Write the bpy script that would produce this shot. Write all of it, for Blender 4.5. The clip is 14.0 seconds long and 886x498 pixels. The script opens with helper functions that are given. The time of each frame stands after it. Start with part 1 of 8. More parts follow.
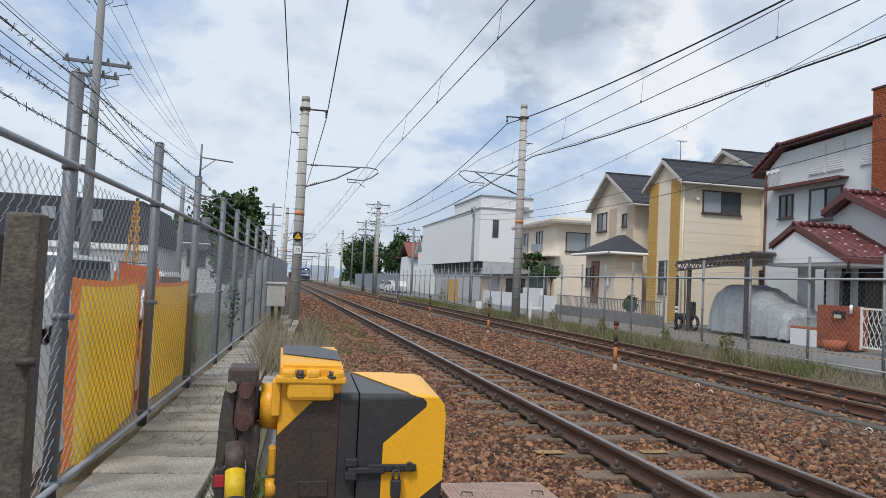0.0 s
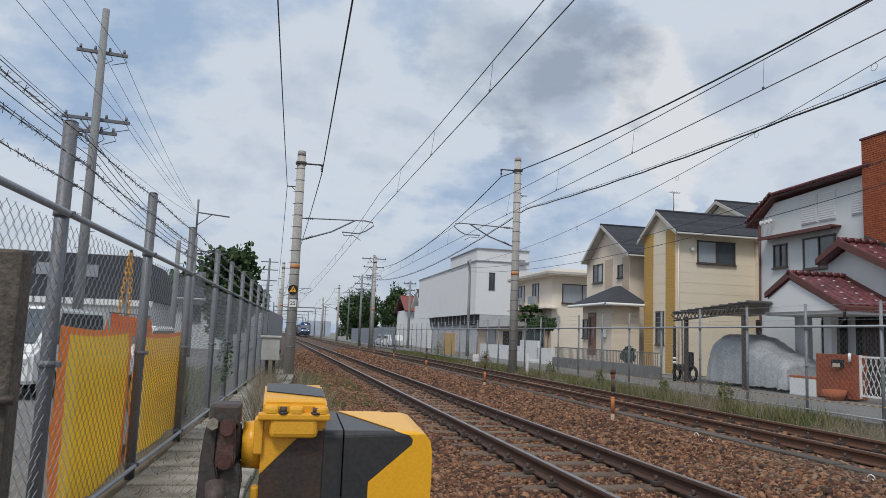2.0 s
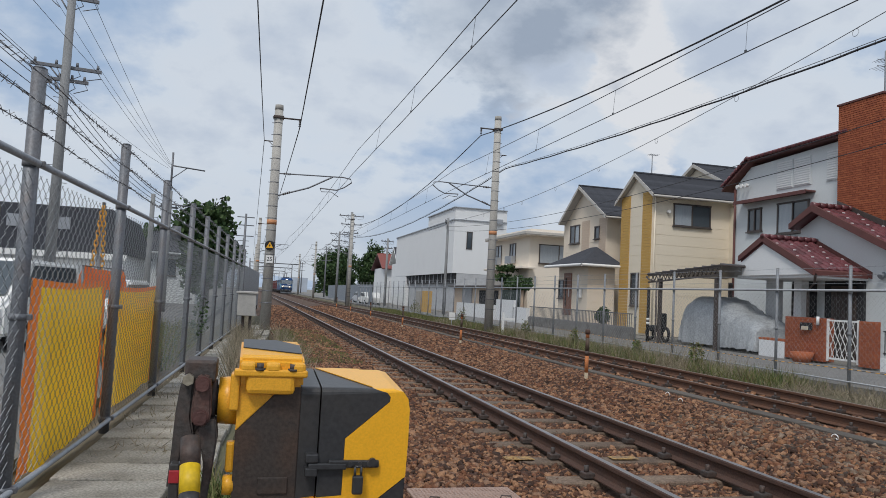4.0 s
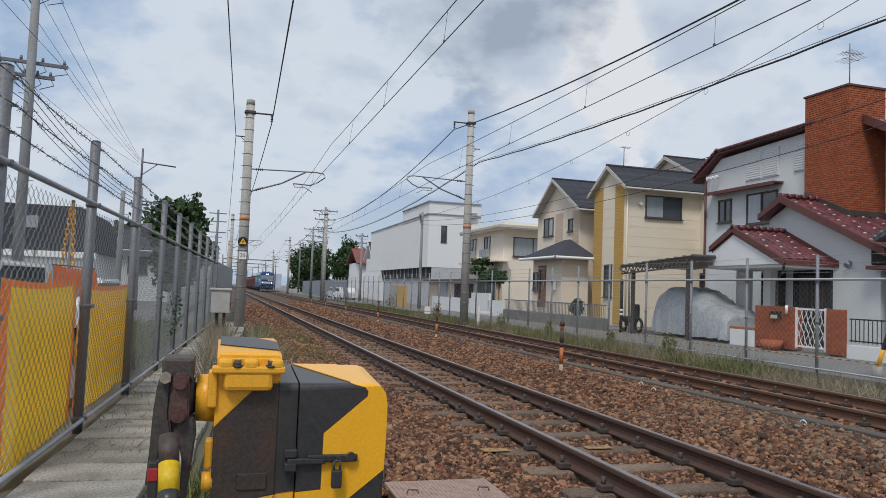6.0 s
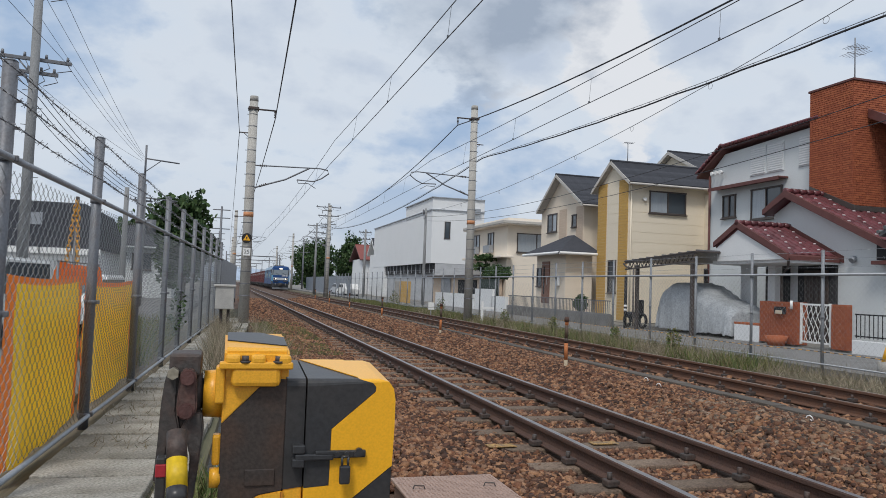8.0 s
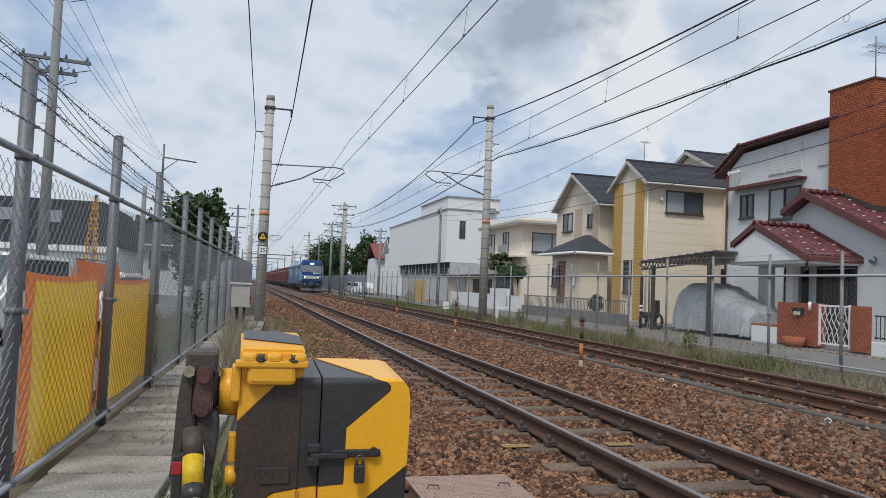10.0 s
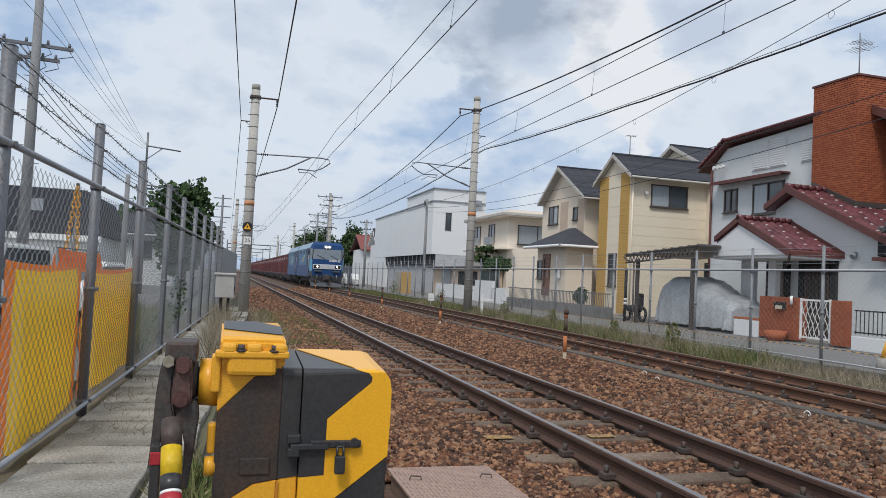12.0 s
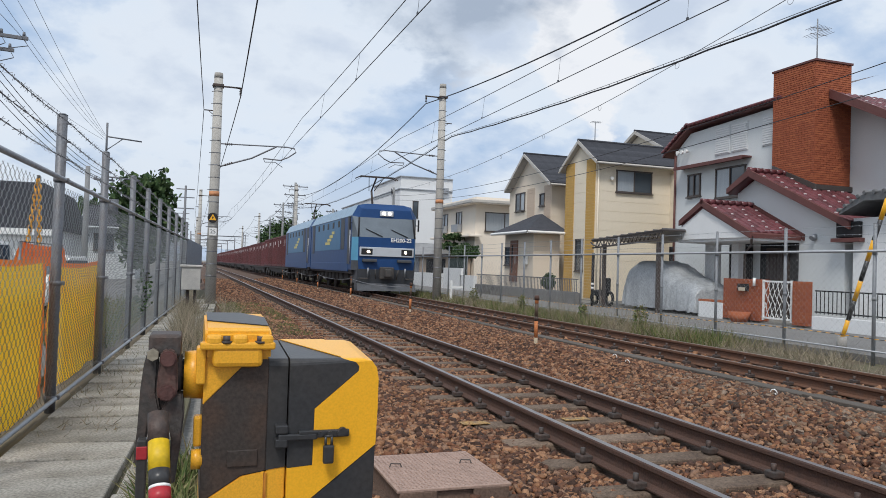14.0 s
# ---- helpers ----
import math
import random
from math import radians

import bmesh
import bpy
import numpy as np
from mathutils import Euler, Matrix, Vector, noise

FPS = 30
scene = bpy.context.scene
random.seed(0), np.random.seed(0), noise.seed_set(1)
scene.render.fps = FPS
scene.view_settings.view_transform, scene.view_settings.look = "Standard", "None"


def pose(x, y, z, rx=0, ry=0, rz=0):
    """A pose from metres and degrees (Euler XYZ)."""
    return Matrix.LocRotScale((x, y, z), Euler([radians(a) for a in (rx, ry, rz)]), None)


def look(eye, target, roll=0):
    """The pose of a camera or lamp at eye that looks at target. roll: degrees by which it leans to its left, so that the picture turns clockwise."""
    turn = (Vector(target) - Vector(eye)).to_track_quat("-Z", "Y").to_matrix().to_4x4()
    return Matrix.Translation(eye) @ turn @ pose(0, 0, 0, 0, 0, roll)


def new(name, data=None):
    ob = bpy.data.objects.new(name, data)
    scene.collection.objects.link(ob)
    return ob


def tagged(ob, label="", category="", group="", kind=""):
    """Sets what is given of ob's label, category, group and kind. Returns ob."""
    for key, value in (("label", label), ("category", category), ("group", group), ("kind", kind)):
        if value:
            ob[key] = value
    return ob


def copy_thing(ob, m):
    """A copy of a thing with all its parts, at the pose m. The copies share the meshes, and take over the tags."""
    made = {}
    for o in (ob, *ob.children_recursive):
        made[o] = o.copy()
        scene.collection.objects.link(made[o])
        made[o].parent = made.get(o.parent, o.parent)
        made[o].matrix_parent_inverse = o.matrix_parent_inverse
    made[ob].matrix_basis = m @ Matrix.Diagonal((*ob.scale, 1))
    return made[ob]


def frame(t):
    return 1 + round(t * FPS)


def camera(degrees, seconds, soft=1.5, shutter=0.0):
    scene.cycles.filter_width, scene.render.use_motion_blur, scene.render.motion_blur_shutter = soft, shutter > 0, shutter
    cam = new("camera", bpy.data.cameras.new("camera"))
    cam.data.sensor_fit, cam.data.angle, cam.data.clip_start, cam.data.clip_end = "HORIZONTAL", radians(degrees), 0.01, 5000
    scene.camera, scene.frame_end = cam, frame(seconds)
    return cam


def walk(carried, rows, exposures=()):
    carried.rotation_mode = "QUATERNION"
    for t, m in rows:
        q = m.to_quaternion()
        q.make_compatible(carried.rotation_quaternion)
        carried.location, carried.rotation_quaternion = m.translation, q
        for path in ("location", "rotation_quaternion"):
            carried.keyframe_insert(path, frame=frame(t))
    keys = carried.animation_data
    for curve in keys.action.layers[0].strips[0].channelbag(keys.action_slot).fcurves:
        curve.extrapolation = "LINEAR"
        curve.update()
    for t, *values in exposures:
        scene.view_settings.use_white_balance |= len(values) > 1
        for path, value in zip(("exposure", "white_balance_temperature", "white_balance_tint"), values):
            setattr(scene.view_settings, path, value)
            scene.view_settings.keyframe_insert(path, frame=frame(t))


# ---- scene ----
cam = camera(61.9, 14.0, 0.88)
PATH = [
    (0, (0.051, -0.191, 1.33), (0.482, 1.76, 1.42), 2.7),
    (0.5, (0.081, -0.189, 1.273), (0.516, 1.758, 1.414), 2.9),
    (1, (0.094, -0.192, 1.265), (0.527, 1.749, 1.47), 2.8),
    (1.5, (0.099, -0.197, 1.261), (0.53, 1.742, 1.492), 2.6),
    (2, (0.097, -0.192, 1.261), (0.528, 1.747, 1.497), 2.2),
    (2.5, (0.094, -0.198, 1.264), (0.521, 1.741, 1.504), 2.0),
    (3, (0.092, -0.19, 1.262), (0.526, 1.75, 1.488), 2.1),
    (3.5, (0.092, -0.178, 1.263), (0.559, 1.76, 1.419), 2.7),
    (3.7, (0.095, -0.155, 1.261), (0.575, 1.782, 1.393), 2.9),
    (6, (0.084, -0.184, 1.263), (0.648, 1.732, 1.377), 2.2),
    (6.5, (0.086, -0.18, 1.263), (0.654, 1.735, 1.377), 2.1),
    (7, (0.083, -0.181, 1.262), (0.652, 1.733, 1.371), 2.1),
    (7.5, (0.08, -0.177, 1.263), (0.647, 1.738, 1.368), 2.1),
    (8, (0.073, -0.164, 1.259), (0.629, 1.755, 1.362), 2.1),
    (8.5, (0.07, -0.172, 1.261), (0.611, 1.751, 1.364), 2.1),
    (11, (0.074, -0.146, 1.259), (0.587, 1.785, 1.353), 2.5),
    (11.5, (0.075, -0.144, 1.258), (0.593, 1.786, 1.347), 2.6),
    (12, (0.086, -0.154, 1.259), (0.641, 1.766, 1.338), 2.8),
    (12.5, (0.084, -0.169, 1.255), (0.677, 1.739, 1.326), 2.4),
    (13, (0.087, -0.138, 1.253), (0.705, 1.763, 1.309), 1.9),
    (13.5, (0.06, -0.139, 1.255), (0.673, 1.765, 1.301), 1.7),
    (14, (0.026, -0.135, 1.254), (0.668, 1.758, 1.304), 1.8),
]
walk(cam, [(t, look(eye, target, roll)) for t, eye, target, roll in PATH],
     [(0, 0.18), (0.5, -0.02), (1, -0.08), (1.5, -0.10), (3, -0.10), (3.5, -0.10), (6, -0.04), (8.5, 0.0), (11, 0.05), (12.5, 0.12), (14, 0.19)])

# ---- world, sun, exposure ----
world = bpy.data.worlds.new("sky")
scene.world = world
world.use_nodes = True
wn, wl = world.node_tree.nodes, world.node_tree.links
wn.clear()
SUN_EL, SUN_ROT = radians(52), radians(200)
sky = wn.new("ShaderNodeTexSky")
sky.sky_type = "NISHITA"
sky.sun_disc = False
sky.sun_elevation, sky.sun_rotation = SUN_EL, SUN_ROT
tc = wn.new("ShaderNodeTexCoord")
sep = wn.new("ShaderNodeSeparateXYZ")
wl.new(tc.outputs["Generated"], sep.inputs[0])


def wmath(op, a, b=None, clamp=False):
    n = wn.new("ShaderNodeMath")
    n.operation, n.use_clamp = op, clamp
    for i, v in enumerate((a, b)):
        if v is None:
            continue
        if isinstance(v, (int, float)):
            n.inputs[i].default_value = v
        else:
            wl.new(v, n.inputs[i])
    return n.outputs[0]


# cloud deck: project the view direction on a plane overhead
zc = wmath("MAXIMUM", sep.outputs[2], 0.0)
den = wmath("ADD", zc, 0.42)
comb = wn.new("ShaderNodeCombineXYZ")
wl.new(wmath("DIVIDE", sep.outputs[0], den), comb.inputs[0])
wl.new(wmath("DIVIDE", sep.outputs[1], den), comb.inputs[1])


def wnoise(scale, detail, rough, off):
    mp = wn.new("ShaderNodeMapping")
    mp.inputs["Location"].default_value = off
    wl.new(comb.outputs[0], mp.inputs[0])
    n = wn.new("ShaderNodeTexNoise")
    n.inputs["Scale"].default_value, n.inputs["Detail"].default_value, n.inputs["Roughness"].default_value = scale, detail, rough
    wl.new(mp.outputs[0], n.inputs["Vector"])
    return n.outputs[0]


def wramp(fac, stops):
    r = wn.new("ShaderNodeValToRGB")
    el = r.color_ramp.elements
    while len(el) < len(stops):
        el.new(0.5)
    for e, (p, c) in zip(el, stops):
        e.position, e.color = p, (*c, 1)
    wl.new(fac, r.inputs[0])
    return r.outputs[0]


big = wnoise(1.5, 4, 0.5, (3.1, 0.4, 0))
fine = wnoise(4.6, 9, 0.56, (1.7, 5.2, 0))
mixed = wmath("ADD", wmath("MULTIPLY", big, 0.56), wmath("MULTIPLY", fine, 0.44))
clouds = wramp(mixed, [(0.40, (0.44, 0.59, 0.82)), (0.45, (0.60, 0.72, 0.90)), (0.49, (0.785, 0.87, 0.98)), (0.54, (0.80, 0.875, 0.975)), (0.62, (0.62, 0.71, 0.855))])
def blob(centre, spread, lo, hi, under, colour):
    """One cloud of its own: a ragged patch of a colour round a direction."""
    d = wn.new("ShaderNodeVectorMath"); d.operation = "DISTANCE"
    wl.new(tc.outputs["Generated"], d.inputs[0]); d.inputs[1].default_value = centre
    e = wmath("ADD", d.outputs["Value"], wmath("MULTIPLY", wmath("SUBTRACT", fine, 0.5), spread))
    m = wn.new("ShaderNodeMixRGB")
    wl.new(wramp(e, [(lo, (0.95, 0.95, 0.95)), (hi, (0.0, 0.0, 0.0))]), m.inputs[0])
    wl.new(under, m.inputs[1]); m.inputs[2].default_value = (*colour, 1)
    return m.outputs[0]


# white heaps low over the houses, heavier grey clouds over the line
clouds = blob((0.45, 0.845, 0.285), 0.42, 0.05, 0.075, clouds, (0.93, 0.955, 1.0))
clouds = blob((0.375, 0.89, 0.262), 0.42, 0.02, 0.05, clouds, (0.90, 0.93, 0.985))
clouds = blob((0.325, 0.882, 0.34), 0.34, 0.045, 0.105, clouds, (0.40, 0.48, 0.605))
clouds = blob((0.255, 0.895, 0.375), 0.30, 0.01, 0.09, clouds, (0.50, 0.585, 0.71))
low = wramp(sep.outputs[2], [(0.0, (0.68, 0.75, 0.84)), (0.2, (0.76, 0.82, 0.91))])
hz = wn.new("ShaderNodeMapRange")
wl.new(sep.outputs[2], hz.inputs[0])
hz.inputs[1].default_value, hz.inputs[2].default_value = 0.0, 0.16
mix1 = wn.new("ShaderNodeMixRGB")
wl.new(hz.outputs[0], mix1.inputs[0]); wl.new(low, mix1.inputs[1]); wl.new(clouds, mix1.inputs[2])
bg_sky = wn.new("ShaderNodeBackground")
wl.new(sky.outputs[0], bg_sky.inputs[0])
bg_sky.inputs[1].default_value = 0.05
bg_cloud = wn.new("ShaderNodeBackground")
wl.new(mix1.outputs[0], bg_cloud.inputs[0])
bg_cloud.inputs[1].default_value = 0.86
mixs = wn.new("ShaderNodeMixShader")
mixs.inputs[0].default_value = 0.93
wout = wn.new("ShaderNodeOutputWorld")
wl.new(bg_sky.outputs[0], mixs.inputs[1]); wl.new(bg_cloud.outputs[0], mixs.inputs[2]); wl.new(mixs.outputs[0], wout.inputs[0])

sun = new("sun", bpy.data.lights.new("sun", "SUN"))
sun.data.energy, sun.data.angle, sun.data.color = 2.1, radians(14), (1.0, 0.96, 0.9)
sun.matrix_world = look((-20, -30, 50), (0, 0, 0))
scene.view_settings.exposure = 0.0

# ---- materials ----
MATS = {}


def mat(name, c, rough=0.8, var=0.25, scale=6.0, bump=0.15, metal=0.0, c2=None, fine=60.0, spec=0.4, rand=0.0, stretch=(1, 1, 1), emit=0.0, stain=None):
    """A surface with grain at two scales; c2: the colour of stains; rand: variation from object to object."""
    if name in MATS:
        return MATS[name]
    m = bpy.data.materials.new(name)
    m.use_nodes = True
    nt = m.node_tree
    b = nt.nodes["Principled BSDF"]
    co = nt.nodes.new("ShaderNodeTexCoord")
    mp = nt.nodes.new("ShaderNodeMapping")
    mp.inputs["Scale"].default_value = stretch
    nt.links.new(co.outputs["Object"], mp.inputs[0])

    def nz(s, d):
        n = nt.nodes.new("ShaderNodeTexNoise")
        n.inputs["Scale"].default_value, n.inputs["Detail"].default_value = s, d
        nt.links.new(mp.outputs[0], n.inputs["Vector"])
        return n.outputs[0]

    a, f = nz(scale, 5), nz(fine, 3)
    c2 = c2 or tuple(x * 0.55 for x in c)
    r = nt.nodes.new("ShaderNodeValToRGB")
    lo, hi = stain or (0.42, 0.68)
    r.color_ramp.elements[0].position, r.color_ramp.elements[1].position = lo, hi
    r.color_ramp.elements[0].color, r.color_ramp.elements[1].color = (0, 0, 0, 1), (1, 1, 1, 1)
    nt.links.new(a, r.inputs[0])
    k = nt.nodes.new("ShaderNodeMath"); k.operation = "MULTIPLY"
    nt.links.new(r.outputs[0], k.inputs[0]); k.inputs[1].default_value = var
    mx = nt.nodes.new("ShaderNodeMixRGB")
    mx.inputs[1].default_value, mx.inputs[2].default_value = (*c, 1), (*c2, 1)
    nt.links.new(k.outputs[0], mx.inputs[0])
    hv = nt.nodes.new("ShaderNodeHueSaturation")
    nt.links.new(mx.outputs[0], hv.inputs["Color"])
    mr = nt.nodes.new("ShaderNodeMapRange")
    mr.inputs[1].default_value, mr.inputs[2].default_value = 0.3, 0.7
    mr.inputs[3].default_value, mr.inputs[4].default_value = 1 - var * 0.5, 1 + var * 0.5
    nt.links.new(f, mr.inputs[0])
    val = mr.outputs[0]
    if rand:
        oi = nt.nodes.new("ShaderNodeObjectInfo")
        rr = nt.nodes.new("ShaderNodeMapRange")
        rr.inputs[3].default_value, rr.inputs[4].default_value = 1 - rand, 1 + rand
        nt.links.new(oi.outputs["Random"], rr.inputs[0])
        mu = nt.nodes.new("ShaderNodeMath"); mu.operation = "MULTIPLY"
        nt.links.new(val, mu.inputs[0]); nt.links.new(rr.outputs[0], mu.inputs[1])
        val = mu.outputs[0]
    nt.links.new(val, hv.inputs["Value"])
    nt.links.new(hv.outputs[0], b.inputs["Base Color"])
    b.inputs["Roughness"].default_value, b.inputs["Metallic"].default_value = rough, metal
    b.inputs["Specular IOR Level"].default_value = spec
    if bump:
        bp = nt.nodes.new("ShaderNodeBump")
        bp.inputs["Strength"].default_value, bp.inputs["Distance"].default_value = bump, 0.02
        nt.links.new(f, bp.inputs["Height"])
        nt.links.new(bp.outputs[0], b.inputs["Normal"])
    if emit:
        b.inputs["Emission Color"].default_value, b.inputs["Emission Strength"].default_value = (*c, 1), emit
    MATS[name] = m
    return m


def island_mat(name, cols, rough=0.9, bump=0.4, fine=90.0):
    """Loose pieces joined in one mesh, each with a colour of its own."""
    m = bpy.data.materials.new(name)
    m.use_nodes = True
    nt = m.node_tree
    b = nt.nodes["Principled BSDF"]
    g = nt.nodes.new("ShaderNodeNewGeometry")
    r = nt.nodes.new("ShaderNodeValToRGB")
    r.color_ramp.interpolation = "CONSTANT"
    el = r.color_ramp.elements
    while len(el) < len(cols):
        el.new(0.5)
    for i, (e, c) in enumerate(zip(el, cols)):
        e.position, e.color = i / len(cols), (*c, 1)
    nt.links.new(g.outputs["Random Per Island"], r.inputs[0])
    co = nt.nodes.new("ShaderNodeTexCoord")
    n = nt.nodes.new("ShaderNodeTexNoise")
    n.inputs["Scale"].default_value = fine
    nt.links.new(co.outputs["Object"], n.inputs["Vector"])
    mr = nt.nodes.new("ShaderNodeMapRange")
    mr.inputs[1].default_value, mr.inputs[2].default_value, mr.inputs[3].default_value, mr.inputs[4].default_value = 0.3, 0.7, 0.75, 1.25
    nt.links.new(n.outputs[0], mr.inputs[0])
    hv = nt.nodes.new("ShaderNodeHueSaturation")
    nt.links.new(r.outputs[0], hv.inputs["Color"]); nt.links.new(mr.outputs[0], hv.inputs["Value"])
    nt.links.new(hv.outputs[0], b.inputs["Base Color"])
    b.inputs["Roughness"].default_value = rough
    b.inputs["Specular IOR Level"].default_value = 0.25
    if bump:
        bp = nt.nodes.new("ShaderNodeBump")
        bp.inputs["Strength"].default_value, bp.inputs["Distance"].default_value = bump, 0.01
        nt.links.new(n.outputs[0], bp.inputs["Height"]); nt.links.new(bp.outputs[0], b.inputs["Normal"])
    MATS[name] = m
    return m


STONES = [(0.185, 0.084, 0.048), (0.100, 0.048, 0.031), (0.32, 0.175, 0.10), (0.052, 0.030, 0.022), (0.23, 0.135, 0.088), (0.135, 0.066, 0.040), (0.24, 0.122, 0.066), (0.078, 0.044, 0.033)]
GREYST = [(0.165, 0.118, 0.086), (0.10, 0.075, 0.059), (0.25, 0.185, 0.138), (0.155, 0.086, 0.054), (0.062, 0.046, 0.038), (0.195, 0.12, 0.076)]
m_stone = island_mat("ballast_stone", STONES)
m_stone_grey = island_mat("ballast_stone_grey", GREYST)
m_bed = mat("ballast_bed", (0.105, 0.065, 0.046), 0.95, 0.6, 9, 1.0, fine=45, c2=(0.07, 0.05, 0.04))
m_soil = mat("soil", (0.125, 0.10, 0.068), 0.95, 0.6, 3, 0.6, fine=40, c2=(0.09, 0.10, 0.05))
m_ground = mat("dusty_ground", (0.22, 0.21, 0.19), 0.95, 0.5, 1.2, 0.4, fine=25)
m_asph = mat("asphalt", (0.19, 0.185, 0.18), 0.9, 0.5, 1.5, 0.4, fine=120, c2=(0.12, 0.115, 0.105))
m_conc = mat("concrete", (0.36, 0.345, 0.32), 0.9, 0.45, 4, 0.3, fine=70, c2=(0.20, 0.185, 0.165))
m_slab = mat("path_slab", (0.335, 0.315, 0.275), 0.9, 0.75, 2.2, 0.35, fine=50, c2=(0.17, 0.155, 0.125), rand=0.14)
m_mast = mat("mast_concrete", (0.43, 0.415, 0.385), 0.85, 0.4, 3, 0.2, c2=(0.22, 0.20, 0.18), stretch=(1, 1, 0.35))
m_trough = mat("trough_concrete", (0.092, 0.078, 0.066), 0.9, 0.45, 5, 0.3, c2=(0.11, 0.10, 0.09), rand=0.15)
m_sleeper = mat("sleeper_concrete", (0.175, 0.127, 0.092), 0.9, 0.8, 5, 0.4, c2=(0.10, 0.066, 0.048), rand=0.2)
m_railrust = mat("rail_rust", (0.085, 0.046, 0.034), 0.75, 0.5, 12, 0.3, metal=0.0, c2=(0.06, 0.04, 0.035), fine=80)
m_railrust2 = mat("rail_rust_red", (0.125, 0.060, 0.036), 0.75, 0.5, 12, 0.3, c2=(0.08, 0.05, 0.04), fine=80)
m_railtop = mat("rail_polished", (0.30, 0.285, 0.29), 0.34, 0.25, 20, 0.02, metal=0.75, stretch=(1, 0.05, 1))
m_railtop2 = mat("rail_worn", (0.30, 0.24, 0.20), 0.4, 0.3, 20, 0.02, metal=0.7, stretch=(1, 0.05, 1))
m_galv = mat("galvanised_steel", (0.34, 0.36, 0.39), 0.5, 0.3, 10, 0.05, metal=0.35, c2=(0.22, 0.22, 0.23))
m_galv_d = mat("weathered_steel", (0.165, 0.175, 0.195), 0.55, 0.35, 8, 0.08, metal=0.35, c2=(0.15, 0.11, 0.09))
m_wire = mat("chainlink_wire", (0.20, 0.215, 0.23), 0.5, 0.25, 12, 0.0, metal=0.4)
m_wire_r = mat("pale_chainlink_wire", (0.36, 0.37, 0.38), 0.5, 0.25, 12, 0.0, metal=0.3)
m_cable = mat("black_cable", (0.035, 0.035, 0.04), 0.6, 0.2, 8, 0.0)
m_copper = mat("overhead_wire", (0.10, 0.105, 0.115), 0.5, 0.2, 8, 0.0, metal=0.4)
m_thin = mat("thin_wire", (0.24, 0.25, 0.27), 0.5, 0.2, 8, 0.0, metal=0.2)
m_ycast = mat("yellow_enamel", (0.76, 0.375, 0.03), 0.36, 0.22, 5, 0.03, c2=(0.34, 0.13, 0.02), fine=160, stain=(0.52, 0.72))
m_ytop = mat("yellow_sheet", (0.83, 0.415, 0.025), 0.28, 0.14, 4, 0.015, c2=(0.45, 0.19, 0.02), fine=140, stain=(0.56, 0.78))
m_black = mat("black_paint_brown", (0.044, 0.035, 0.031), 0.48, 0.5, 7, 0.08, c2=(0.085, 0.045, 0.028), fine=90)
m_blackg = mat("black_paint_grey", (0.036, 0.037, 0.040), 0.36, 0.35, 4, 0.03, c2=(0.062, 0.052, 0.044))
m_iron = mat("dark_iron", (0.058, 0.051, 0.048), 0.6, 0.5, 14, 0.2, c2=(0.10, 0.05, 0.035))
m_net_y = mat("yellow_mesh_cloth", (0.90, 0.63, 0.06), 0.8, 0.75, 1.9, 0.4, c2=(0.86, 0.40, 0.04), fine=110, stain=(0.46, 0.74))
m_net_o = mat("orange_hem", (0.88, 0.24, 0.04), 0.8, 0.25, 6, 0.2, c2=(0.55, 0.16, 0.03), fine=120)


def let_through(m, c, share):
    """Thin cloth: part of the light that falls on its back comes through."""
    nt = m.node_tree
    tr = nt.nodes.new("ShaderNodeBsdfTranslucent")
    tr.inputs[0].default_value = (*c, 1)
    mx = nt.nodes.new("ShaderNodeMixShader")
    mx.inputs[0].default_value = share
    nt.links.new(nt.nodes["Principled BSDF"].outputs[0], mx.inputs[1])
    nt.links.new(tr.outputs[0], mx.inputs[2])
    nt.links.new(mx.outputs[0], nt.nodes["Material Output"].inputs[0])


let_through(m_net_y, (0.93, 0.50, 0.015), 0.45)
let_through(m_net_o, (0.88, 0.22, 0.03), 0.35)
m_red = mat("red_reflective", (0.40, 0.03, 0.04), 0.4, 0.2, 10, 0.02)
m_white = mat("white_paint", (0.78, 0.78, 0.77), 0.5, 0.15, 4, 0.03, c2=(0.6, 0.6, 0.58))
m_glass = mat("window_glass", (0.06, 0.075, 0.09), 0.08, 0.2, 1.5, 0.0, spec=0.8)
m_curtain = mat("curtained_glass", (0.34, 0.38, 0.42), 0.15, 0.3, 4, 0.0, spec=0.8, stretch=(9, 9, 0.3))
m_fascia = mat("pale_fascia", (0.50, 0.475, 0.44), 0.6, 0.25, 4, 0.03, c2=(0.34, 0.31, 0.28))
m_frame = mat("bronze_window_frame", (0.09, 0.075, 0.07), 0.45, 0.15, 10, 0.0, metal=0.3)
m_slate = mat("slate_roof", (0.055, 0.058, 0.068), 0.9, 0.4, 3, 0.3, c2=(0.035, 0.035, 0.042), fine=30, rand=0.2, spec=0.15)
m_redtile = mat("glazed_red_tile", (0.135, 0.040, 0.046), 0.36, 0.4, 5, 0.08, c2=(0.075, 0.026, 0.03), spec=0.5, rand=0.3)
m_brick = island_mat("orange_brick", [(0.35, 0.105, 0.052), (0.325, 0.096, 0.048), (0.37, 0.115, 0.055), (0.30, 0.088, 0.045)], 0.85, 0.3)
m_mortar = mat("brick_mortar", (0.27, 0.085, 0.048), 0.9, 0.3, 6, 0.2)
m_beige = mat("beige_siding", (0.75, 0.665, 0.535), 0.8, 0.18, 1.2, 0.08, c2=(0.64, 0.57, 0.43))
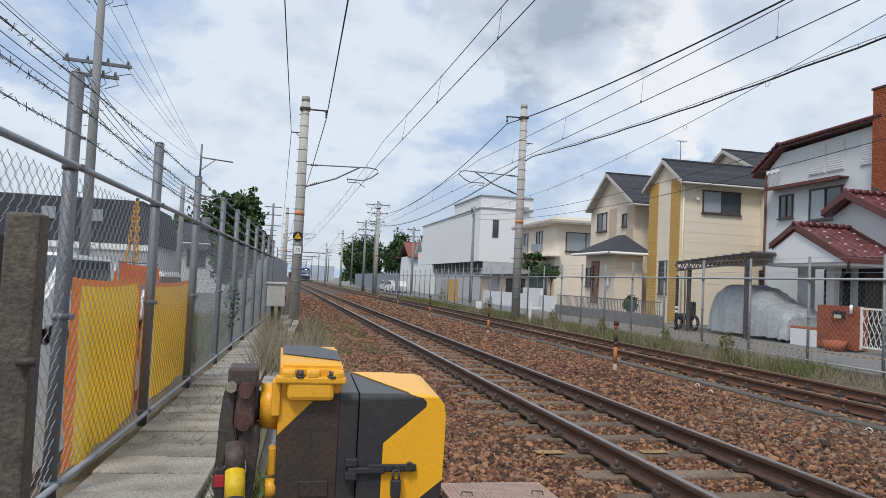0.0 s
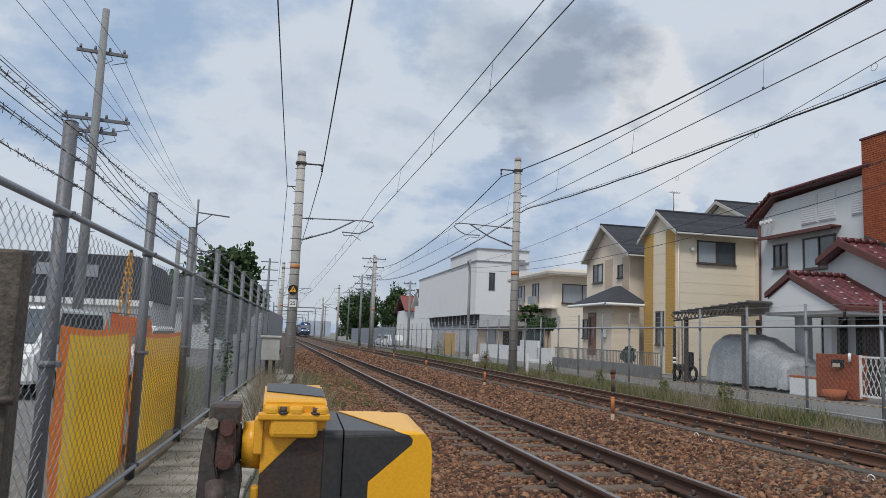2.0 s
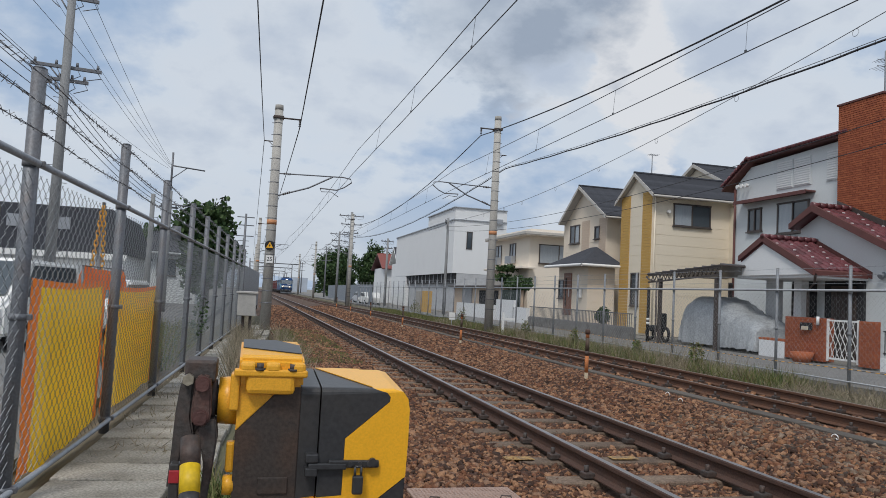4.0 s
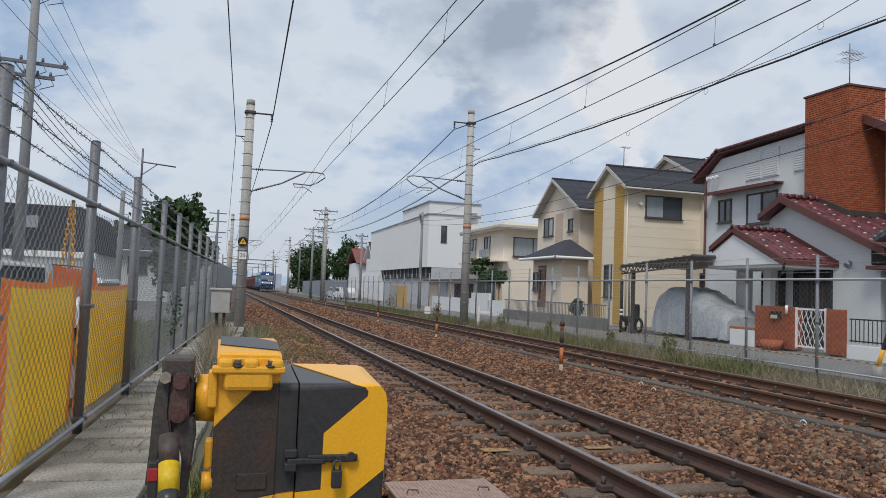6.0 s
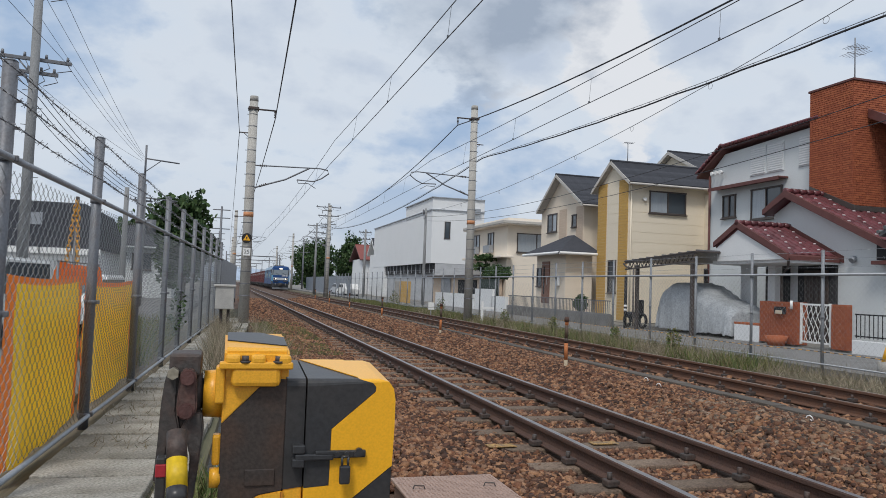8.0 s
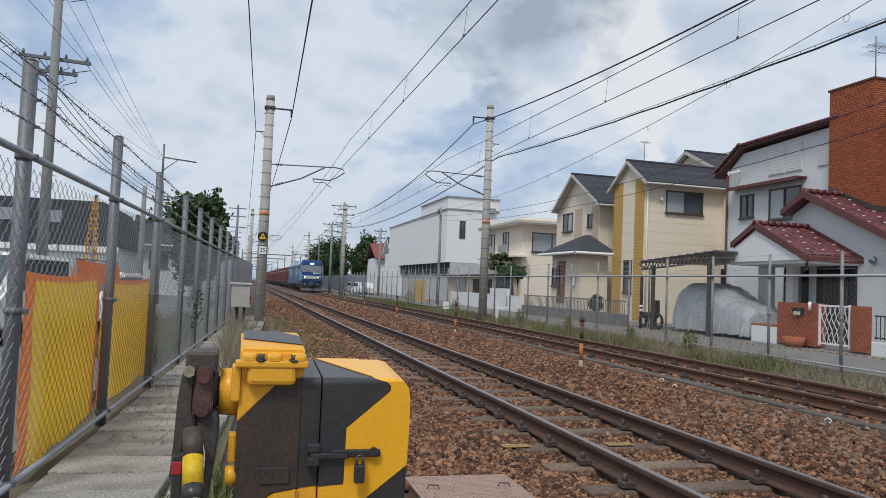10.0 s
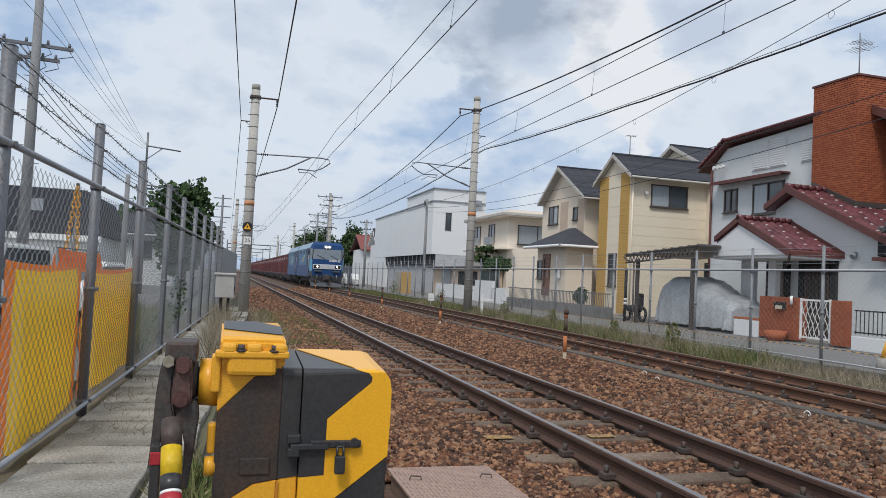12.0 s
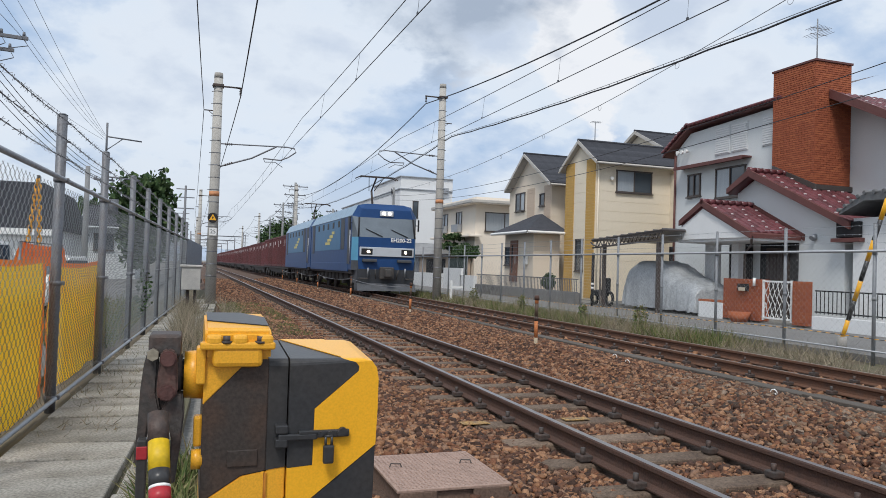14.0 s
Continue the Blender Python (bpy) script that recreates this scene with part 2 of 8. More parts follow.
m_ochre = mat("ochre_siding", (0.52, 0.32, 0.095), 0.8, 0.2, 2, 0.12, c2=(0.42, 0.25, 0.08))
m_peach = mat("peach_siding", (0.77, 0.67, 0.55), 0.8, 0.14, 1.5, 0.08, c2=(0.60, 0.50, 0.39))
m_peach2 = mat("tan_siding", (0.58, 0.46, 0.36), 0.8, 0.14, 1.5, 0.1)
m_whitewall = mat("white_wall", (0.72, 0.73, 0.74), 0.85, 0.14, 0.8, 0.06, c2=(0.60, 0.61, 0.62))
m_greywall = mat("grey_white_wall", (0.63, 0.66, 0.67), 0.85, 0.16, 1.0, 0.08, c2=(0.48, 0.49, 0.51))
m_brown = mat("brown_trim", (0.13, 0.05, 0.045), 0.6, 0.3, 4, 0.05)
m_leaf = island_mat("leaves", [(0.045, 0.085, 0.03), (0.06, 0.10, 0.035), (0.03, 0.065, 0.025), (0.075, 0.115, 0.045)], 0.7, 0)
m_grass = island_mat("grass_blades", [(0.105, 0.135, 0.042), (0.15, 0.16, 0.06), (0.21, 0.195, 0.09), (0.075, 0.11, 0.035), (0.17, 0.14, 0.075)], 0.8, 0)
m_dry = island_mat("dry_stalks", [(0.30, 0.25, 0.185), (0.24, 0.20, 0.145), (0.35, 0.30, 0.22), (0.16, 0.15, 0.095)], 0.9, 0)
m_bark = mat("bark", (0.10, 0.08, 0.06), 0.9, 0.4, 8, 0.5)
m_loco = mat("loco_blue", (0.016, 0.058, 0.175), 0.45, 0.25, 3, 0.02, c2=(0.012, 0.038, 0.11), spec=0.25)
m_loco_l = mat("loco_light_blue", (0.11, 0.33, 0.50), 0.42, 0.12, 3, 0.02)
m_loco_g = mat("loco_grey", (0.075, 0.082, 0.095), 0.65, 0.4, 5, 0.05, c2=(0.05, 0.045, 0.04))
m_under = mat("underframe", (0.06, 0.058, 0.058), 0.75, 0.4, 6, 0.2, c2=(0.10, 0.075, 0.06))
m_cont = mat("maroon_container", (0.125, 0.037, 0.040), 0.7, 0.45, 3, 0.06, c2=(0.075, 0.027, 0.028), rand=0.15)
m_silver = mat("silver_band", (0.62, 0.64, 0.67), 0.35, 0.1, 5, 0.0, metal=0.5)
m_lampglow = mat("lit_lamp", (1.0, 0.86, 0.66), 0.3, 0.0, 5, 0.0, emit=9.0)
m_dark = mat("dark_opening", (0.025, 0.025, 0.028), 0.9, 0.2, 3, 0.0)

# ---- mesh helpers ----


def bm_box(bm, c, s, bevel=0.0, rz=0.0, mi=0, rot=None):
    r = rot.to_4x4() if rot else Matrix.Rotation(rz, 4, "Z")
    res = bmesh.ops.create_cube(bm, size=1, matrix=Matrix.Translation(c) @ r @ Matrix.Diagonal((*s, 1)))
    fs = list({f for v in res["verts"] for f in v.link_faces})
    for f in fs:
        f.material_index = mi
    if bevel:
        es = list({e for v in res["verts"] for e in v.link_edges})
        out = bmesh.ops.bevel(bm, geom=es, offset=bevel, segments=2, affect="EDGES", profile=0.5)
        for f in out["faces"]:
            f.material_index = mi
    return fs


def bm_tube(bm, a, b, r, r2=None, seg=8, mi=0, caps=True):
    a, b = Vector(a), Vector(b)
    d = b - a
    q = d.to_track_quat("Z", "Y").to_matrix().to_4x4()
    res = bmesh.ops.create_cone(bm, cap_ends=caps, segments=seg, radius1=r, radius2=r if r2 is None else r2, depth=d.length, matrix=Matrix.Translation((a + b) / 2) @ q)
    for f in {f for v in res["verts"] for f in v.link_faces}:
        f.material_index = mi
        f.smooth = len(f.verts) == 4 and seg > 4
    return res


def bm_path(bm, pts, r, seg=5, mi=0):
    """A thin tube along points."""
    rings = []
    n = len(pts)
    for i, p in enumerate(pts):
        d = (Vector(pts[min(i + 1, n - 1)]) - Vector(pts[max(i - 1, 0)])).normalized()
        u = d.orthogonal().normalized() if abs(d.z) > 0.95 else d.cross(Vector((0, 0, 1))).normalized()
        w = d.cross(u)
        rings.append([bm.verts.new(Vector(p) + (u * math.cos(k * math.tau / seg) + w * math.sin(k * math.tau / seg)) * r) for k in range(seg)])
    for A, B in zip(rings, rings[1:]):
        for k in range(seg):
            f = bm.faces.new((A[k], A[(k + 1) % seg], B[(k + 1) % seg], B[k]))
            f.material_index, f.smooth = mi, True


def bm_prism(bm, prof, a, b, axis="x", mi=0):
    """A closed profile pushed from a to b along an axis; the profile lies in the other two, in order."""
    def at(p, t):
        return {"x": (t, p[0], p[1]), "y": (p[0], t, p[1]), "z": (p[0], p[1], t)}[axis]
    va, vb = [bm.verts.new(at(p, a)) for p in prof], [bm.verts.new(at(p, b)) for p in prof]
    fs = [bm.faces.new(va), bm.faces.new(vb[::-1])]
    n = len(prof)
    for i in range(n):
        fs.append(bm.faces.new((va[i], vb[i], vb[(i + 1) % n], va[(i + 1) % n])))
    for f in fs:
        f.material_index = mi
    bmesh.ops.recalc_face_normals(bm, faces=fs)
    return fs


def part(name, bm, material, parent=None, label="", loc=None):
    me = bpy.data.meshes.new(name)
    if not isinstance(bm, bmesh.types.BMesh):
        raise TypeError(name)
    bm.to_mesh(me)
    bm.free()
    for m in material if isinstance(material, (list, tuple)) else [material]:
        me.materials.append(m)
    ob = new(name, me)
    if parent:
        ob.parent = parent
    if label:
        tagged(ob, label)
    if loc:
        ob.location = loc
    return ob


def thing(name, label, category, group="", kind="", loc=(0, 0, 0), rz=0):
    ob = new(name)
    ob.empty_display_size = 0.2
    ob.matrix_basis = pose(*loc, 0, 0, rz)
    return tagged(ob, label, category, group, kind)


def box_part(name, c, s, material, parent, bevel=0.0, label="", rz=0.0):
    bm = bmesh.new()
    bm_box(bm, c, s, bevel, rz)
    return part(name, bm, material, parent, label)


def tube_part(name, a, b, r, material, parent, r2=None, seg=10, label=""):
    bm = bmesh.new()
    bm_tube(bm, a, b, r, r2, seg)
    return part(name, bm, material, parent, label)


def raw_mesh(name, verts, faces, material, parent=None, smooth=False):
    me = bpy.data.meshes.new(name)
    me.from_pydata([tuple(v) for v in verts], [], [tuple(f) for f in faces])
    me.materials.append(material)
    if smooth:
        me.polygons.foreach_set("use_smooth", [True] * len(me.polygons))
    me.update()
    ob = new(name, me)
    if parent:
        ob.parent = parent
    return ob


def swarm(name, verts0, faces0, places, material, parent=None):
    """Many small loose pieces in one mesh: places is an array (n, 3) and a list of 3x3 arrays (n, 3, 3)."""
    P, R = places
    v0 = np.array(verts0)
    f0 = np.array(faces0)
    V = np.einsum("nij,kj->nki", R, v0) + P[:, None, :]
    n, k = len(P), len(v0)
    Fc = f0[None] + (np.arange(n) * k)[:, None, None]
    me = bpy.data.meshes.new(name)
    V = V.reshape(-1, 3)
    Fc = Fc.reshape(-1, f0.shape[1])
    me.vertices.add(len(V)); me.vertices.foreach_set("co", V.ravel())
    me.loops.add(Fc.size); me.loops.foreach_set("vertex_index", Fc.ravel().astype(np.int32))
    me.polygons.add(len(Fc)); me.polygons.foreach_set("loop_start", np.arange(0, Fc.size, f0.shape[1], dtype=np.int32))
    me.update(calc_edges=True)
    me.materials.append(material)
    ob = new(name, me)
    if parent:
        ob.parent = parent
    return ob


def rand_rot(rng, n, tilt=math.pi):
    """Random turns: about z fully, then a tilt of up to that much."""
    a, b, c = rng.uniform(0, math.tau, n), rng.uniform(-tilt, tilt, n), rng.uniform(-tilt, tilt, n)
    def rm(ax, t):
        R = np.zeros((len(t), 3, 3)); i, j = [k for k in range(3) if k != ax]
        R[:, ax, ax] = 1; R[:, i, i] = np.cos(t); R[:, j, j] = np.cos(t); R[:, i, j] = -np.sin(t); R[:, j, i] = np.sin(t)
        return R
    return rm(0, b) @ rm(1, c) @ rm(2, a)


# ---- ground ----
FAR = 900.0


def x_right(y):
    """Centre of the far track, which bends very slightly."""
    s = min(max((y - 30) / 130, 0), 1)
    return 8.1 + 0.5 * s * s * (3 - 2 * s)


def z_right(y):
    s = min(max((y - 35) / 60, 0), 1)
    return 0.02 - 0.22 * s * s * (3 - 2 * s)


XA, XB = 2.95, 4.08
XL = (XA + XB) / 2


def build_ground():
    bm = bmesh.new()
    v = [bm.verts.new(p) for p in ((-700, -300, -0.42), (900, -300, -0.42), (900, 2500, -0.42), (-700, 2500, -0.42))]
    bm.faces.new(v)
    tagged(part("ground", bm, m_ground), "dusty flat ground of the town", "ground", kind="structure")
    # ballast bed: gently crowned under each track, one sheet along the line
    ys = [-14 + i * 1.0 for i in range(70)] + [60 + i * 10 for i in range(45)]
    prof = [(0.55, -0.40), (1.0, -0.24), (1.7, -0.18), (XA - 0.3, -0.205), (XB + 0.3, -0.205), (4.9, -0.14), (5.6, -0.02), (6.2, -0.06), (6.75, -0.13), (7.2, -0.165), (9.0, -0.165), (9.6, -0.2), (10.2, -0.25)]
    bm = bmesh.new()
    rows = []
    for y in ys:
        rows.append([bm.verts.new((x + (x_right(y) - 8.1) * min(max((x - 5.5) / 2, 0), 1), y, z + (z_right(y) - 0.02) * min(max((x - 5.5) / 2, 0), 1) + (0.03 * noise.noise((x * 0.9, y * 0.5, 1)) if y < 60 else 0))) for x, z in prof])
    for A, B in zip(rows, rows[1:]):
        for i in range(len(prof) - 1):
            bm.faces.new((A[i], A[i + 1], B[i + 1], B[i])).smooth = True
    tagged(part("ballast_bed", bm, m_bed), "rust-brown crushed stone track bed", "ballast", kind="structure")
    # weedy verge between the far track and the fence, road beyond
    bm = bmesh.new()
    bm_box(bm, (10.6, 150, -0.33), (1.8, 340, 0.3))
    tagged(part("verge", bm, m_soil), "weedy earth strip beside the track", "verge", kind="structure")
    bm = bmesh.new()
    bm_box(bm, (13.4, 140, -0.25), (4.2, 330, 0.4))
    tagged(part("road", bm, m_asph), "worn grey asphalt lane beyond the fence", "road", kind="structure")
    bm = bmesh.new()
    bm_box(bm, (23.5, 60, -0.27), (16, 190, 0.5))
    tagged(part("yard", bm, m_ground), "paved yards in front of the houses", "ground", kind="structure")
    bm = bmesh.new()
    bm_box(bm, (-14.6, 40, -0.34), (26, 110, 0.3))
    tagged(part("car_park", bm, m_asph), "asphalt car park behind the fence", "ground", kind="structure")


build_ground()

# ---- tracks ----
RAIL = [(-0.0635, 0), (0.0635, 0), (0.0635, 0.011), (0.012, 0.03), (0.008, 0.06), (0.008, 0.105), (0.0325, 0.118), (0.0325, 0.143), (0.026, 0.153), (-0.026, 0.153), (-0.0325, 0.143), (-0.0325, 0.118), (-0.008, 0.105), (-0.008, 0.06), (-0.012, 0.03), (-0.0635, 0.011)]


def build_rail(parent, off, xs, zs, side_m, top_m):
    ys = [-12 + i * 6 for i in range(13)] + [66 + i * 12 for i in range(40)]
    bm = bmesh.new()
    rings = [[bm.verts.new((xs(y) + off + px, y, zs(y) - 0.153 + pz)) for px, pz in RAIL] for y in ys]
    n = len(RAIL)
    for A, B in zip(rings, rings[1:]):
        for i in range(n):
            f = bm.faces.new((A[i], A[(i + 1) % n], B[(i + 1) % n], B[i]))
            f.material_index = 1 if i in (8, ) else 0
    part("rail", bm, [side_m, top_m], parent, "rust-sided steel rail with a polished head")


def build_track(label, xs, zs, side_m, top_m, ymax):
    tr = thing("railway_track", label, "railway track", kind="structure")
    for s in (-1, 1):
        build_rail(tr, s * 0.565, xs, zs, side_m, top_m)
    bm = bmesh.new()
    bm_box(bm, (0, 0, 0), (2.0, 0.24, 0.12), 0.02)
    bmc = bmesh.new()
    for s in (-1, 1):
        for k in (-1, 1):
            bm_box(bmc, (s * 0.565 + k * 0.095, 0, 0.02), (0.10, 0.10, 0.05), 0.010)
            bm_tube(bmc, (s * 0.565 + k * 0.105, 0, 0.03), (s * 0.565 + k * 0.105, 0, 0.095), 0.019, seg=6)
    first = fc = None
    y = -4.26
    rng = random.Random(5)
    while y < ymax:
        m = pose(xs(y) + rng.uniform(-0.02, 0.02), y + rng.uniform(-0.02, 0.02), zs(y) - 0.153 - 0.072, 0, 0, rng.uniform(-0.6, 0.6))
        if first is None:
            first = part("sleeper", bm, m_sleeper, tr)
            fc = part("rail_fastening", bmc, m_iron, tr, "rusted rail clips")
            a, b = first, fc
        else:
            a, b = first.copy(), fc.copy()
            scene.collection.objects.link(a); scene.collection.objects.link(b)
        a.matrix_basis = m
        b.matrix_basis = pose(xs(y), y, zs(y) - 0.153)
        y += 0.695
    return tr


build_track("near railway track with polished rails on stained sleepers", lambda y: XL, lambda y: 0.0, m_railrust, m_railtop, 60)
build_track("far railway track with rust-red rails", x_right, z_right, m_railrust2, m_railtop2, 60)

# concrete cable trough along the far track
def build_trough():
    tr = thing("cable_trough", "grey concrete cable trough beside the far track", "cable trough", kind="structure")
    bm = bmesh.new()
    bm_box(bm, (0, 0, 0), (0.21, 0.98, 0.10), 0.01)
    first = None
    for i in range(60):
        y = -6 + i * 1.0
        if first is None:
            o = first = part("trough_lid", bm, m_trough, tr)
        else:
            o = first.copy(); scene.collection.objects.link(o)
        o.matrix_basis = pose(6.72 + 0.01 * math.sin(i * 7.1), y, -0.10 + 0.006 * math.sin(i * 3.3), 0, 0.8 * math.sin(i * 2.2), 0.5 * math.sin(i * 1.7))


build_trough()

# ---- left fence ----
FD = Vector((0.049, 1, 0)).normalized()     # along the left fence
F0 = Vector((-1.498, 2.6, -0.22))            # foot of its first post
FSP = 2.68
POSTS = [0.0, 2.66, 5.37, 8.0, 10.87, 13.22, 15.78, 18.42, 21.18, 23.85, 26.5]


def chainlink(bm, length, height, pitch, wire_r, org, ux, depth=0.006, mi=0):
    """Zigzag wires that hook into one another: real wire, three-sided."""
    n = int(length / pitch)
    rows = int(height / pitch)
    nrm = Vector((ux.y, -ux.x, 0))
    V, Fc = [], []
    for i in range(n):
        for j in range(rows + 1):
            s = (i + ((i + j) % 2)) * pitch
            z = j * pitch * 0.98
            p = org + ux * s + Vector((0, 0, z)) + nrm * (depth if (i + j) % 2 else -depth)
            for k in range(3):
                a = k * math.tau / 3
                V.append(p + ux * (math.cos(a) * wire_r) + nrm * (math.sin(a) * wire_r))
        b = i * (rows + 1) * 3
        for j in range(rows):
            for k in range(3):
                q = b + j * 3
                Fc.append((q + k, q + (k + 1) % 3, q + 3 + (k + 1) % 3, q + 3 + k))
    return V, Fc


def build_left_fence():
    fe = thing("chainlink_fence", "grey steel chain-link fence topped with barbed wire", "fence")
    post = None
    N = 11
    for i in range(N):
        p = F0 + FD * POSTS[i]
        if post is None:
            bm = bmesh.new()
            bm_tube(bm, (0, 0, -0.2), (0, 0, 2.86), 0.048, seg=14)
            bm_tube(bm, (0, 0, 2.86), (0, 0, 2.875), 0.05, 0.03, seg=14)
            for z in (2.22, 0.08, 1.2):
                bm_tube(bm, (0, 0, z - 0.022), (0, 0, z + 0.022), 0.058, seg=14)
                bm_box(bm, (0.06, 0, z), (0.05, 0.035, 0.04), 0.006)
            for z in (2.42, 2.6, 2.78):
                bm_box(bm, (0.055, 0, z), (0.05, 0.012, 0.02))
            post = o = part("post", bm, m_galv_d, fe)
        else:
            o = post.copy(); scene.collection.objects.link(o)
        o.matrix_basis = pose(*p, 0, 0, 0)
    L = FSP * (N - 1) + 3
    s0 = F0 - FD * 3
    for z, r in ((2.22, 0.024), (0.07, 0.022)):
        a = s0 + Vector((0.045, 0, z)); b = a + FD * L
        tube_part("rail", a, b, r, m_galv, fe, seg=10)
    V, Fc = chainlink(None, 18.0, 2.14, 0.062, 0.0026, s0 + FD * 0.6 + Vector((0.02, 0, 0.09)), FD)
    ob = raw_mesh("chainlink_mesh", V, Fc, m_wire, fe); tagged(ob, kind="stuff")
    V, Fc = chainlink(None, 12.0, 2.14, 0.062, 0.0026, s0 + FD * 18.65 + Vector((0.02, 0, 0.09)), FD)
    ob = raw_mesh("chainlink_mesh", V, Fc, m_wire, fe); tagged(ob, kind="stuff")
    rng = random.Random(3)
    for z in (2.42, 2.6, 2.78):
        bm = bmesh.new()
        pts = []
        for i in range(int(L / 0.25)):
            p = s0 + FD * (i * 0.25)
            f = (i * 0.25 - 3) / FSP % 1
            pts.append(p + Vector((0.075, 0, z - 0.02 * math.sin(f * math.pi))))
        for k in (0, math.pi):
            bm_path(bm, [p + Vector((0.004 * math.cos(i * 1.7 + k), 0, 0.004 * math.sin(i * 1.7 + k))) for i, p in enumerate(pts)], 0.003, 3)
        for i in range(len(pts) * 2 - 2):
            p = pts[i // 2].lerp(pts[i // 2 + 1], 0.5 * (i % 2))
            for k in range(2):
                d = Vector((rng.uniform(-1, 1), rng.uniform(-0.4, 0.4), rng.uniform(-1, 1))).normalized() * 0.028
                bm_tube(bm, p - d, p + d, 0.0024, seg=3, caps=False)
        part("barbed_wire", bm, m_galv_d, fe)
    # solid sheet fence farther on
    sh = thing("sheet_fence", "pale grey corrugated sheet fence", "fence")
    p = F0 + FD * POSTS[-1]
    for i in range(8):
        bm = bmesh.new()
        a = p + FD * (0.1 + i * 1.8)
        edge = []
        for k in range(19):
            c = a + FD * (k * 0.1)
            for dx in (0.0, 0.008):
                x = c.x + dx + (0.03 if (k // 2) % 2 else 0.0)
                edge.append((bm.verts.new((x, c.y, 0.05)), bm.verts.new((x, c.y, 2.05))))
        for k in range(18):
            for o in (0, 1):
                (p0, p1), (q0, q1) = edge[2 * k + o], edge[2 * k + 2 + o]
                bm.faces.new((p0, q0, q1, p1))
            bm.faces.new((edge[2 * k][1], edge[2 * k + 2][1], edge[2 * k + 3][1], edge[2 * k + 1][1]))
        part("panel", bm, m_galv, sh)


build_left_fence()


def build_net():
    """Yellow mesh cloth with an orange hem, tied behind the fence in two sheets."""
    def sheet(a, b, top, bot0, bot1, hem_l, hem_r, seed):
        n = thing("mesh_cloth", "yellow mesh safety cloth with orange hem tied to the fence", "safety net", group="cloths on the fence")
        org = F0 + Vector((-0.05, 0, 0))
        W, Hh = 34, 26
        for nm, mt in (("cloth", m_net_y), ("hem", m_net_o)):
            V, Fc, idx = [], [], {}
            for j in range(Hh + 1):
                for i in range(W + 1):
                    u, v = i / W, j / Hh
                    s = a + (b - a) * u
                    bot = bot0 + (bot1 - bot0) * u
                    z = top + 0.035 * math.sin(u * math.pi) * -1 + (bot - top) * v
                    if v == 1:
                        z += 0.05 * noise.noise((u * 6, seed, 0))
                    w = 0.03 * noise.noise((u * 4, v * 3, seed)) + 0.012 * noise.noise((u * 15, v * 9, seed + 4)) - 0.03
                    V.append(org + FD * s + Vector((w, 0, z)))
            def is_hem(i, j):
                return j == 0 or i < hem_l or i >= W - hem_r
            for j in range(Hh):
                for i in range(W):
                    if is_hem(i, j) == (nm == "hem"):
                        q = j * (W + 1) + i
                        Fc.append((q, q + 1, q + W + 2, q + W + 1))
            raw_mesh(nm, V, Fc, mt, n, True)
    sheet(3.12, 5.34, 1.46, 0.0, 0.1, 4, 2, 1.0)
    sheet(5.47, 8.35, 1.42, 0.1, 0.14, 1, 2, 7.0)
    # spare length of the orange hem folded over a line behind the fence
    b = thing("orange_bundle", "folded orange mesh cloth hung behind the fence", "safety net")
    V, Fc = [], []
    nu, nv = 26, 16
    for j in range(nv + 1):
        for i in range(nu + 1):
            u, v = i / nu, j / nv
            a = (v - 0.5) * 2
            z = 1.62 - 0.24 * abs(a) ** 1.4 - 0.04 * math.sin(u * math.pi) + 0.02 * noise.noise((u * 7, a * 2, 3))
            x = 0.07 * a + 0.05 * noise.noise((u * 5, a * 3, 8)) + 0.02 * noise.noise((u * 14, a * 6, 2))
            V.append(F0 + FD * (6.25 + 1.9 * u) + Vector((-0.52 + x, 0, z)))
    for j in range(nv):
        for i in range(nu):
            q = j * (nu + 1) + i
            Fc.append((q, q + 1, q + nu + 2, q + nu + 1))
    raw_mesh("cloth", V, Fc, m_net_o, b, True)
    a = F0 + FD * 6.15 + Vector((-0.52, 0, 1.61))
    tube_part("line", a, a + FD * 2.1, 0.006, m_cable, b, seg=6)
    for k in (0.05, 2.05):
        c = a + FD * k
        tube_part("stake", (c.x, c.y, -0.3), (c.x, c.y, c.z), 0.014, m_galv_d, b, seg=8)


build_net()


